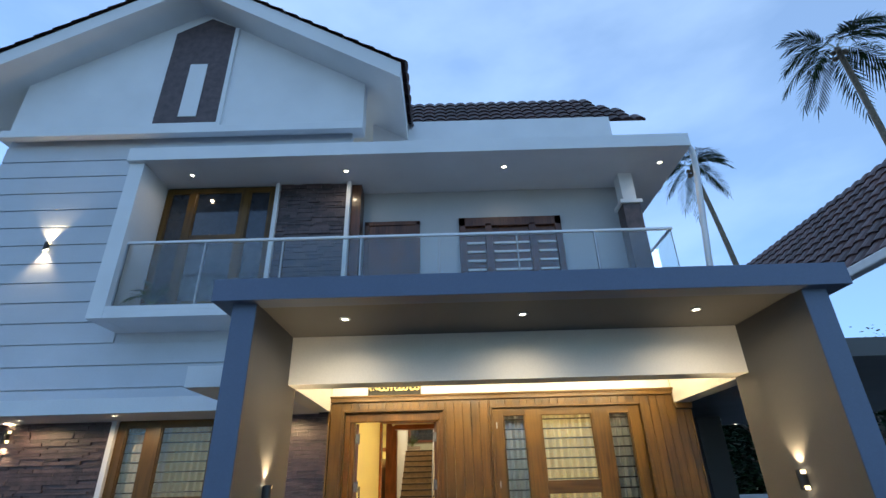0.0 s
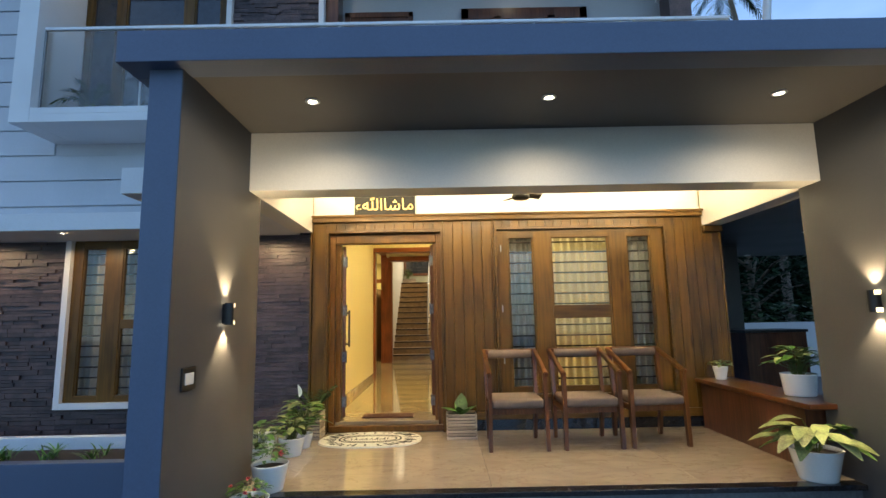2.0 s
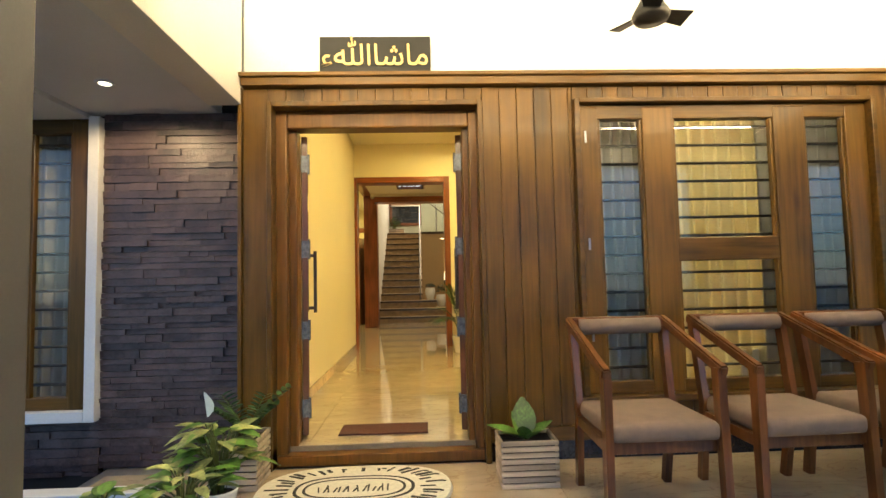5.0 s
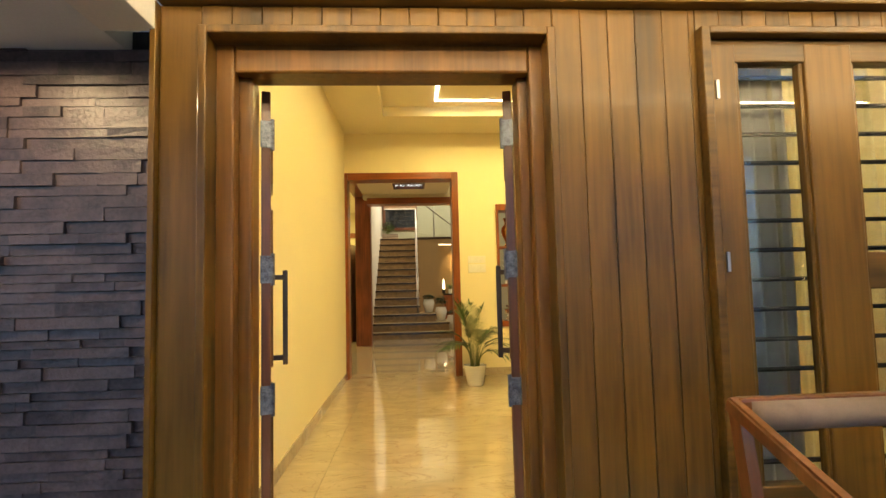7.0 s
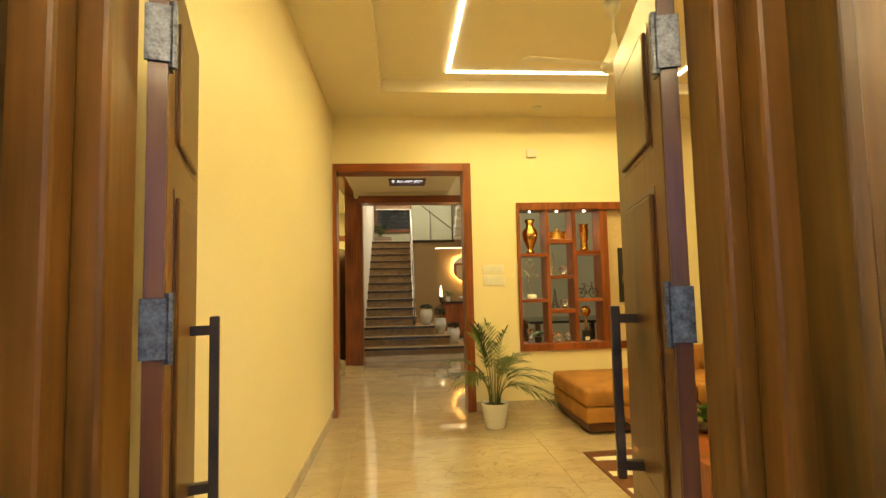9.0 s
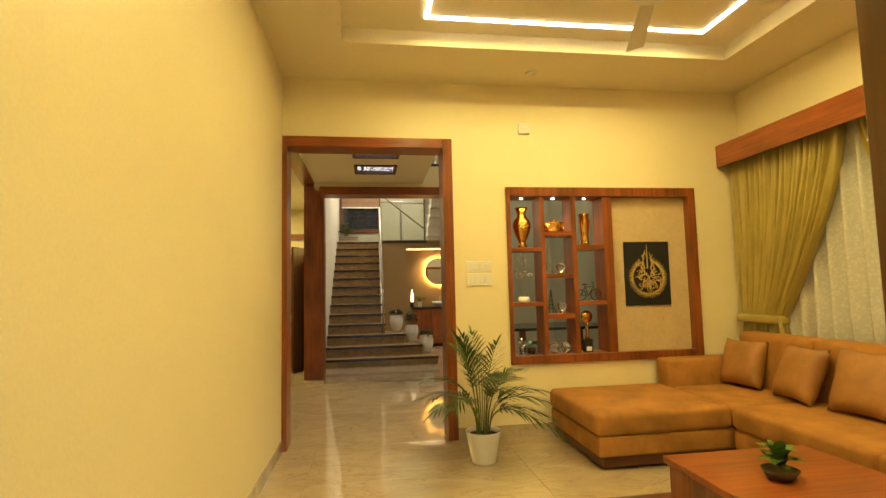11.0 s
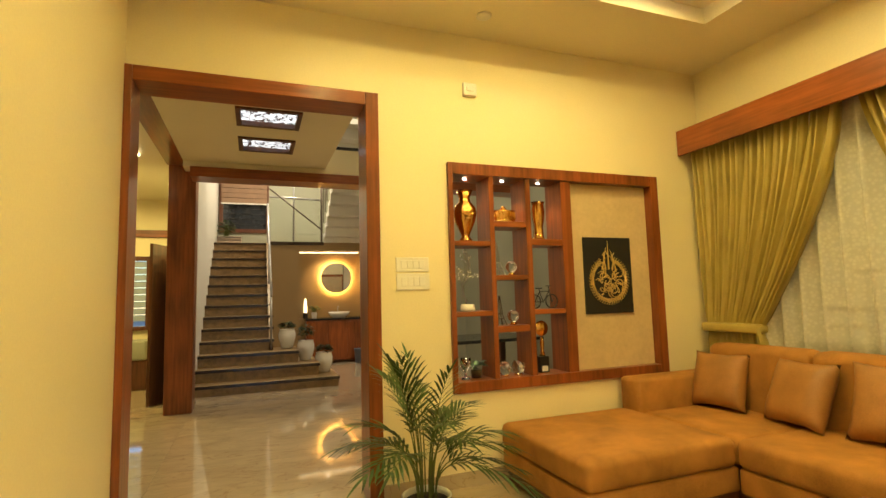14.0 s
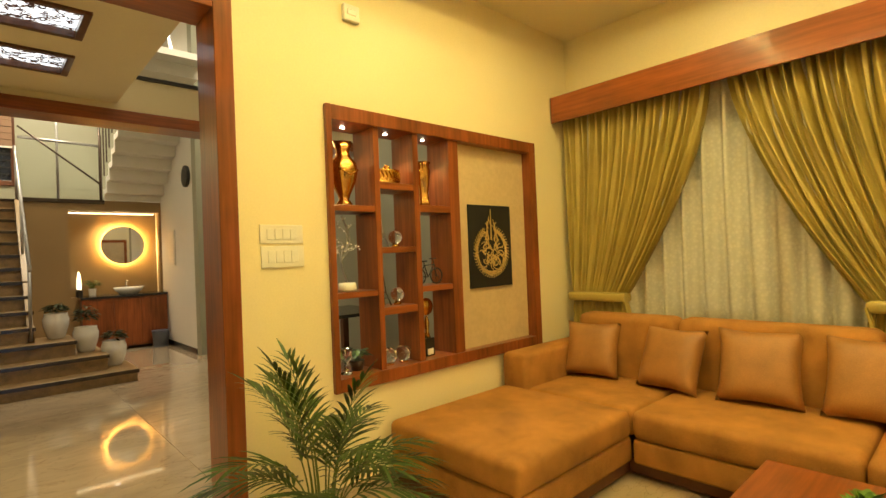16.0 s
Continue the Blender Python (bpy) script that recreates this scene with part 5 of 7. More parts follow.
v = vase("small_goblet", (0.56, 11.38, 0.766), [(0, 0), (0.035, 0), (0.03, 0.01), (0.01, 0.03), (0.012, 0.06), (0.035, 0.09), (0.04, 0.15), (0.033, 0.15), (0, 0.09)], CRYSTAL, "small clear goblet on bottom shelf", 18)
v = thing("shelf_plant", (0.66, 11.42, 0.766), "small green potted grass on the bottom shelf", "plant", "shelf ornaments")
part("pot", lathe([(0, 0), (0.035, 0), (0.045, 0.06), (0.04, 0.06), (0, 0.05)], 18), BROWN_METAL, v, smooth=True)
bush(v, 0.05, 70, 0.05, 0.08, 0.05, (DARK_LEAF, GREEN), rng, False)
for x in (0.87, 0.985):
    v = thing("filigree_ball", (x, 11.38, 0.766), "round cut-glass tealight holder", "ornament", "shelf ornaments")
    bm = bmesh.new()
    bmesh.ops.create_icosphere(bm, subdivisions=2, radius=0.05, matrix=Matrix.Translation((0, 0, 0.055)))
    for q in bm.verts:
        q.co += (q.co - Vector((0, 0, 0.055))) * rng.uniform(-0.05, 0.2)
    part("ball", bm, CRYSTAL, v)
    part("base", lathe([(0, 0), (0.03, 0), (0.03, 0.01), (0, 0.012)], 14), GOLD, v)
v = thing("trophy", (1.21, 11.40, 0.766), "tall gold trophy on a dark base", "ornament", "shelf ornaments")
part("base", boxes((-0.04, 0.04, -0.03, 0.03, 0, 0.12), bevel=0.004), BLACK_METAL, v)
part("label", boxes((-0.025, 0.025, -0.033, -0.030, 0.01, 0.05)), PLASTIC, v, "white label")
part("column", lathe([(0, 0.12), (0.025, 0.12), (0.012, 0.16), (0.018, 0.22), (0.01, 0.26), (0, 0.27)], 16), GOLD, v, smooth=True)
bm = lathe([(0, -0.008), (0.055, -0.008), (0.06, 0), (0.055, 0.008), (0, 0.008)], 28)
bmesh.ops.rotate(bm, verts=bm.verts, cent=(0, 0, 0), matrix=Matrix.Rotation(math.pi / 2, 3, "X"))
bmesh.ops.translate(bm, verts=bm.verts, vec=(0, 0, 0.33))
part("disc", bm, GOLD, v, smooth=True)

# calligraphy roundel: gold strokes that swirl into a ring with a pointed crown
art = thing("calligraphy_art", (1.822, 11.335, 1.19), "black square panel with gold calligraphy roundel", "wall art")
part("board", boxes((-0.232, 0.232, 0, 0.014, 0, 0.612), bevel=0.002), BLACK_CLOTH, art)
bm = bmesh.new()
ar = random.Random(8)
for i in range(46):
    a = math.pi / 2 + 0.35 + (2 * math.pi - 0.7) * i / 45
    r0, r1 = 0.150, 0.198
    p0, p1 = Vector((math.cos(a) * r0, -0.004, 0.265 + math.sin(a) * r0)), Vector((math.cos(a + 0.12) * r1, -0.004, 0.265 + math.sin(a + 0.12) * r1))
    mid = (p0 + p1) / 2 + Vector((math.cos(a + 1.5) * 0.02, 0, math.sin(a + 1.5) * 0.02))
    tube(bm, [p0, mid, p1], 0.0065, 5, 0.003)
    q = Vector((math.cos(a + 0.07) * 0.175, -0.004, 0.265 + math.sin(a + 0.07) * 0.175))
    tube(bm, [q, q + Vector((ar.uniform(-0.012, 0.012), 0, ar.uniform(-0.012, 0.012)))], 0.004, 5)
for i in range(34):
    a, r = ar.uniform(0, 6.28), 0.125 * math.sqrt(ar.random())
    c = Vector((math.cos(a) * r, -0.004, 0.255 + math.sin(a) * r * 0.95))
    s, L = ar.uniform(0, 6.28), ar.uniform(0.03, 0.06)
    tube(bm, [c + Vector((math.cos(s + k * 0.7) * L * (0.6 + 0.1 * k), 0, math.sin(s + k * 0.7) * L * (0.6 + 0.1 * k))) for k in range(5)], 0.0065, 5, 0.0025)
for x, h, w in ((-0.065, 0.14, 0.02), (-0.03, 0.18, -0.015), (0.0, 0.235, 0.0), (0.035, 0.16, 0.015), (0.07, 0.12, -0.02)):
    tube(bm, [(x, -0.004, 0.35), (x + w, -0.004, 0.35 + h * 0.5), (x * 0.6, -0.004, 0.35 + h)], 0.007, 5, 0.0025)
tube(bm, [(-0.03, -0.004, 0.44), (-0.055, -0.004, 0.475), (-0.02, -0.004, 0.50), (0.0, -0.004, 0.465), (0.03, -0.004, 0.45), (0.06, -0.004, 0.485)], 0.006, 5, 0.003)
part("lettering", bm, GOLD_INK, art, "gold swirling strokes")


def switch(at, w, h, label, n=4):
    s = thing("switch_board", at, label, "switch", "wall switches")
    part("plate", boxes((-w / 2, w / 2, -0.010, 0, -h / 2, h / 2), bevel=0.003), PLASTIC, s)
    for i in range(n):
        x0 = -w * 0.36 + w * 0.72 * i / n
        part("rocker", boxes((x0 + 0.002, x0 + w * 0.72 / n - 0.002, -0.014, -0.008, -h * 0.28, h * 0.28), bevel=0.002), CERAMIC, s)


switch((0.152, 11.30, 1.585), 0.235, 0.098, "cream wall switch board with rocker switches")
switch((0.155, 11.30, 1.468), 0.235, 0.112, "cream wall switch board with socket")
v = thing("wall_sensor", (0.62, 11.30, 2.88), "small cream box high on wall", "wall box")
part("body", boxes((-0.055, 0.055, -0.03, 0, -0.05, 0.05), bevel=0.008), PLASTIC, v)
part("lens", boxes((-0.03, 0.03, -0.034, -0.028, -0.015, 0.02), bevel=0.004), CERAMIC, v)

led = thing("light_line", (0.735, 9.0, 3.42), "glowing warm light line in the ceiling tray", "ceiling light")
for r in ((-1.14, 1.14, 1.37, 1.40), (-1.14, 1.14, -1.40, -1.37), (-1.14, -1.11, -1.37, 1.37), (1.11, 1.14, -1.37, 1.37)):
    part("profile", boxes((*r, -0.012, 0.0)), LED, led)
fan((0.69, 9.21, 3.42), 0.43, 0.68, (188, 308, 68), PLASTIC, "cream ceiling fan in the living room", PLASTIC)

for x, y in ((0.62, 11.0), (2.55, 9.0), (-1.3, 9.0)):
    d = thing("ceiling_spot", (x, y, 3.3), "small round cream recessed ceiling spot, off", "downlight", "ceiling spots")
    part("trim_ring", lathe([(0.0, -0.004), (0.034, -0.004), (0.045, -0.012), (0.055, -0.008), (0.056, 0.0), (0.0, 0.0)], 24), PLASTIC, d, smooth=True)

# ---- sofa ----
def cushion(bm_box, bevel, mat_, name, parent, label=""):
    bm = bmesh.new()
    box(bm, *bm_box, bevel=bevel, seg=4)
    return part(name, bm, mat_, parent, label, smooth=True)


sofa = thing("corner_sofa", (0, 0, FLOOR), "tan suede corner sofa with a chaise and dark plinth", "sofa")
part("plinth", boxes((0.80, 2.70, 10.32, 11.24, 0.02, 0.11), (1.86, 2.72, 7.72, 10.32, 0.02, 0.11), bevel=0.008), SUEDE_DARK, sofa, "dark brown plinth")
cushion((0.765, 1.84, 10.285, 11.25, 0.10, 0.245), 0.02, SUEDE, "chaise_base", sofa)
cushion((0.75, 1.82, 10.27, 11.25, 0.245, 0.415), 0.045, SUEDE, "chaise_cushion", sofa)
for y0, y1 in ((9.20, 10.265), (7.70, 9.195)):
    cushion((1.80, 2.60, y0, y1, 0.10, 0.245), 0.02, SUEDE, "seat_base", sofa)
    cushion((1.785, 2.62, y0, y1, 0.245, 0.415), 0.045, SUEDE, "seat_cushion", sofa)
cushion((1.82, 2.60, 10.27, 11.06, 0.245, 0.413), 0.04, SUEDE, "seat_cushion", sofa)
cushion((1.80, 2.74, 11.05, 11.26, 0.10, 0.645), 0.035, SUEDE, "armrest", sofa)
for y0, y1 in ((10.285, 11.055), (9.195, 10.275), (7.70, 9.185)):
    cushion((2.50, 2.72, y0, y1, 0.10, 0.875), 0.06, SUEDE, "backrest", sofa)


def pillow(at, size, tilt, turn, label):
    """A stuffed square cushion with drawn-out corners."""
    p = thing("throw_pillow", at, label, "pillow", "throw pillows", 0)
    p.matrix_basis = pose(*at, 0, tilt, turn)
    bm = bmesh.new()
    n = 14
    sides = []
    for s in (-1, 1):
        g = {}
        for i in range(n + 1):
            for j in range(n + 1):
                u, v = 2 * i / n - 1, 2 * j / n - 1
                pin = 1 - 0.10 * (1 - abs(u) ** 2) * (abs(v) ** 3) - 0.0
                pin2 = 1 - 0.10 * (1 - abs(v) ** 2) * (abs(u) ** 3)
                t = 0.20 * size * ((1 - u ** 4) * (1 - v ** 4)) ** 0.6
                w = 0.006 * math.sin(7 * u + 3 * v + at[1] * 9) * (1 - u * u)
                g[i, j] = bm.verts.new((s * (t + w * 0.5), u * pin2 * size / 2, size / 2 + v * pin * size / 2))
        for i in range(n):
            for j in range(n):
                bm.faces.new((g[i, j], g[i + 1, j], g[i + 1, j + 1], g[i, j + 1]))
    bmesh.ops.remove_doubles(bm, verts=bm.verts, dist=0.004)
    part("cover", bm, SATIN, p, smooth=True)
    return p


pillow((2.34, 10.86, 0.483), 0.42, 18, 10, "tan satin square throw pillow in the sofa corner")
pillow((2.31, 10.29, 0.483), 0.44, 24, -10, "tan satin square throw pillow on the sofa")
pillow((2.33, 9.75, 0.483), 0.46, 22, 6, "tan satin square throw pillow on the sofa")
pillow((2.33, 9.23, 0.483), 0.46, 22, -4, "tan satin square throw pillow on the sofa")

table = thing("coffee_table", (1.28, 8.875, FLOOR), "red-brown wooden coffee table", "table")
part("top", boxes((-0.48, 0.42, -0.65, 0.67, 0.315, 0.355), bevel=0.006), RED_WOOD_X, table)
for sx in (-0.46, 0.36):
    part("side", boxes((sx, sx + 0.04, -0.62, 0.64, 0.012, 0.315), bevel=0.004), RED_WOOD, table)
part("shelf", boxes((-0.42, 0.36, -0.60, 0.62, 0.10, 0.125), bevel=0.003), RED_WOOD_X, table)
v = thing("table_plant", (1.15, 9.10, FLOOR + 0.356), "small green rosette plant in a brown bowl", "plant")
part("bowl", lathe([(0, 0), (0.05, 0), (0.085, 0.05), (0.078, 0.05), (0, 0.03)], 20), BROWN_METAL, v, smooth=True)
bm = bmesh.new()
for i in range(34):
    a, e = i * 2.4, 0.15 + 1.1 * (1 - i / 34)
    o = Vector((math.cos(a) * math.cos(e), math.sin(a) * math.cos(e), math.sin(e) * 0.9))
    b0 = Vector((0, 0, 0.05 + 0.09 * rng.random()))
    leaf(bm, b0, b0 + o * 0.11, 0.055, 0.15)
part("foliage", bm, GREEN, v, "bright green leaves", smooth=True)
rug = thing("rug", (1.35, 8.95, FLOOR), "dark rug with white stripes under the table", "rug")
part("rug_body", boxes((-0.78, 0.75, -0.9, 0.92, 0.0, 0.010), bevel=0.003), SUEDE_DARK, rug)
for i in range(6):
    part("stripe", boxes((-0.75, 0.72, -0.8 + i * 0.3, -0.72 + i * 0.3, 0.009, 0.0125)), MAT_CLOTH, rug, "white stripe")
cab = thing("side_cabinet", (2.2, 7.15, FLOOR), "low white cabinet by the front window", "cabinet")
part("body", boxes((-0.4, 0.4, -0.15, 0.15, 0, 0.5), bevel=0.005), PLASTIC, cab)

# ---- window wall of the living room ----
window_r = thing("window_4", (0, 0, 0), "night window with blue-grey grille behind the curtains", "window")
part("window_frame", boxes((2.88, 2.95, 8.75, 8.82, 0.85, 2.45), (2.88, 2.95, 10.63, 10.7, 0.85, 2.45), (2.88, 2.95, 8.82, 10.63, 2.38, 2.45), (2.88, 2.95, 8.82, 10.63, 0.85, 0.92), (2.88, 2.95, 9.68, 9.77, 0.92, 2.38), bevel=0.005), TEAK, window_r)
part("pane", boxes((2.92, 2.925, 8.82, 10.63, 0.92, 2.38)), NIGHT_GLASS, window_r, "dark glass")
for i in range(11):
    part("bar", boxes((2.89, 2.905, 8.82, 10.63, 0.965 + i * 0.125, 1.055 + i * 0.125), bevel=0.002, seg=1), BLUE_BLIND, window_r, "blue-grey grille bar")

pelmet = thing("pelmet", (0, 0, 0), "red-brown wooden curtain pelmet", "pelmet")
part("face", boxes((2.595, 2.62, 7.6, 11.29, 2.525, 2.745), bevel=0.004), RED_WOOD_Y, pelmet)
part("lid", boxes((2.62, 2.86, 7.6, 11.29, 2.725, 2.744)), RED_WOOD_Y, pelmet)


def curtain(name, y_top, y_tie, z_tie, label, mat_, folds=19, x=2.735, z_top=2.62, z_bot=0.09):
    """Cloth gathered under the pelmet and drawn aside by a band. y_top, y_tie: where it spans at the track and at the band."""
    c = thing(name, (0, 0, 0), label, "curtain", "living room curtains")
    bm = bmesh.new()
    nu, nv = folds * 10, 44
    grid = []
    for j in range(nv + 1):
        z = z_top + (z_bot - z_top) * j / nv
        t = (z_top - z) / (z_top - z_tie) if z >= z_tie else 1.0
        row = []
        for i in range(nu + 1):
            u = i / nu
            k = t ** 1.55
            if z < z_tie:
                s = min(1, (z_tie - z) / 0.6)
                ya, yb = y_tie[0], y_tie[1] + (y_top[1] - y_tie[1]) * 0.12 * s
            else:
                ya, yb = y_top[0] + (y_tie[0] - y_top[0]) * t, y_top[1] + (y_tie[1] - y_top[1]) * k
            y = ya + (yb - ya) * u
            ph = 2 * math.pi * folds * u
            amp = 0.040 * (1 - 0.45 * t) + 0.006 * math.sin(5.1 * u + 2 * z)
            if abs(z - z_tie) < 0.06:
                amp *= 0.55
            dx = amp * (math.sin(ph + 0.5 * math.sin(3 * z + 9 * u)) + 0.35 * math.sin(2.3 * ph + 1.7 + z))
            row.append(bm.verts.new((x - dx, y + 0.008 * math.sin(ph * 0.5 + 4 * z), z)))
        grid.append(row)
    for a, b in zip(grid, grid[1:]):
        for i in range(nu):
            bm.faces.new((a[i], a[i + 1], b[i + 1], b[i]))
    part("cloth", bm, mat_, c, smooth=True)
    ys = sorted(y_tie)
    part("tie_band", boxes((x - 0.075, x + 0.045, ys[0] - 0.015, ys[1] + 0.015, z_tie - 0.035, z_tie + 0.035), bevel=0.02, seg=3), mat_, c, "matching tie-back band", smooth=True)
    tail = bmesh.new()
    e = ys[0] - 0.01 if y_top[1] < y_top[0] else ys[1] + 0.01
    beam(tail, (x - 0.07, e, z_tie), (x - 0.08, e - 0.05, z_tie - 0.22), 0.03, 0.012)
    part("tie_tail", tail, mat_, c)
    return c


curtain("curtain", (11.26, 10.06), (11.23, 10.74), 1.05, "gold-green curtain tied back to the wall", CURTAIN)
curtain("curtain", (8.70, 9.96), (8.76, 9.27), 1.05, "gold-green curtain tied back from the window", CURTAIN)
c = thing("net_curtain", (0, 0, 0), "ivory patterned net curtain over the window", "curtain", "living room curtains")
bm = bmesh.new()
grid = [[bm.verts.new((2.806 - 0.040 * math.sin(2 * math.pi * 17 * i / 260 + 0.5 * math.sin(z * 2 + i * 0.05)) - 0.012 * math.sin(i * 0.83 + z), 8.6 + 2.55 * i / 260, z)) for i in range(261)] for z in (2.66, 2.2, 1.7, 1.2, 0.7, 0.1)]
for a, b in zip(grid, grid[1:]):
    for i in range(260):
        bm.faces.new((a[i], a[i + 1], b[i + 1], b[i]))
part("cloth", bm, SHEER, c, smooth=True)
def drape(name, label, x0, x1, y, mat_, folds, z0, z1, depth=0.03):
    """A pleated cloth hung along x."""
    c = thing(name, (0, 0, 0), label, "curtain", "front window curtains")
    n = folds * 10
    bm = bmesh.new()
    grid = [[bm.verts.new((x0 + (x1 - x0) * i / n, y + depth * math.sin(2 * math.pi * folds * i / n + 0.4 * math.sin(3 * z)) + 0.3 * depth * math.sin(i * 0.37 + z), z)) for i in range(n + 1)] for z in (z1, z1 * 0.75 + z0 * 0.25, (z0 + z1) / 2, z1 * 0.25 + z0 * 0.75, z0)]
    for a, b in zip(grid, grid[1:]):
        for i in range(n):
            bm.faces.new((a[i], a[i + 1], b[i + 1], b[i]))
    part("cloth", bm, mat_, c, smooth=True)
    return c


drape("front_curtain", "pale pleated net curtain behind the front window", 1.0, 2.1, 7.0, FRONT_NET, 11, 0.1, 2.45)
drape("side_drape", "grey pleated drape drawn beside the front window", 0.42, 1.12, 6.96, DRAPE, 9, 0.1, 2.45)
drape("side_drape", "grey pleated drape drawn beside the front window", 1.98, 2.68, 6.96, DRAPE, 9, 0.1, 2.45)
drape("bedroom_curtain", "pale pleated curtain behind the ground floor window", -4.15, -3.2, 7.18, FRONT_NET, 10, 0.02, 2.4)
drape("bedroom_drape", "grey pleated drape beside the ground floor window", -4.75, -4.05, 7.12, DRAPE, 9, 0.02, 2.4)
drape("bedroom_drape", "grey pleated drape beside the ground floor window", -3.3, -2.6, 7.12, DRAPE, 9, 0.02, 2.4)


# ---- areca palm ----
def frond(bm, sb, base, head, reach, rise, droop, n, size, rng, width=0.022, bend=1.25, bare=0.38):
    """A feather leaf: an arching rib with leaflets on both sides."""
    d = Vector((math.cos(head), math.sin(head), 0))
    pts = [Vector(base) + d * (reach * (t ** bend)) + Vector((0, 0, rise * t - droop * t ** 2.4)) for t in [i / n for i in range(n + 1)]]
    tube(sb, pts, 0.0055 * (size / 0.2) ** 0.4, 5, 0.0015)
    side = Vector((-d.y, d.x, 0))
    for i in range(int(n * bare), n + 1):
        t = (i - n * bare) / (n * (1 - bare))
        L = size * (0.55 + 0.75 * math.sin(math.pi * (0.15 + 0.8 * t)))
        along = (pts[min(i + 1, n)] - pts[i - 1]).normalized()
        for s in (-1, 1):
            o = (along * (0.75 + 0.5 * t) + side * s * (1.0 - 0.35 * t) + Vector((0, 0, rng.uniform(0.0, 0.35)))).normalized()
            leaf(bm, pts[i], pts[i] + o * L * rng.uniform(0.85, 1.1), width, 0.28, 0.2, 4)
    leaf(bm, pts[-1], pts[-1] + (pts[-1] - pts[-2]).normalized() * size, width, 0.2, 0.2, 4)


palm = pot((0.02, 10.70, FLOOR), 0.095, 0.135, 0.235, CERAMIC, "white pot holding a bushy areca palm", "", "areca_palm")
pr = random.Random(21)
bm, sb = bmesh.new(), bmesh.new()
for i in range(22):
    a = i * 2.39996 + pr.uniform(-0.3, 0.3)
    k = pr.uniform(0.05, 1)
    h = 0.56 + 0.28 * (1 - k) + pr.uniform(-0.06, 0.06)
    frond(bm, sb, (math.cos(a) * 0.05, math.sin(a) * 0.05, 0.2), a, 0.14 + 0.36 * k, h + 0.03, 0.08 + 0.40 * k, 20, 0.16, pr, 0.017, 2.2, 0.48)
part("foliage", bm, ARECA_LEAF, palm, "feathery green fronds", smooth=True)
part("stalk", sb, STEM, palm)

# potted palm on the balcony
bpalm = pot((-4.55, 6.72, 3.721), 0.08, 0.11, 0.2, CERAMIC, "white pot with a small palm on the balcony", "", "balcony_palm")
bm, sb = bmesh.new(), bmesh.new()
for i in range(16):
    a = i * 2.4
    k = pr.uniform(0, 1)
    frond(bm, sb, (0, 0, 0.18), a, 0.12 + 0.28 * k, 0.5 - 0.15 * k, 0.08 + 0.3 * k, 13, 0.12, pr, 0.015)
part("foliage", bm, PALM_LEAF, bpalm, "feathery green fronds", smooth=True)
part("stalk", sb, STEM, bpalm)

# ---- hall and stairs ----
for i, y in enumerate((12.78, 13.63)):
    s = thing("ceiling_panel", (-0.745, y, 3.05), "glowing white lattice panel in a dark wooden frame", "ceiling light", "hall ceiling panels")
    part("frame", boxes((-0.285, -0.24, -0.24, 0.24, -0.02, 0.03), (0.24, 0.285, -0.24, 0.24, -0.02, 0.03), (-0.24, 0.24, -0.24, -0.195, -0.02, 0.03), (-0.24, 0.24, 0.195, 0.24, -0.02, 0.03), bevel=0.004), DARK_WOOD, s)
    part("diffuser", boxes((-0.24, 0.24, -0.195, 0.195, 0.03, 0.04)), PANEL_GLOW, s, "glowing white diffuser")
    lat = bmesh.new()
    lr = random.Random(5 + i)
    for k in range(150):
        c = Vector((lr.uniform(-0.22, 0.22), lr.uniform(-0.18, 0.18), 0.02))
        a, r = lr.uniform(0, 6.28), lr.uniform(0.015, 0.03)
        tube(lat, [c + Vector((math.cos(a + q * 0.8) * r, math.sin(a + q * 0.8) * r, 0)) for q in range(4)], 0.0035, 4)
    part("lattice", lat, DARK_WOOD, s, "dark curling lattice")

RISE, GOING, Y0 = 0.184, 0.262, 15.85
stairs = thing("staircase", (0, 0, 0), "brown granite staircase with dark edge bands rising from the hall", "stairs")
stairs["kind"] = "structure"
for n in range(14):
    z = FLOOR + 0.15 + RISE * n
    y = Y0 + GOING * n
    x1 = (0.35, 0.09, -0.20)[n] if n < 3 else -0.57
    y1 = 19.3 if n > 2 else Y0 + GOING * (n + 1) + (0.9 - 0.2 * n)
    last = n == 13
    part("step", boxes((-1.64, x1, y, (20.4 if last else y + GOING + 0.02) if n > 2 else y1, FLOOR if n < 3 else z - RISE - 0.02, z - 0.03)), STEP_STONE, stairs)
    part("tread", boxes((-1.64, x1 + 0.015, y - 0.025, (20.4 if last else y + GOING) if n > 2 else y1, z - 0.03, z), bevel=0.006), STEP_STONE, stairs)
    # dark band: the nosing, and on upper steps the painted shadow at each riser
    part("nosing", boxes((-1.64, x1 + 0.017, y - 0.028, y + 0.012, z - 0.045, z - 0.004)), STEP_EDGE, stairs, "dark band for nosing and step shadow")
prof = [(Y0 + GOING * 3, FLOOR), (19.0, FLOOR), (19.0, 2.57), (Y0 + GOING * 3, 0.70)]
bm = bmesh.new()
va, vb = [bm.verts.new((-0.63, y, z)) for y, z in prof], [bm.verts.new((-0.567, y, z)) for y, z in prof]
bm.faces.new(va), bm.faces.new(vb)
for i in range(4):
    bm.faces.new((va[i], va[(i + 1) % 4], vb[(i + 1) % 4], vb[i]))
part("stringer_wall", bm, OLIVE, stairs, "olive brown side wall")
bm = boxes((-0.567, 1.40, 19.15, 20.4, 2.46, 2.61))
tagged(part("landing", bm, STEP_STONE), "stair landing slab", kind="structure")
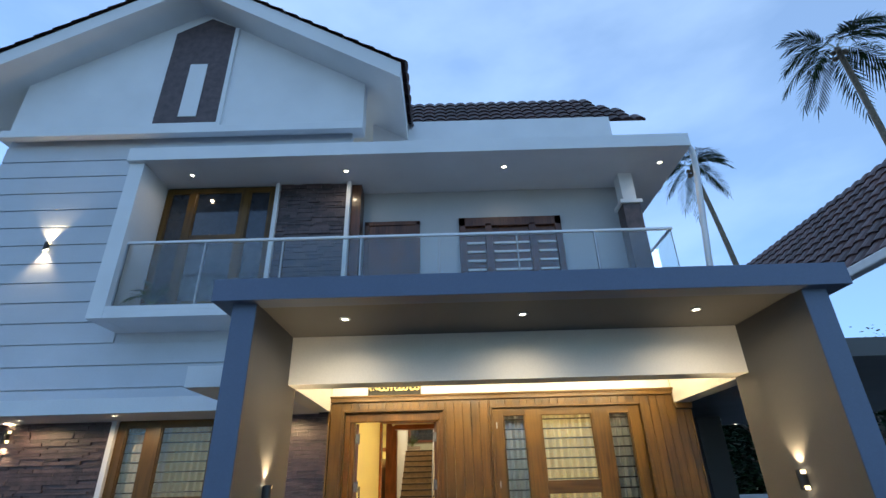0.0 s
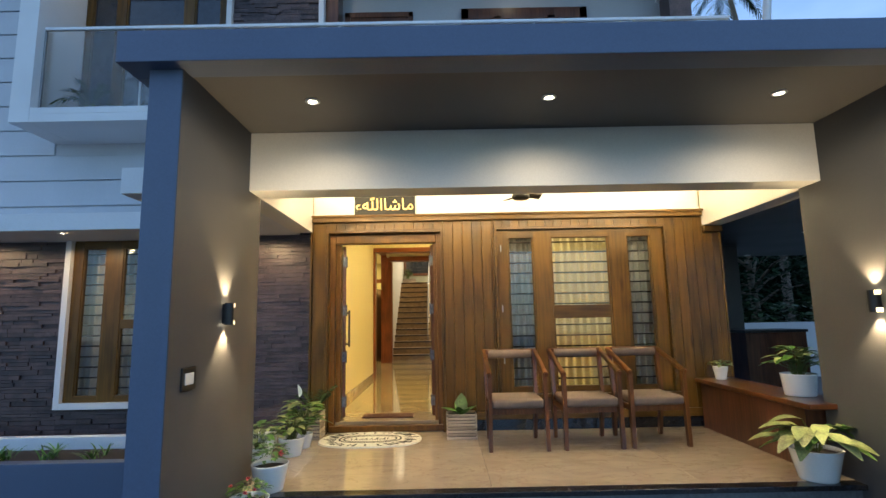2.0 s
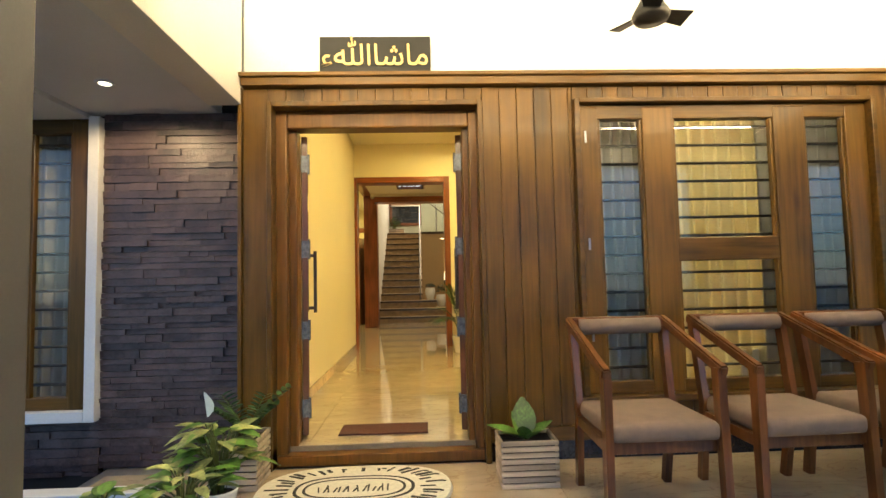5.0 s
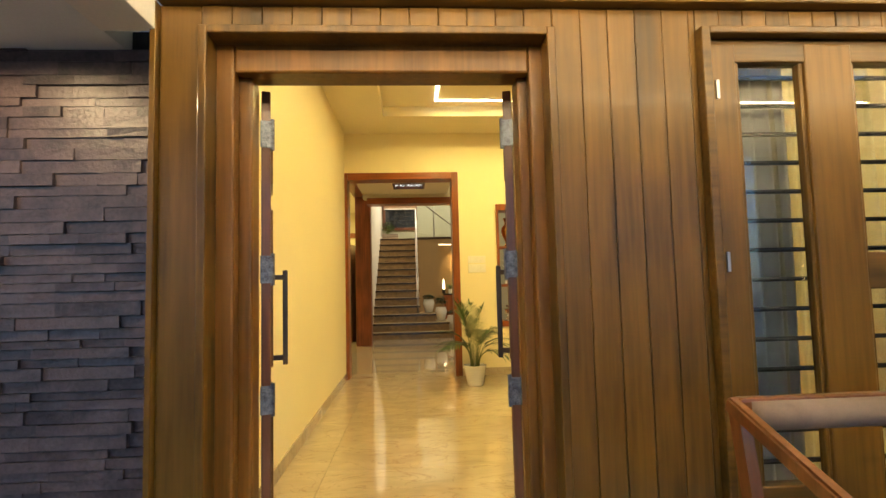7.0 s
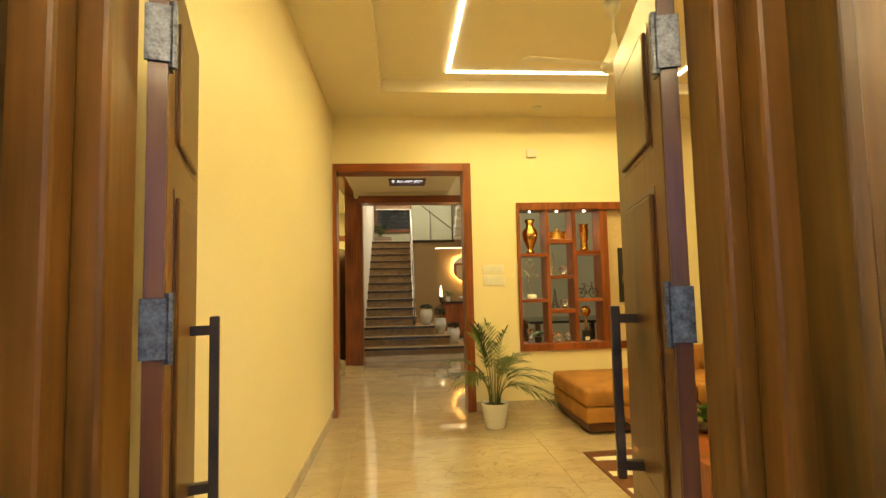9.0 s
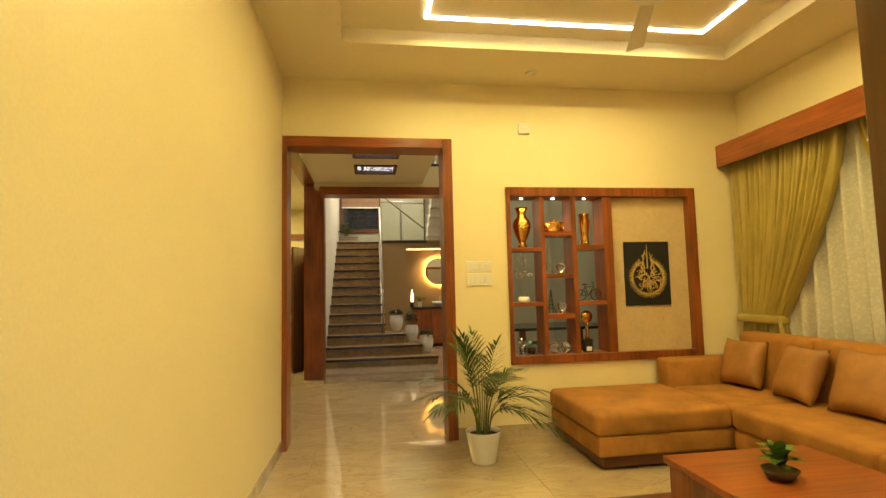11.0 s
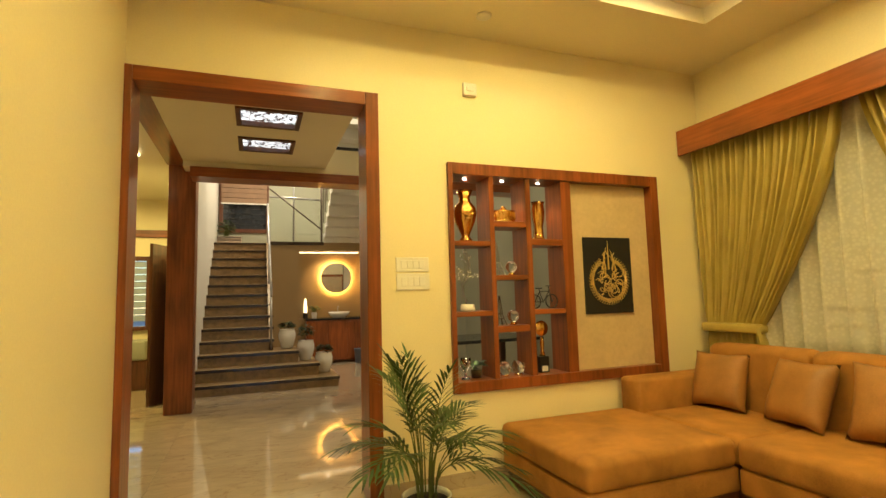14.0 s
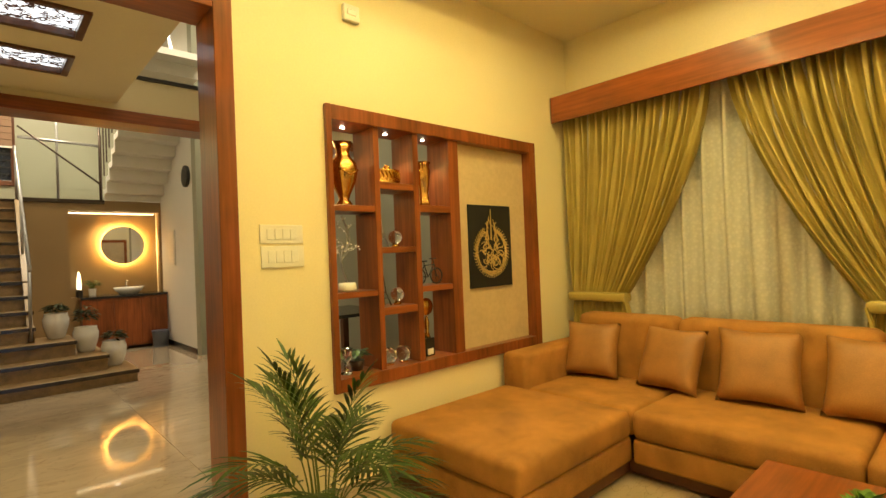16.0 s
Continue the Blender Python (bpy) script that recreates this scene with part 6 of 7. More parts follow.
block("landing_edge", STEP_EDGE, "dark edge of the stair landing", (-0.57, 0.54, 18.98, 19.15, 2.54, 2.61))

flight = thing("upper_flight", (0, 0, 0), "white folded-plate upper stair flight", "stairs")
flight["kind"] = "structure"
for n in range(10):
    z, y = 2.61 + RISE * (n + 1), 19.05 - GOING * n
    prof = [(y, z), (y - GOING - 0.08, z), (y - GOING - 0.08, z - 0.09), (y - 0.08, z - 0.09), (y - 0.08, z - RISE + 0.001), (y, z - RISE + 0.001)]
    bm = bmesh.new()
    va, vb = [bm.verts.new((0.54, p, q)) for p, q in prof], [bm.verts.new((1.395, p, q)) for p, q in prof]
    bm.faces.new(va), bm.faces.new(vb)
    for i in range(6):
        bm.faces.new((va[i], va[(i + 1) % 6], vb[(i + 1) % 6], vb[i]))
    part("folded_step", bm, HALL_WHITE, flight)

srail = thing("stair_railing", (0, 0, 0), "steel and glass railing beside the stairs", "railing")
bm = bmesh.new()
tube(bm, [(-0.60, 16.5, 1.45), (-0.60, 19.1, 3.28), (-0.60, 19.25, 3.45)], 0.022, 8)
part("handrail", bm, STEEL, srail, smooth=True)
for y, z in ((16.62, 0.60), (17.9, 1.6), (19.1, 2.52)):
    part("post", tube(bmesh.new(), [(-0.60, y, z), (-0.60, y, z + 0.9)], 0.018, 8), STEEL, srail, smooth=True)
grail = thing("landing_railing", (0, 0, 0), "steel landing railing with glass panel", "railing")
g = part("pane", boxes((-0.55, 0.52, 19.05, 19.06, 2.64, 3.54)), GLASS, grail, "clear glass panel")
g.visible_shadow = False
part("handrail", tube(bmesh.new(), [(-0.57, 19.05, 3.57), (0.54, 19.05, 3.54)], 0.022, 8), STEEL, grail, smooth=True)
part("post", tube(bmesh.new(), [(-0.08, 19.05, 2.61), (-0.08, 19.05, 4.3)], 0.018, 8), STEEL, grail, smooth=True)
part("brace", tube(bmesh.new(), [(-0.57, 19.03, 3.74), (0.52, 19.03, 2.87)], 0.015, 8), BROWN_METAL, grail, smooth=True)
part("post", tube(bmesh.new(), [(0.50, 19.03, 2.61), (0.50, 19.03, 4.1)], 0.02, 8), BROWN_METAL, grail, smooth=True)
for i in range(9):
    n = i + 0.5
    part("post", tube(bmesh.new(), [(0.50, 19.05 - GOING * n, 2.70 + RISE * n), (0.50, 19.05 - GOING * n, 3.62 + RISE * n)], 0.012, 6), BROWN_METAL, grail)

swindow = thing("window_5", (0, 0, 0), "stairwell window with a half-drawn striped blind", "window")
part("window_frame", boxes((-1.62, -1.54, 20.36, 20.42, 2.96, 4.55), (-0.61, -0.55, 20.36, 20.42, 2.96, 4.55), (-1.54, -0.61, 20.36, 20.42, 2.96, 3.05), bevel=0.004), DARK_WOOD, swindow)
part("pane", boxes((-1.54, -0.61, 20.41, 20.415, 3.05, 4.5)), NIGHT_GLASS, swindow, "dark glass")
for i in range(4):
    part("bar", boxes((-1.54, -0.61, 20.39, 20.40, 3.16 + i * 0.12, 3.175 + i * 0.12)), BLACK_METAL, swindow)
for i in range(8):
    part("blind_slat", boxes((-1.58, -0.59, 20.33 - 0.01 * (i % 2), 20.355, 3.65 + i * 0.115, 3.76 + i * 0.115), bevel=0.008), BLIND, swindow, "brown blind fold")
part("bottom_bar", boxes((-1.58, -0.59, 20.32, 20.36, 3.62, 3.65)), PLASTIC, swindow, "white bottom bar")
v = thing("landing_plant", (-1.45, 20.0, 2.61), "small green plant on the landing", "plant")
part("pot", lathe([(0, 0), (0.08, 0), (0.1, 0.14), (0.09, 0.14), (0, 0.12)], 16), BROWN_METAL, v)
bush(v, 0.13, 60, 0.15, 0.45, 0.12, (GREEN, DARK_LEAF), rng)
v = thing("slatted_stool", (-1.36, 19.6, 2.61), "pale slatted wooden stool on the landing", "stool")
for i in range(4):
    part("slat", boxes((-0.24, 0.24, -0.1, 0.1, 0.03 + i * 0.035, 0.055 + i * 0.035), bevel=0.003), PALE_WOOD, v)
part("leg", boxes((-0.22, -0.18, -0.08, 0.08, 0, 0.03)), PALE_WOOD, v)
part("leg", boxes((0.18, 0.22, -0.08, 0.08, 0, 0.03)), PALE_WOOD, v)

for i, (x, y, z) in enumerate(((0.20, 16.38, 0.215), (-0.06, 16.62, 0.399), (-0.34, 16.85, 0.583))):
    p = thing("stair_pot", (x, y, z + 0.001), "rounded white ceramic pot with dark foliage on stairs", "plant pot", "pots on the stairs")
    part("pot", lathe([(0, 0), (0.085, 0), (0.095, 0.02), (0.135, 0.16), (0.14, 0.24), (0.12, 0.30), (0.125, 0.315), (0.11, 0.315), (0.1, 0.29), (0, 0.28)], 28), CERAMIC, p, smooth=True)
    bush(p, 0.28, 170, 0.105, 0.15 + 0.14 * (i == 1), 0.065, (DARK_LEAF, TREE_LEAF), rng, False)

# wash corner
vanity = thing("wash_vanity", (0.85, 18.86, FLOOR), "red-brown wash vanity with a dark granite top", "cabinet")
part("body", boxes((-0.70, 0.54, -0.16, 0.13, 0.05, 0.88), bevel=0.004), RED_WOOD, vanity)
for x in (-0.47, -0.07, 0.33):
    part("door", boxes((x - 0.19, x + 0.19, -0.178, -0.162, 0.08, 0.85), bevel=0.004), RED_WOOD, vanity)
part("top", boxes((-0.72, 0.545, -0.19, 0.5, 0.88, 0.92), bevel=0.004), GRANITE, vanity, "dark granite top")
block("wash_niche", OLIVE, "olive brown back of the wash niche", (-0.05, 1.45, 19.4, 19.5, 0.9, 2.5))
basin = thing("wash_basin", (0.86, 19.0, FLOOR + 0.921), "white oval counter-top wash basin", "basin")
bm = lathe([(0, 0), (0.13, 0), (0.20, 0.06), (0.235, 0.12), (0.22, 0.12), (0.17, 0.05), (0, 0.03)], 28)
bmesh.ops.scale(bm, vec=(1, 0.65, 1), verts=bm.verts)
part("bowl", bm, CERAMIC, basin, smooth=True)
bm = bmesh.new()
tube(bm, [(0, 0.19, 0), (0, 0.19, 0.2), (0, 0.16, 0.23), (0, 0.06, 0.22)], 0.012, 8)
part("tap", bm, STEEL, basin, "steel tap", smooth=True)
mir = thing("round_mirror", (0.855, 19.34, 1.85), "round mirror with a glowing warm light ring", "mirror")


def disc(r0, r1, y0, y1, n=48):
    b = lathe([(r0, y0), (r1, y0), (r1, y1), (r0, y1), (r0, y0)] if r0 else [(0, y0), (r1, y0), (r1, y1), (0, y1)], n)
    bmesh.ops.rotate(b, verts=b.verts, cent=(0, 0, 0), matrix=Matrix.Rotation(math.pi / 2, 3, "X"))
    return b


part("glass", disc(0, 0.335, 0.0, 0.012), MIRROR, mir, "mirror glass")
part("light_ring", disc(0.27, 0.315, -0.04, -0.012), RING_GLOW, mir, "glowing warm ring")
downlight((0.62, 19.1, 2.42), 0, WARM, "wash downlights")
led2 = thing("niche_light_line", (0.69, 19.2, 2.42), "warm light strip along the wash niche top", "strip light")
part("strip", boxes((-0.64, 0.64, 0.0, 0.02, -0.03, -0.01)), COVE_LED, led2)
v = thing("shelf_lamp", (0.17, 19.15, 0.986), "small glowing ornament lamp beside the basin", "lamp")
part("base", lathe([(0, 0), (0.05, 0), (0.05, 0.1), (0.02, 0.12), (0, 0.12)], 14), BLACK_METAL, v)
part("shade", lathe([(0, 0.12), (0.035, 0.12), (0.03, 0.3), (0.008, 0.42), (0, 0.42)], 14), COVE_LED, v, "glowing shade", smooth=True)
v = thing("basin_plant", (0.36, 19.2, 0.986), "small green plant beside the basin", "plant")
part("pot", lathe([(0, 0), (0.05, 0), (0.06, 0.12), (0, 0.12)], 14), CERAMIC, v)
bush(v, 0.11, 40, 0.08, 0.16, 0.08, (GREEN,), rng)
v = thing("waste_bin", (1.22, 18.5, FLOOR), "dark blue-grey round waste bin", "bin")
part("body", lathe([(0, 0), (0.11, 0), (0.135, 0.27), (0.14, 0.28), (0.13, 0.28), (0, 0.24)], 24), SLATE, v, smooth=True)
v = thing("wall_clock", (1.40, 17.35, 2.85), "dark round wall clock on the corridor wall", "clock")
bm = lathe([(0, 0), (0.17, 0), (0.17, 0.04), (0.15, 0.045), (0, 0.03)], 28)
bmesh.ops.rotate(bm, verts=bm.verts, cent=(0, 0, 0), matrix=Matrix.Rotation(-math.pi / 2, 3, "Y"))
part("case", bm, BLACK_METAL, v, smooth=True)
v = thing("wall_picture", (1.40, 18.3, 1.75), "pale framed picture on the corridor wall", "picture")
part("frame", boxes((-0.02, 0, -0.2, 0.2, -0.3, 0.3), bevel=0.004), HALL_WHITE, v)
part("sheet", boxes((-0.024, -0.02, -0.17, 0.17, -0.27, 0.27)), PLASTIC, v)
block("corridor_trim", GRANITE, "dark skirting of the corridor", (1.385, 1.40, 17.1, 19.0, FLOOR, 0.15))
gl = thing("zigzag_light", (1.38, 18.4, 5.2), "warm white zigzag light strip on the upper stair wall", "strip light")
run = [(19.0, 4.7), (18.75, 4.9), (18.2, 5.0), (17.95, 5.12), (18.12, 5.44), (18.45, 5.74)]
bm = bmesh.new()
for (ya, za), (yb, zb) in zip(run, run[1:]):
    for k in range(3):
        p, q, s0, s1 = [a + (b - a) * f / 3 for a, b, f in ((ya, yb, k), (ya, yb, k + 1), (za, zb, k), (za, zb, k + 1))]
        lo, hi = sorted((p, q))
        box(bm, 0.0, 0.02, lo - 18.4 - 0.02, hi - 18.4 + 0.02, s0 - 5.212, s0 - 5.188)
        box(bm, 0.0, 0.02, q - 18.412, q - 18.388, s0 - 5.18, s1 - 5.18)
part("strip", bm, glow("cool_light_strip", (1, 0.93, 0.78), 4.0), gl)

# dining side seen past the pillar
dwin = thing("window_6", (0, 0, 0), "dining window with a blue-grey blind", "window")
part("window_frame", boxes((-3.6, -3.53, 17.44, 17.54, 0.95, 2.16), (-2.52, -2.45, 17.44, 17.54, 0.95, 2.16), (-3.53, -2.52, 17.44, 17.54, 2.09, 2.16), (-3.53, -2.52, 17.44, 17.54, 0.95, 1.02), bevel=0.005), DARK_WOOD, dwin)
for i in range(9):
    part("blind_slat", boxes((-3.53, -2.52, 17.48 + 0.006 * (i % 2), 17.50 + 0.006 * (i % 2), 1.10 + i * 0.11, 1.20 + i * 0.11), bevel=0.004), BLUE_BLIND, dwin)
block("dining_rail", RED_WOOD_X, "red-brown wall rail in the dining room", (-6, -1.86, 17.44, 17.5, 2.48, 2.6))
v = thing("wardrobe_door", (-2.35, 15.9, FLOOR), "tall dark brown door standing open", "door")
v.matrix_basis = pose(-2.0, 15.84, FLOOR, 0, 0, 71)
part("leaf", boxes((-0.385, 0.385, -0.02, 0.02, 0, 2.1), bevel=0.004), DARK_WOOD, v)
v = thing("dining_sideboard", (-3.3, 17.2, FLOOR), "low grey-green padded sideboard under the window", "sideboard")
part("body", boxes((-0.9, 0.9, -0.22, 0.24, 0.0, 0.45), bevel=0.01), DARK_WOOD, v)
part("cushion", boxes((-0.88, 0.88, -0.24, 0.2, 0.45, 0.75), bevel=0.03, seg=3), PALE_GREEN, v, smooth=True)
led3 = thing("dining_light_line", (-2.15, 13.6, 3.11), "glowing light line in the dining ceiling", "ceiling light")
part("profile", boxes((-0.02, 0.02, -1.0, 1.0, -0.008, 0.0), (-1.5, 0.02, 0.98, 1.02, -0.008, 0.0)), LED, led3)
dt = thing("dining_table", (1.9, 14.2, FLOOR), "dark dining table in the hall behind the shelf", "table")
part("top", boxes((-0.75, 0.75, -0.5, 0.5, 0.71, 0.75), bevel=0.006), GRANITE, dt)
for sx in (-0.6, 0.6):
    for sy in (-0.4, 0.4):
        part("leg", boxes((sx - 0.04, sx + 0.04, sy - 0.04, sy + 0.04, 0, 0.71), bevel=0.004), DARK_WOOD, dt)

# ---- side yard and distance ----
gwall = block("garden_wall", OUT_WHITE, "white boundary wall of the garden", (3.4, 30, 13.0, 13.2, -0.3, 1.0))
box_unit = thing("outdoor_cabinet", (4.88, 8.6, -0.3), "dark brown outdoor cabinet beside the porch", "cabinet")
part("body", boxes((-0.46, 0.46, -0.3, 0.3, 0, 1.24), bevel=0.01), DARK_WOOD, box_unit)
part("lid", boxes((-0.48, 0.48, -0.32, 0.32, 1.24, 1.28), bevel=0.01), BLACK_METAL, box_unit)


def tree(at, h, spread, rng, label):
    t = thing("tree", at, label, "tree", "garden trees")
    bm = bmesh.new()
    tube(bm, [(0, 0, 0), (0.1, 0.05, h * 0.3), (0.0, 0.1, h * 0.6), (0.1, 0, h * 0.9)], 0.16, 8, 0.04)
    ends = []
    for i in range(9):
        a = i * 2.4
        s = Vector((0.05, 0.05, h * (0.35 + 0.06 * i)))
        e = s + Vector((math.cos(a) * spread * rng.uniform(0.5, 0.9), math.sin(a) * spread * rng.uniform(0.5, 0.9), h * rng.uniform(0.05, 0.2)))
        tube(bm, [s, (s + e) / 2 + Vector((0, 0, 0.2)), e], 0.06, 6, 0.02)
        ends += [e, (s + e) / 2]
    part("trunk", bm, BARK, t, smooth=True)
    verts, faces = [], []
    for e in ends:
        for i in range(150):
            o = Vector((rng.gauss(0, 1), rng.gauss(0, 1), rng.gauss(0, 0.7))) * spread * 0.22
            c, a, L = e + o, rng.uniform(0, 6.28), rng.uniform(0.08, 0.2)
            d, s = Vector((math.cos(a), math.sin(a), rng.uniform(-0.7, 0.3))) * L, Vector((-math.sin(a), math.cos(a), rng.uniform(-0.3, 0.3))) * L * 0.4
            k = len(verts)
            verts += [tuple(c), tuple(c + d * 0.5 + s), tuple(c + d), tuple(c + d * 0.5 - s)]
            faces.append((k, k + 1, k + 2, k + 3))
    me = bpy.data.meshes.new("crown")
    me.from_pydata(verts, [], faces)
    me.materials.append(TREE_LEAF)
    ob = new("crown", me)
    ob.parent = t


tr = random.Random(3)
for x, y, h, s in ((7.5, 15.5, 4.2, 1.8), (10.0, 17.0, 5.0, 2.2), (12.5, 15.2, 4.0, 1.9), (15, 18, 6.0, 2.6), (18, 16, 4.6, 2.2), (9, 21, 6.5, 2.6), (13, 22, 6.5, 2.8), (20, 22, 7, 3.0), (6.0, 18.5, 4.5, 2.0)):
    tree((x, y, -0.3), h, s, tr, "dark leafy garden tree behind the white wall")


def leaf_mass(name, x0, x1, y0, y1, z0, z1, count, lo, hi, rng, mat_, label):
    """Dense foliage that nobody could count, with an uneven top."""
    verts, faces = [], []
    for i in range(count):
        x, y = rng.uniform(x0, x1), rng.uniform(y0, y1)
        top = z1 * (0.72 + 0.28 * noise.noise(Vector((x * 0.45, y * 0.3, 1.0))) + 0.12 * noise.noise(Vector((x * 1.7, y, 5.0))))
        c = Vector((x, y, z0 + (top - z0) * rng.random() ** 0.8))
        a, L = rng.uniform(0, 6.28), rng.uniform(lo, hi)
        d = Vector((math.cos(a), math.sin(a), rng.uniform(-0.8, 0.4))) * L
        s = Vector((-math.sin(a), math.cos(a), rng.uniform(-0.5, 0.5))) * L * 0.4
        k = len(verts)
        verts += [tuple(c), tuple(c + d * 0.5 + s), tuple(c + d), tuple(c + d * 0.5 - s)]
        faces.append((k, k + 1, k + 2, k + 3))
    me = bpy.data.meshes.new(name)
    me.from_pydata(verts, [], faces)
    me.materials.append(mat_)
    return tagged(new(name, me), label, kind="stuff")


leaf_mass("hedge", 3.5, 26, 14.2, 15.4, -0.3, 2.1, 9000, 0.10, 0.22, tr, DARK_LEAF, "dark green hedge behind the garden wall")
leaf_mass("far_woods", 2, 60, 30, 38, -0.3, 9.0, 40000, 0.5, 1.1, tr, TREE_LEAF, "dark far woods behind the garden")


def coconut_palm(at, top, spread, seed, label):
    t = thing("coconut_palm", at, label, "palm tree", "coconut palms")
    r = random.Random(seed)
    tv = Vector(top) - Vector(at)
    bm = bmesh.new()
    tube(bm, [tv * s + Vector((math.sin(s * 3) * 0.5 - s * math.sin(3) * 0.5, 0, 0)) for s in [i / 14 for i in range(15)]], 0.22, 10, 0.12)
    part("trunk", bm, BARK, t, smooth=True)
    bm, sb = bmesh.new(), bmesh.new()
    for i in range(22):
        a = i * 2.4 + r.uniform(-0.2, 0.2)
        k = r.uniform(0, 1)
        frond(bm, sb, tv, a, spread * (0.65 + 0.35 * k), spread * (0.75 - 0.7 * k), spread * (0.35 + 0.7 * k), 26, spread * 0.26, r, spread * 0.022)
    part("fronds", bm, TREE_LEAF, t, "dark drooping fronds")
    part("ribs", sb, STEM, t)
    nb = bmesh.new()
    for i in range(7):
        bmesh.ops.create_icosphere(nb, subdivisions=2, radius=0.13, matrix=Matrix.Translation(tv + Vector((math.cos(i) * 0.25, math.sin(i) * 0.25, -0.3 - 0.1 * (i % 3)))))
    part("coconuts", nb, BARK, t, smooth=True)


coconut_palm((21.0, 19.5, -0.3), (19.5, 17.6, 20.3), 2.9, 2, "tall coconut palm against the evening sky")
coconut_palm((16.6, 25.0, -0.3), (15.2, 25.0, 18.6), 2.3, 7, "tall leaning coconut palm behind the house")

# ---- pieces of walls and floors ----
def unit_piece(name, mat_, bevel=0.06):
    bm = bmesh.new()
    box(bm, -0.5, 0.5, -0.5, 0.5, -0.5, 0.5)
    rr = random.Random(1)
    for v in bm.verts:
        v.co += Vector((rr.uniform(-0.02, 0.02), rr.uniform(-0.06, 0.06), rr.uniform(-0.04, 0.04)))
    return mesh_of(name, bm, mat_)


def courses(x0, x1, z0, z1, rr, lo=0.028, hi=0.062):
    z = z0
    while z < z1 - 0.01:
        h = min(rr.uniform(lo, hi), z1 - z)
        x = x0 - rr.uniform(0, 0.15)
        while x < x1 - 0.01:
            w = rr.uniform(0.10, 0.42)
            a, b = max(x, x0), min(x + w, x1)
            if b - a > 0.02:
                yield a, b, z, z + h
            x += w
        z += h


rr = random.Random(17)
stone_face = thing("stone_cladding", (0, 0, 0), "dark purple-brown ledge stone cladding in thin courses", "stone cladding")
stone_face["kind"] = "structure"
piece = unit_piece("stone", STONE)
for a, b, c, d in courses(-2.65, -1.695, -0.05, 2.30, rr, 0.03, 0.06):
    o = new("stone", piece)
    o.parent = stone_face
    t = rr.uniform(0.035, 0.056)
    o.matrix_basis = Matrix.LocRotScale(((a + b) / 2, 6.84 - t / 2, (c + d) / 2), None, (b - a - 0.003, t, d - c - 0.003))


def joined_stones(name, areas, y, label, mat_=STONE_JOINED):
    verts, faces = [], []
    for x0, x1, z0, z1 in areas:
        for a, b, c, d in courses(x0, x1, z0, z1, rr):
            t = rr.uniform(0.015, 0.05)
            k = len(verts)
            for yy in (y, y - t):
                verts += [(a + 0.002, yy, c + 0.002), (b - 0.002, yy, c + 0.002), (b - 0.002, yy, d - 0.002), (a + 0.002, yy, d - 0.002)]
            faces += [(k + 4, k + 5, k + 6, k + 7), (k, k + 1, k + 5, k + 4), (k + 1, k + 2, k + 6, k + 5), (k + 2, k + 3, k + 7, k + 6), (k + 3, k, k + 4, k + 7)]
    me = bpy.data.meshes.new(name)
    me.from_pydata(verts, [], faces)
    me.materials.append(mat_)
    return tagged(new(name, me), label, kind="stuff")


joined_stones("stone_courses", ((-8.6, -4.72, -0.1, 2.27), (-4.72, -2.65, -0.1, 0.26)), 6.84, "dark ledge stone courses beside the window")
joined_stones("stone_courses", ((-2.93, -1.74, 3.72, 6.29),), 7.1, "dark ledge stone courses on the balcony")
gp = thing("gable_panel", (0, 0, 0), "dark stone gable panel with white surround and slot", "wall panel")
gp["kind"] = "structure"
bm = bmesh.new()
pts = [(-5.45, 7.58), (-4.24, 7.58), (-4.24, 10.08), (-4.78, 10.36), (-5.45, 9.95)]
f, b = [bm.verts.new((x, 6.87, z)) for x, z in pts], [bm.verts.new((x, 6.9, z)) for x, z in pts]
bm.faces.new(f[::-1])
for i in range(5):
    bm.faces.new((f[i], f[(i + 1) % 5], b[(i + 1) % 5], b[i]))
part("panel", bm, STONE_JOINED, gp)
part("slot", boxes((-4.99, -4.65, 6.85, 6.87, 7.74, 9.06), bevel=0.004), OUT_WHITE, gp, "white raised slot")
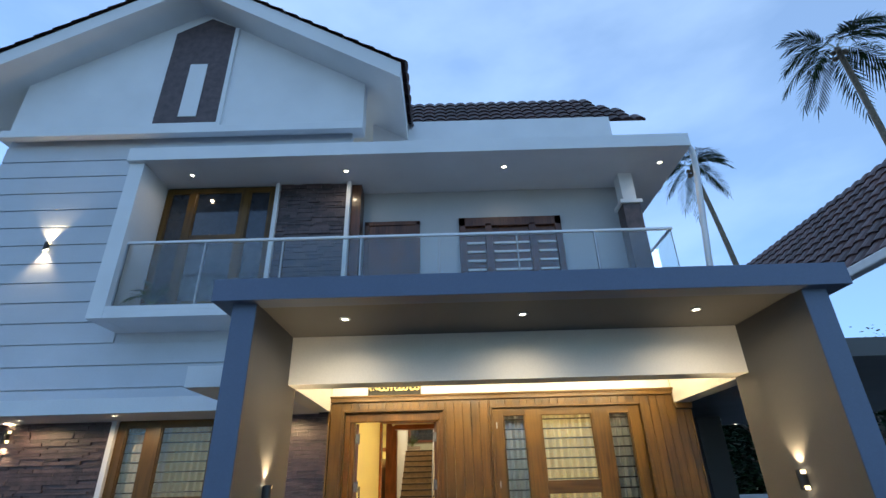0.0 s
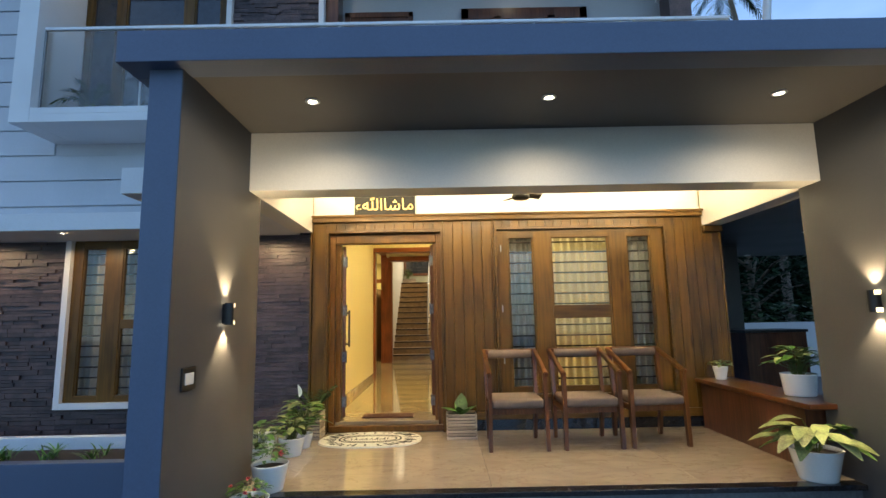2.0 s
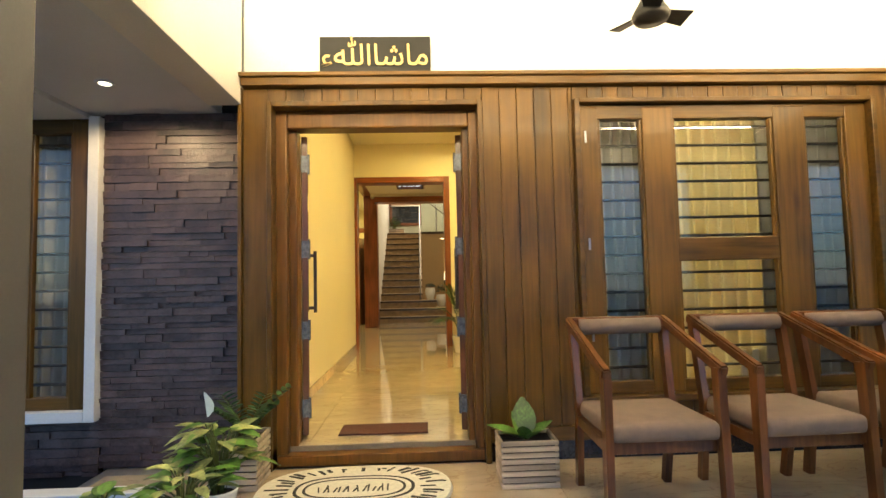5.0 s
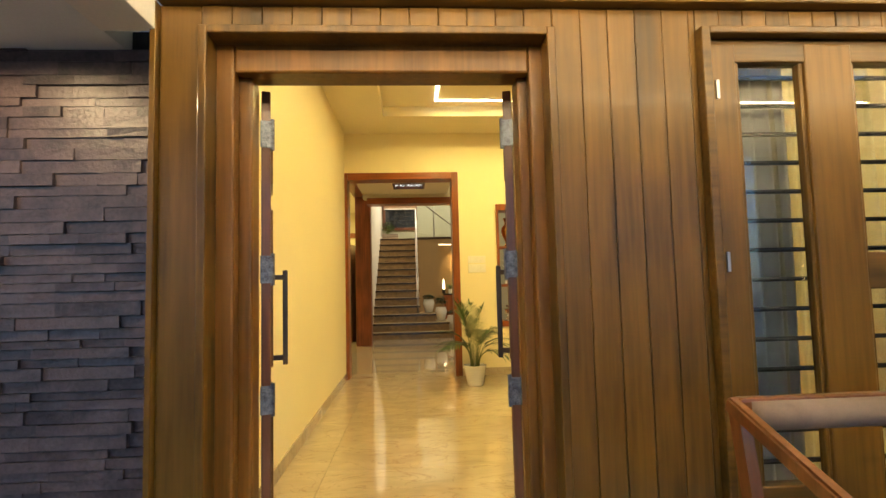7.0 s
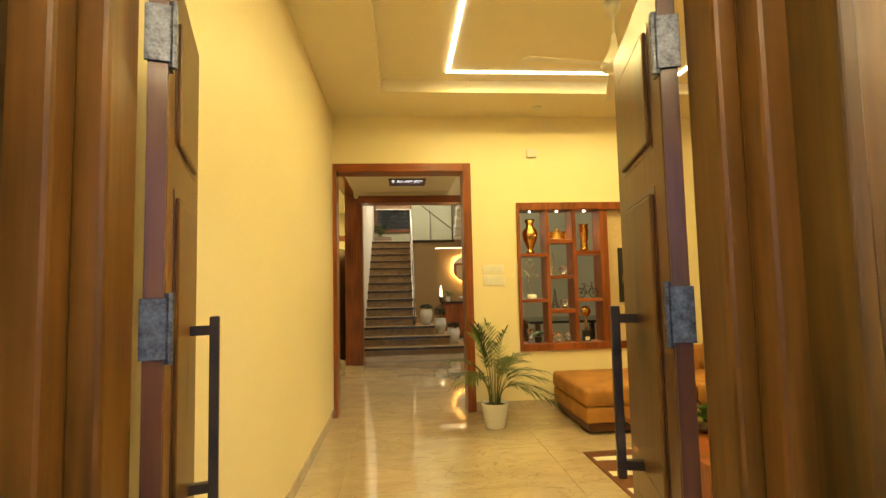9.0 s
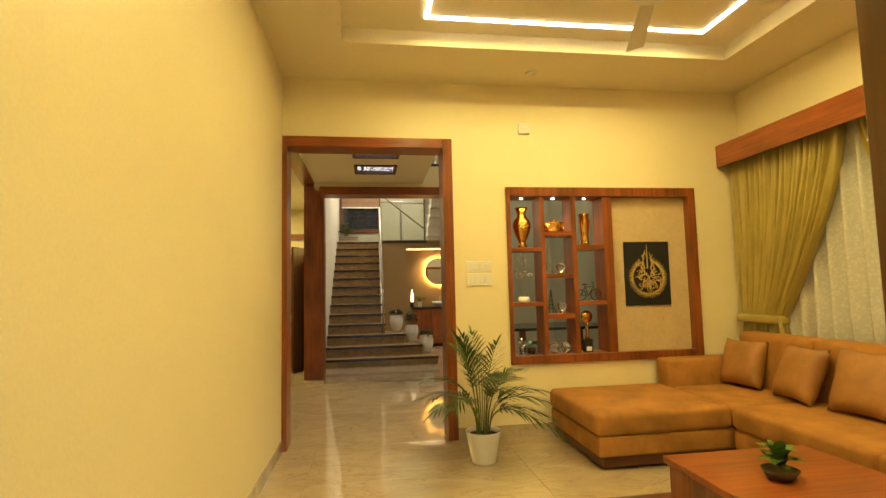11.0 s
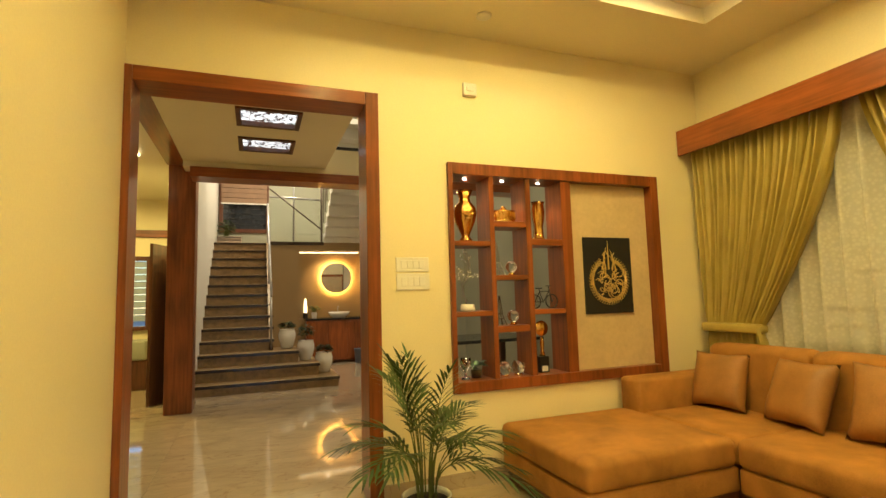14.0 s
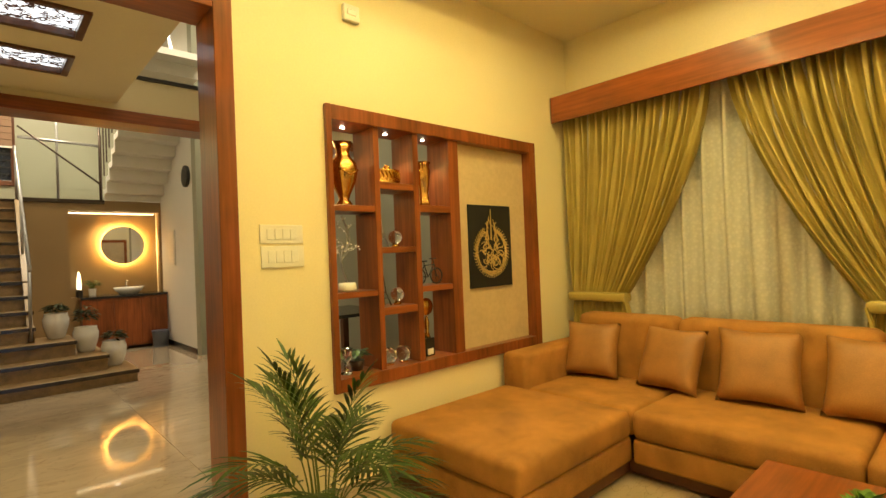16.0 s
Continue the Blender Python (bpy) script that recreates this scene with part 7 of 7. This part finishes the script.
part("surround", boxes((-5.53, -4.16, 6.84, 6.9, 7.50, 7.58), (-4.24, -4.16, 6.84, 6.9, 7.58, 10.05), bevel=0.004), OUT_WHITE, gp, "white surround strips")

planks = [(-1.665, -1.505, 0.17, 2.40)]
x = -0.10
while x < 0.50:
    planks.append((x, min(x + 0.116, 0.508), 0.17, 2.405))
    x += 0.116
x = 2.579
while x < 3.20:
    planks.append((x, min(x + 0.113, 3.222), 0.17, 2.405 if x < 2.99 else 2.21))
    x += 0.113
x = -1.505
while x < -0.11:
    planks.append((x, min(x + 0.117, -0.10), 2.305, 2.405))
    x += 0.117
x = 0.508
while x < 2.57:
    planks.append((x, min(x + 0.104, 2.579), 2.312, 2.405))
    planks.append((x, min(x + 0.104, 2.579), 0.17, 0.32))
    x += 0.104
for a, b, c, d in planks:
    if b - a < 0.02:
        continue
    part("plank", boxes((a + 0.0008, b - 0.0008, 6.63 + rr.uniform(0, 0.004), 6.70, c, d), bevel=0.003, seg=1), TEAK, cladding)


def tile_floor(parent, x0, x1, y0, y1, z, w, d, mat_, ox, oy):
    n = 0
    i = math.floor((x0 - ox) / w)
    while ox + i * w < x1:
        j = math.floor((y0 - oy) / d)
        while oy + j * d < y1:
            a, b, c, e = max(x0, ox + i * w), min(x1, ox + (i + 1) * w), max(y0, oy + j * d), min(y1, oy + (j + 1) * d)
            if b - a > 0.01 and e - c > 0.01:
                part("tile", boxes((a + 0.001, b - 0.001, c + 0.001, e - 0.001, z - 0.02, z), bevel=0.001, seg=1), mat_, parent)
            j += 1
        i += 1


pf = thing("porch_floor", (0, 0, 0), "polished beige marble-look porch floor tiles", "floor")
pf["kind"] = "structure"
tile_floor(pf, -2.5, 3.3, 4.68, 6.63, PORCH + 0.001, 1.6, 1.2, TILE, 0.23, 4.68)
lf = thing("living_floor", (0, 0, 0), "polished beige marble-look floor tiles indoors", "floor")
lf["kind"] = "structure"
tile_floor(lf, -1.58, 2.86, 6.765, 11.3, FLOOR, 1.6, 1.2, TILE, 0.31, 6.88)
tile_floor(lf, -6.0, 2.92, 11.3, 19.4, FLOOR, 1.6, 1.2, TILE, 0.04, 11.3)
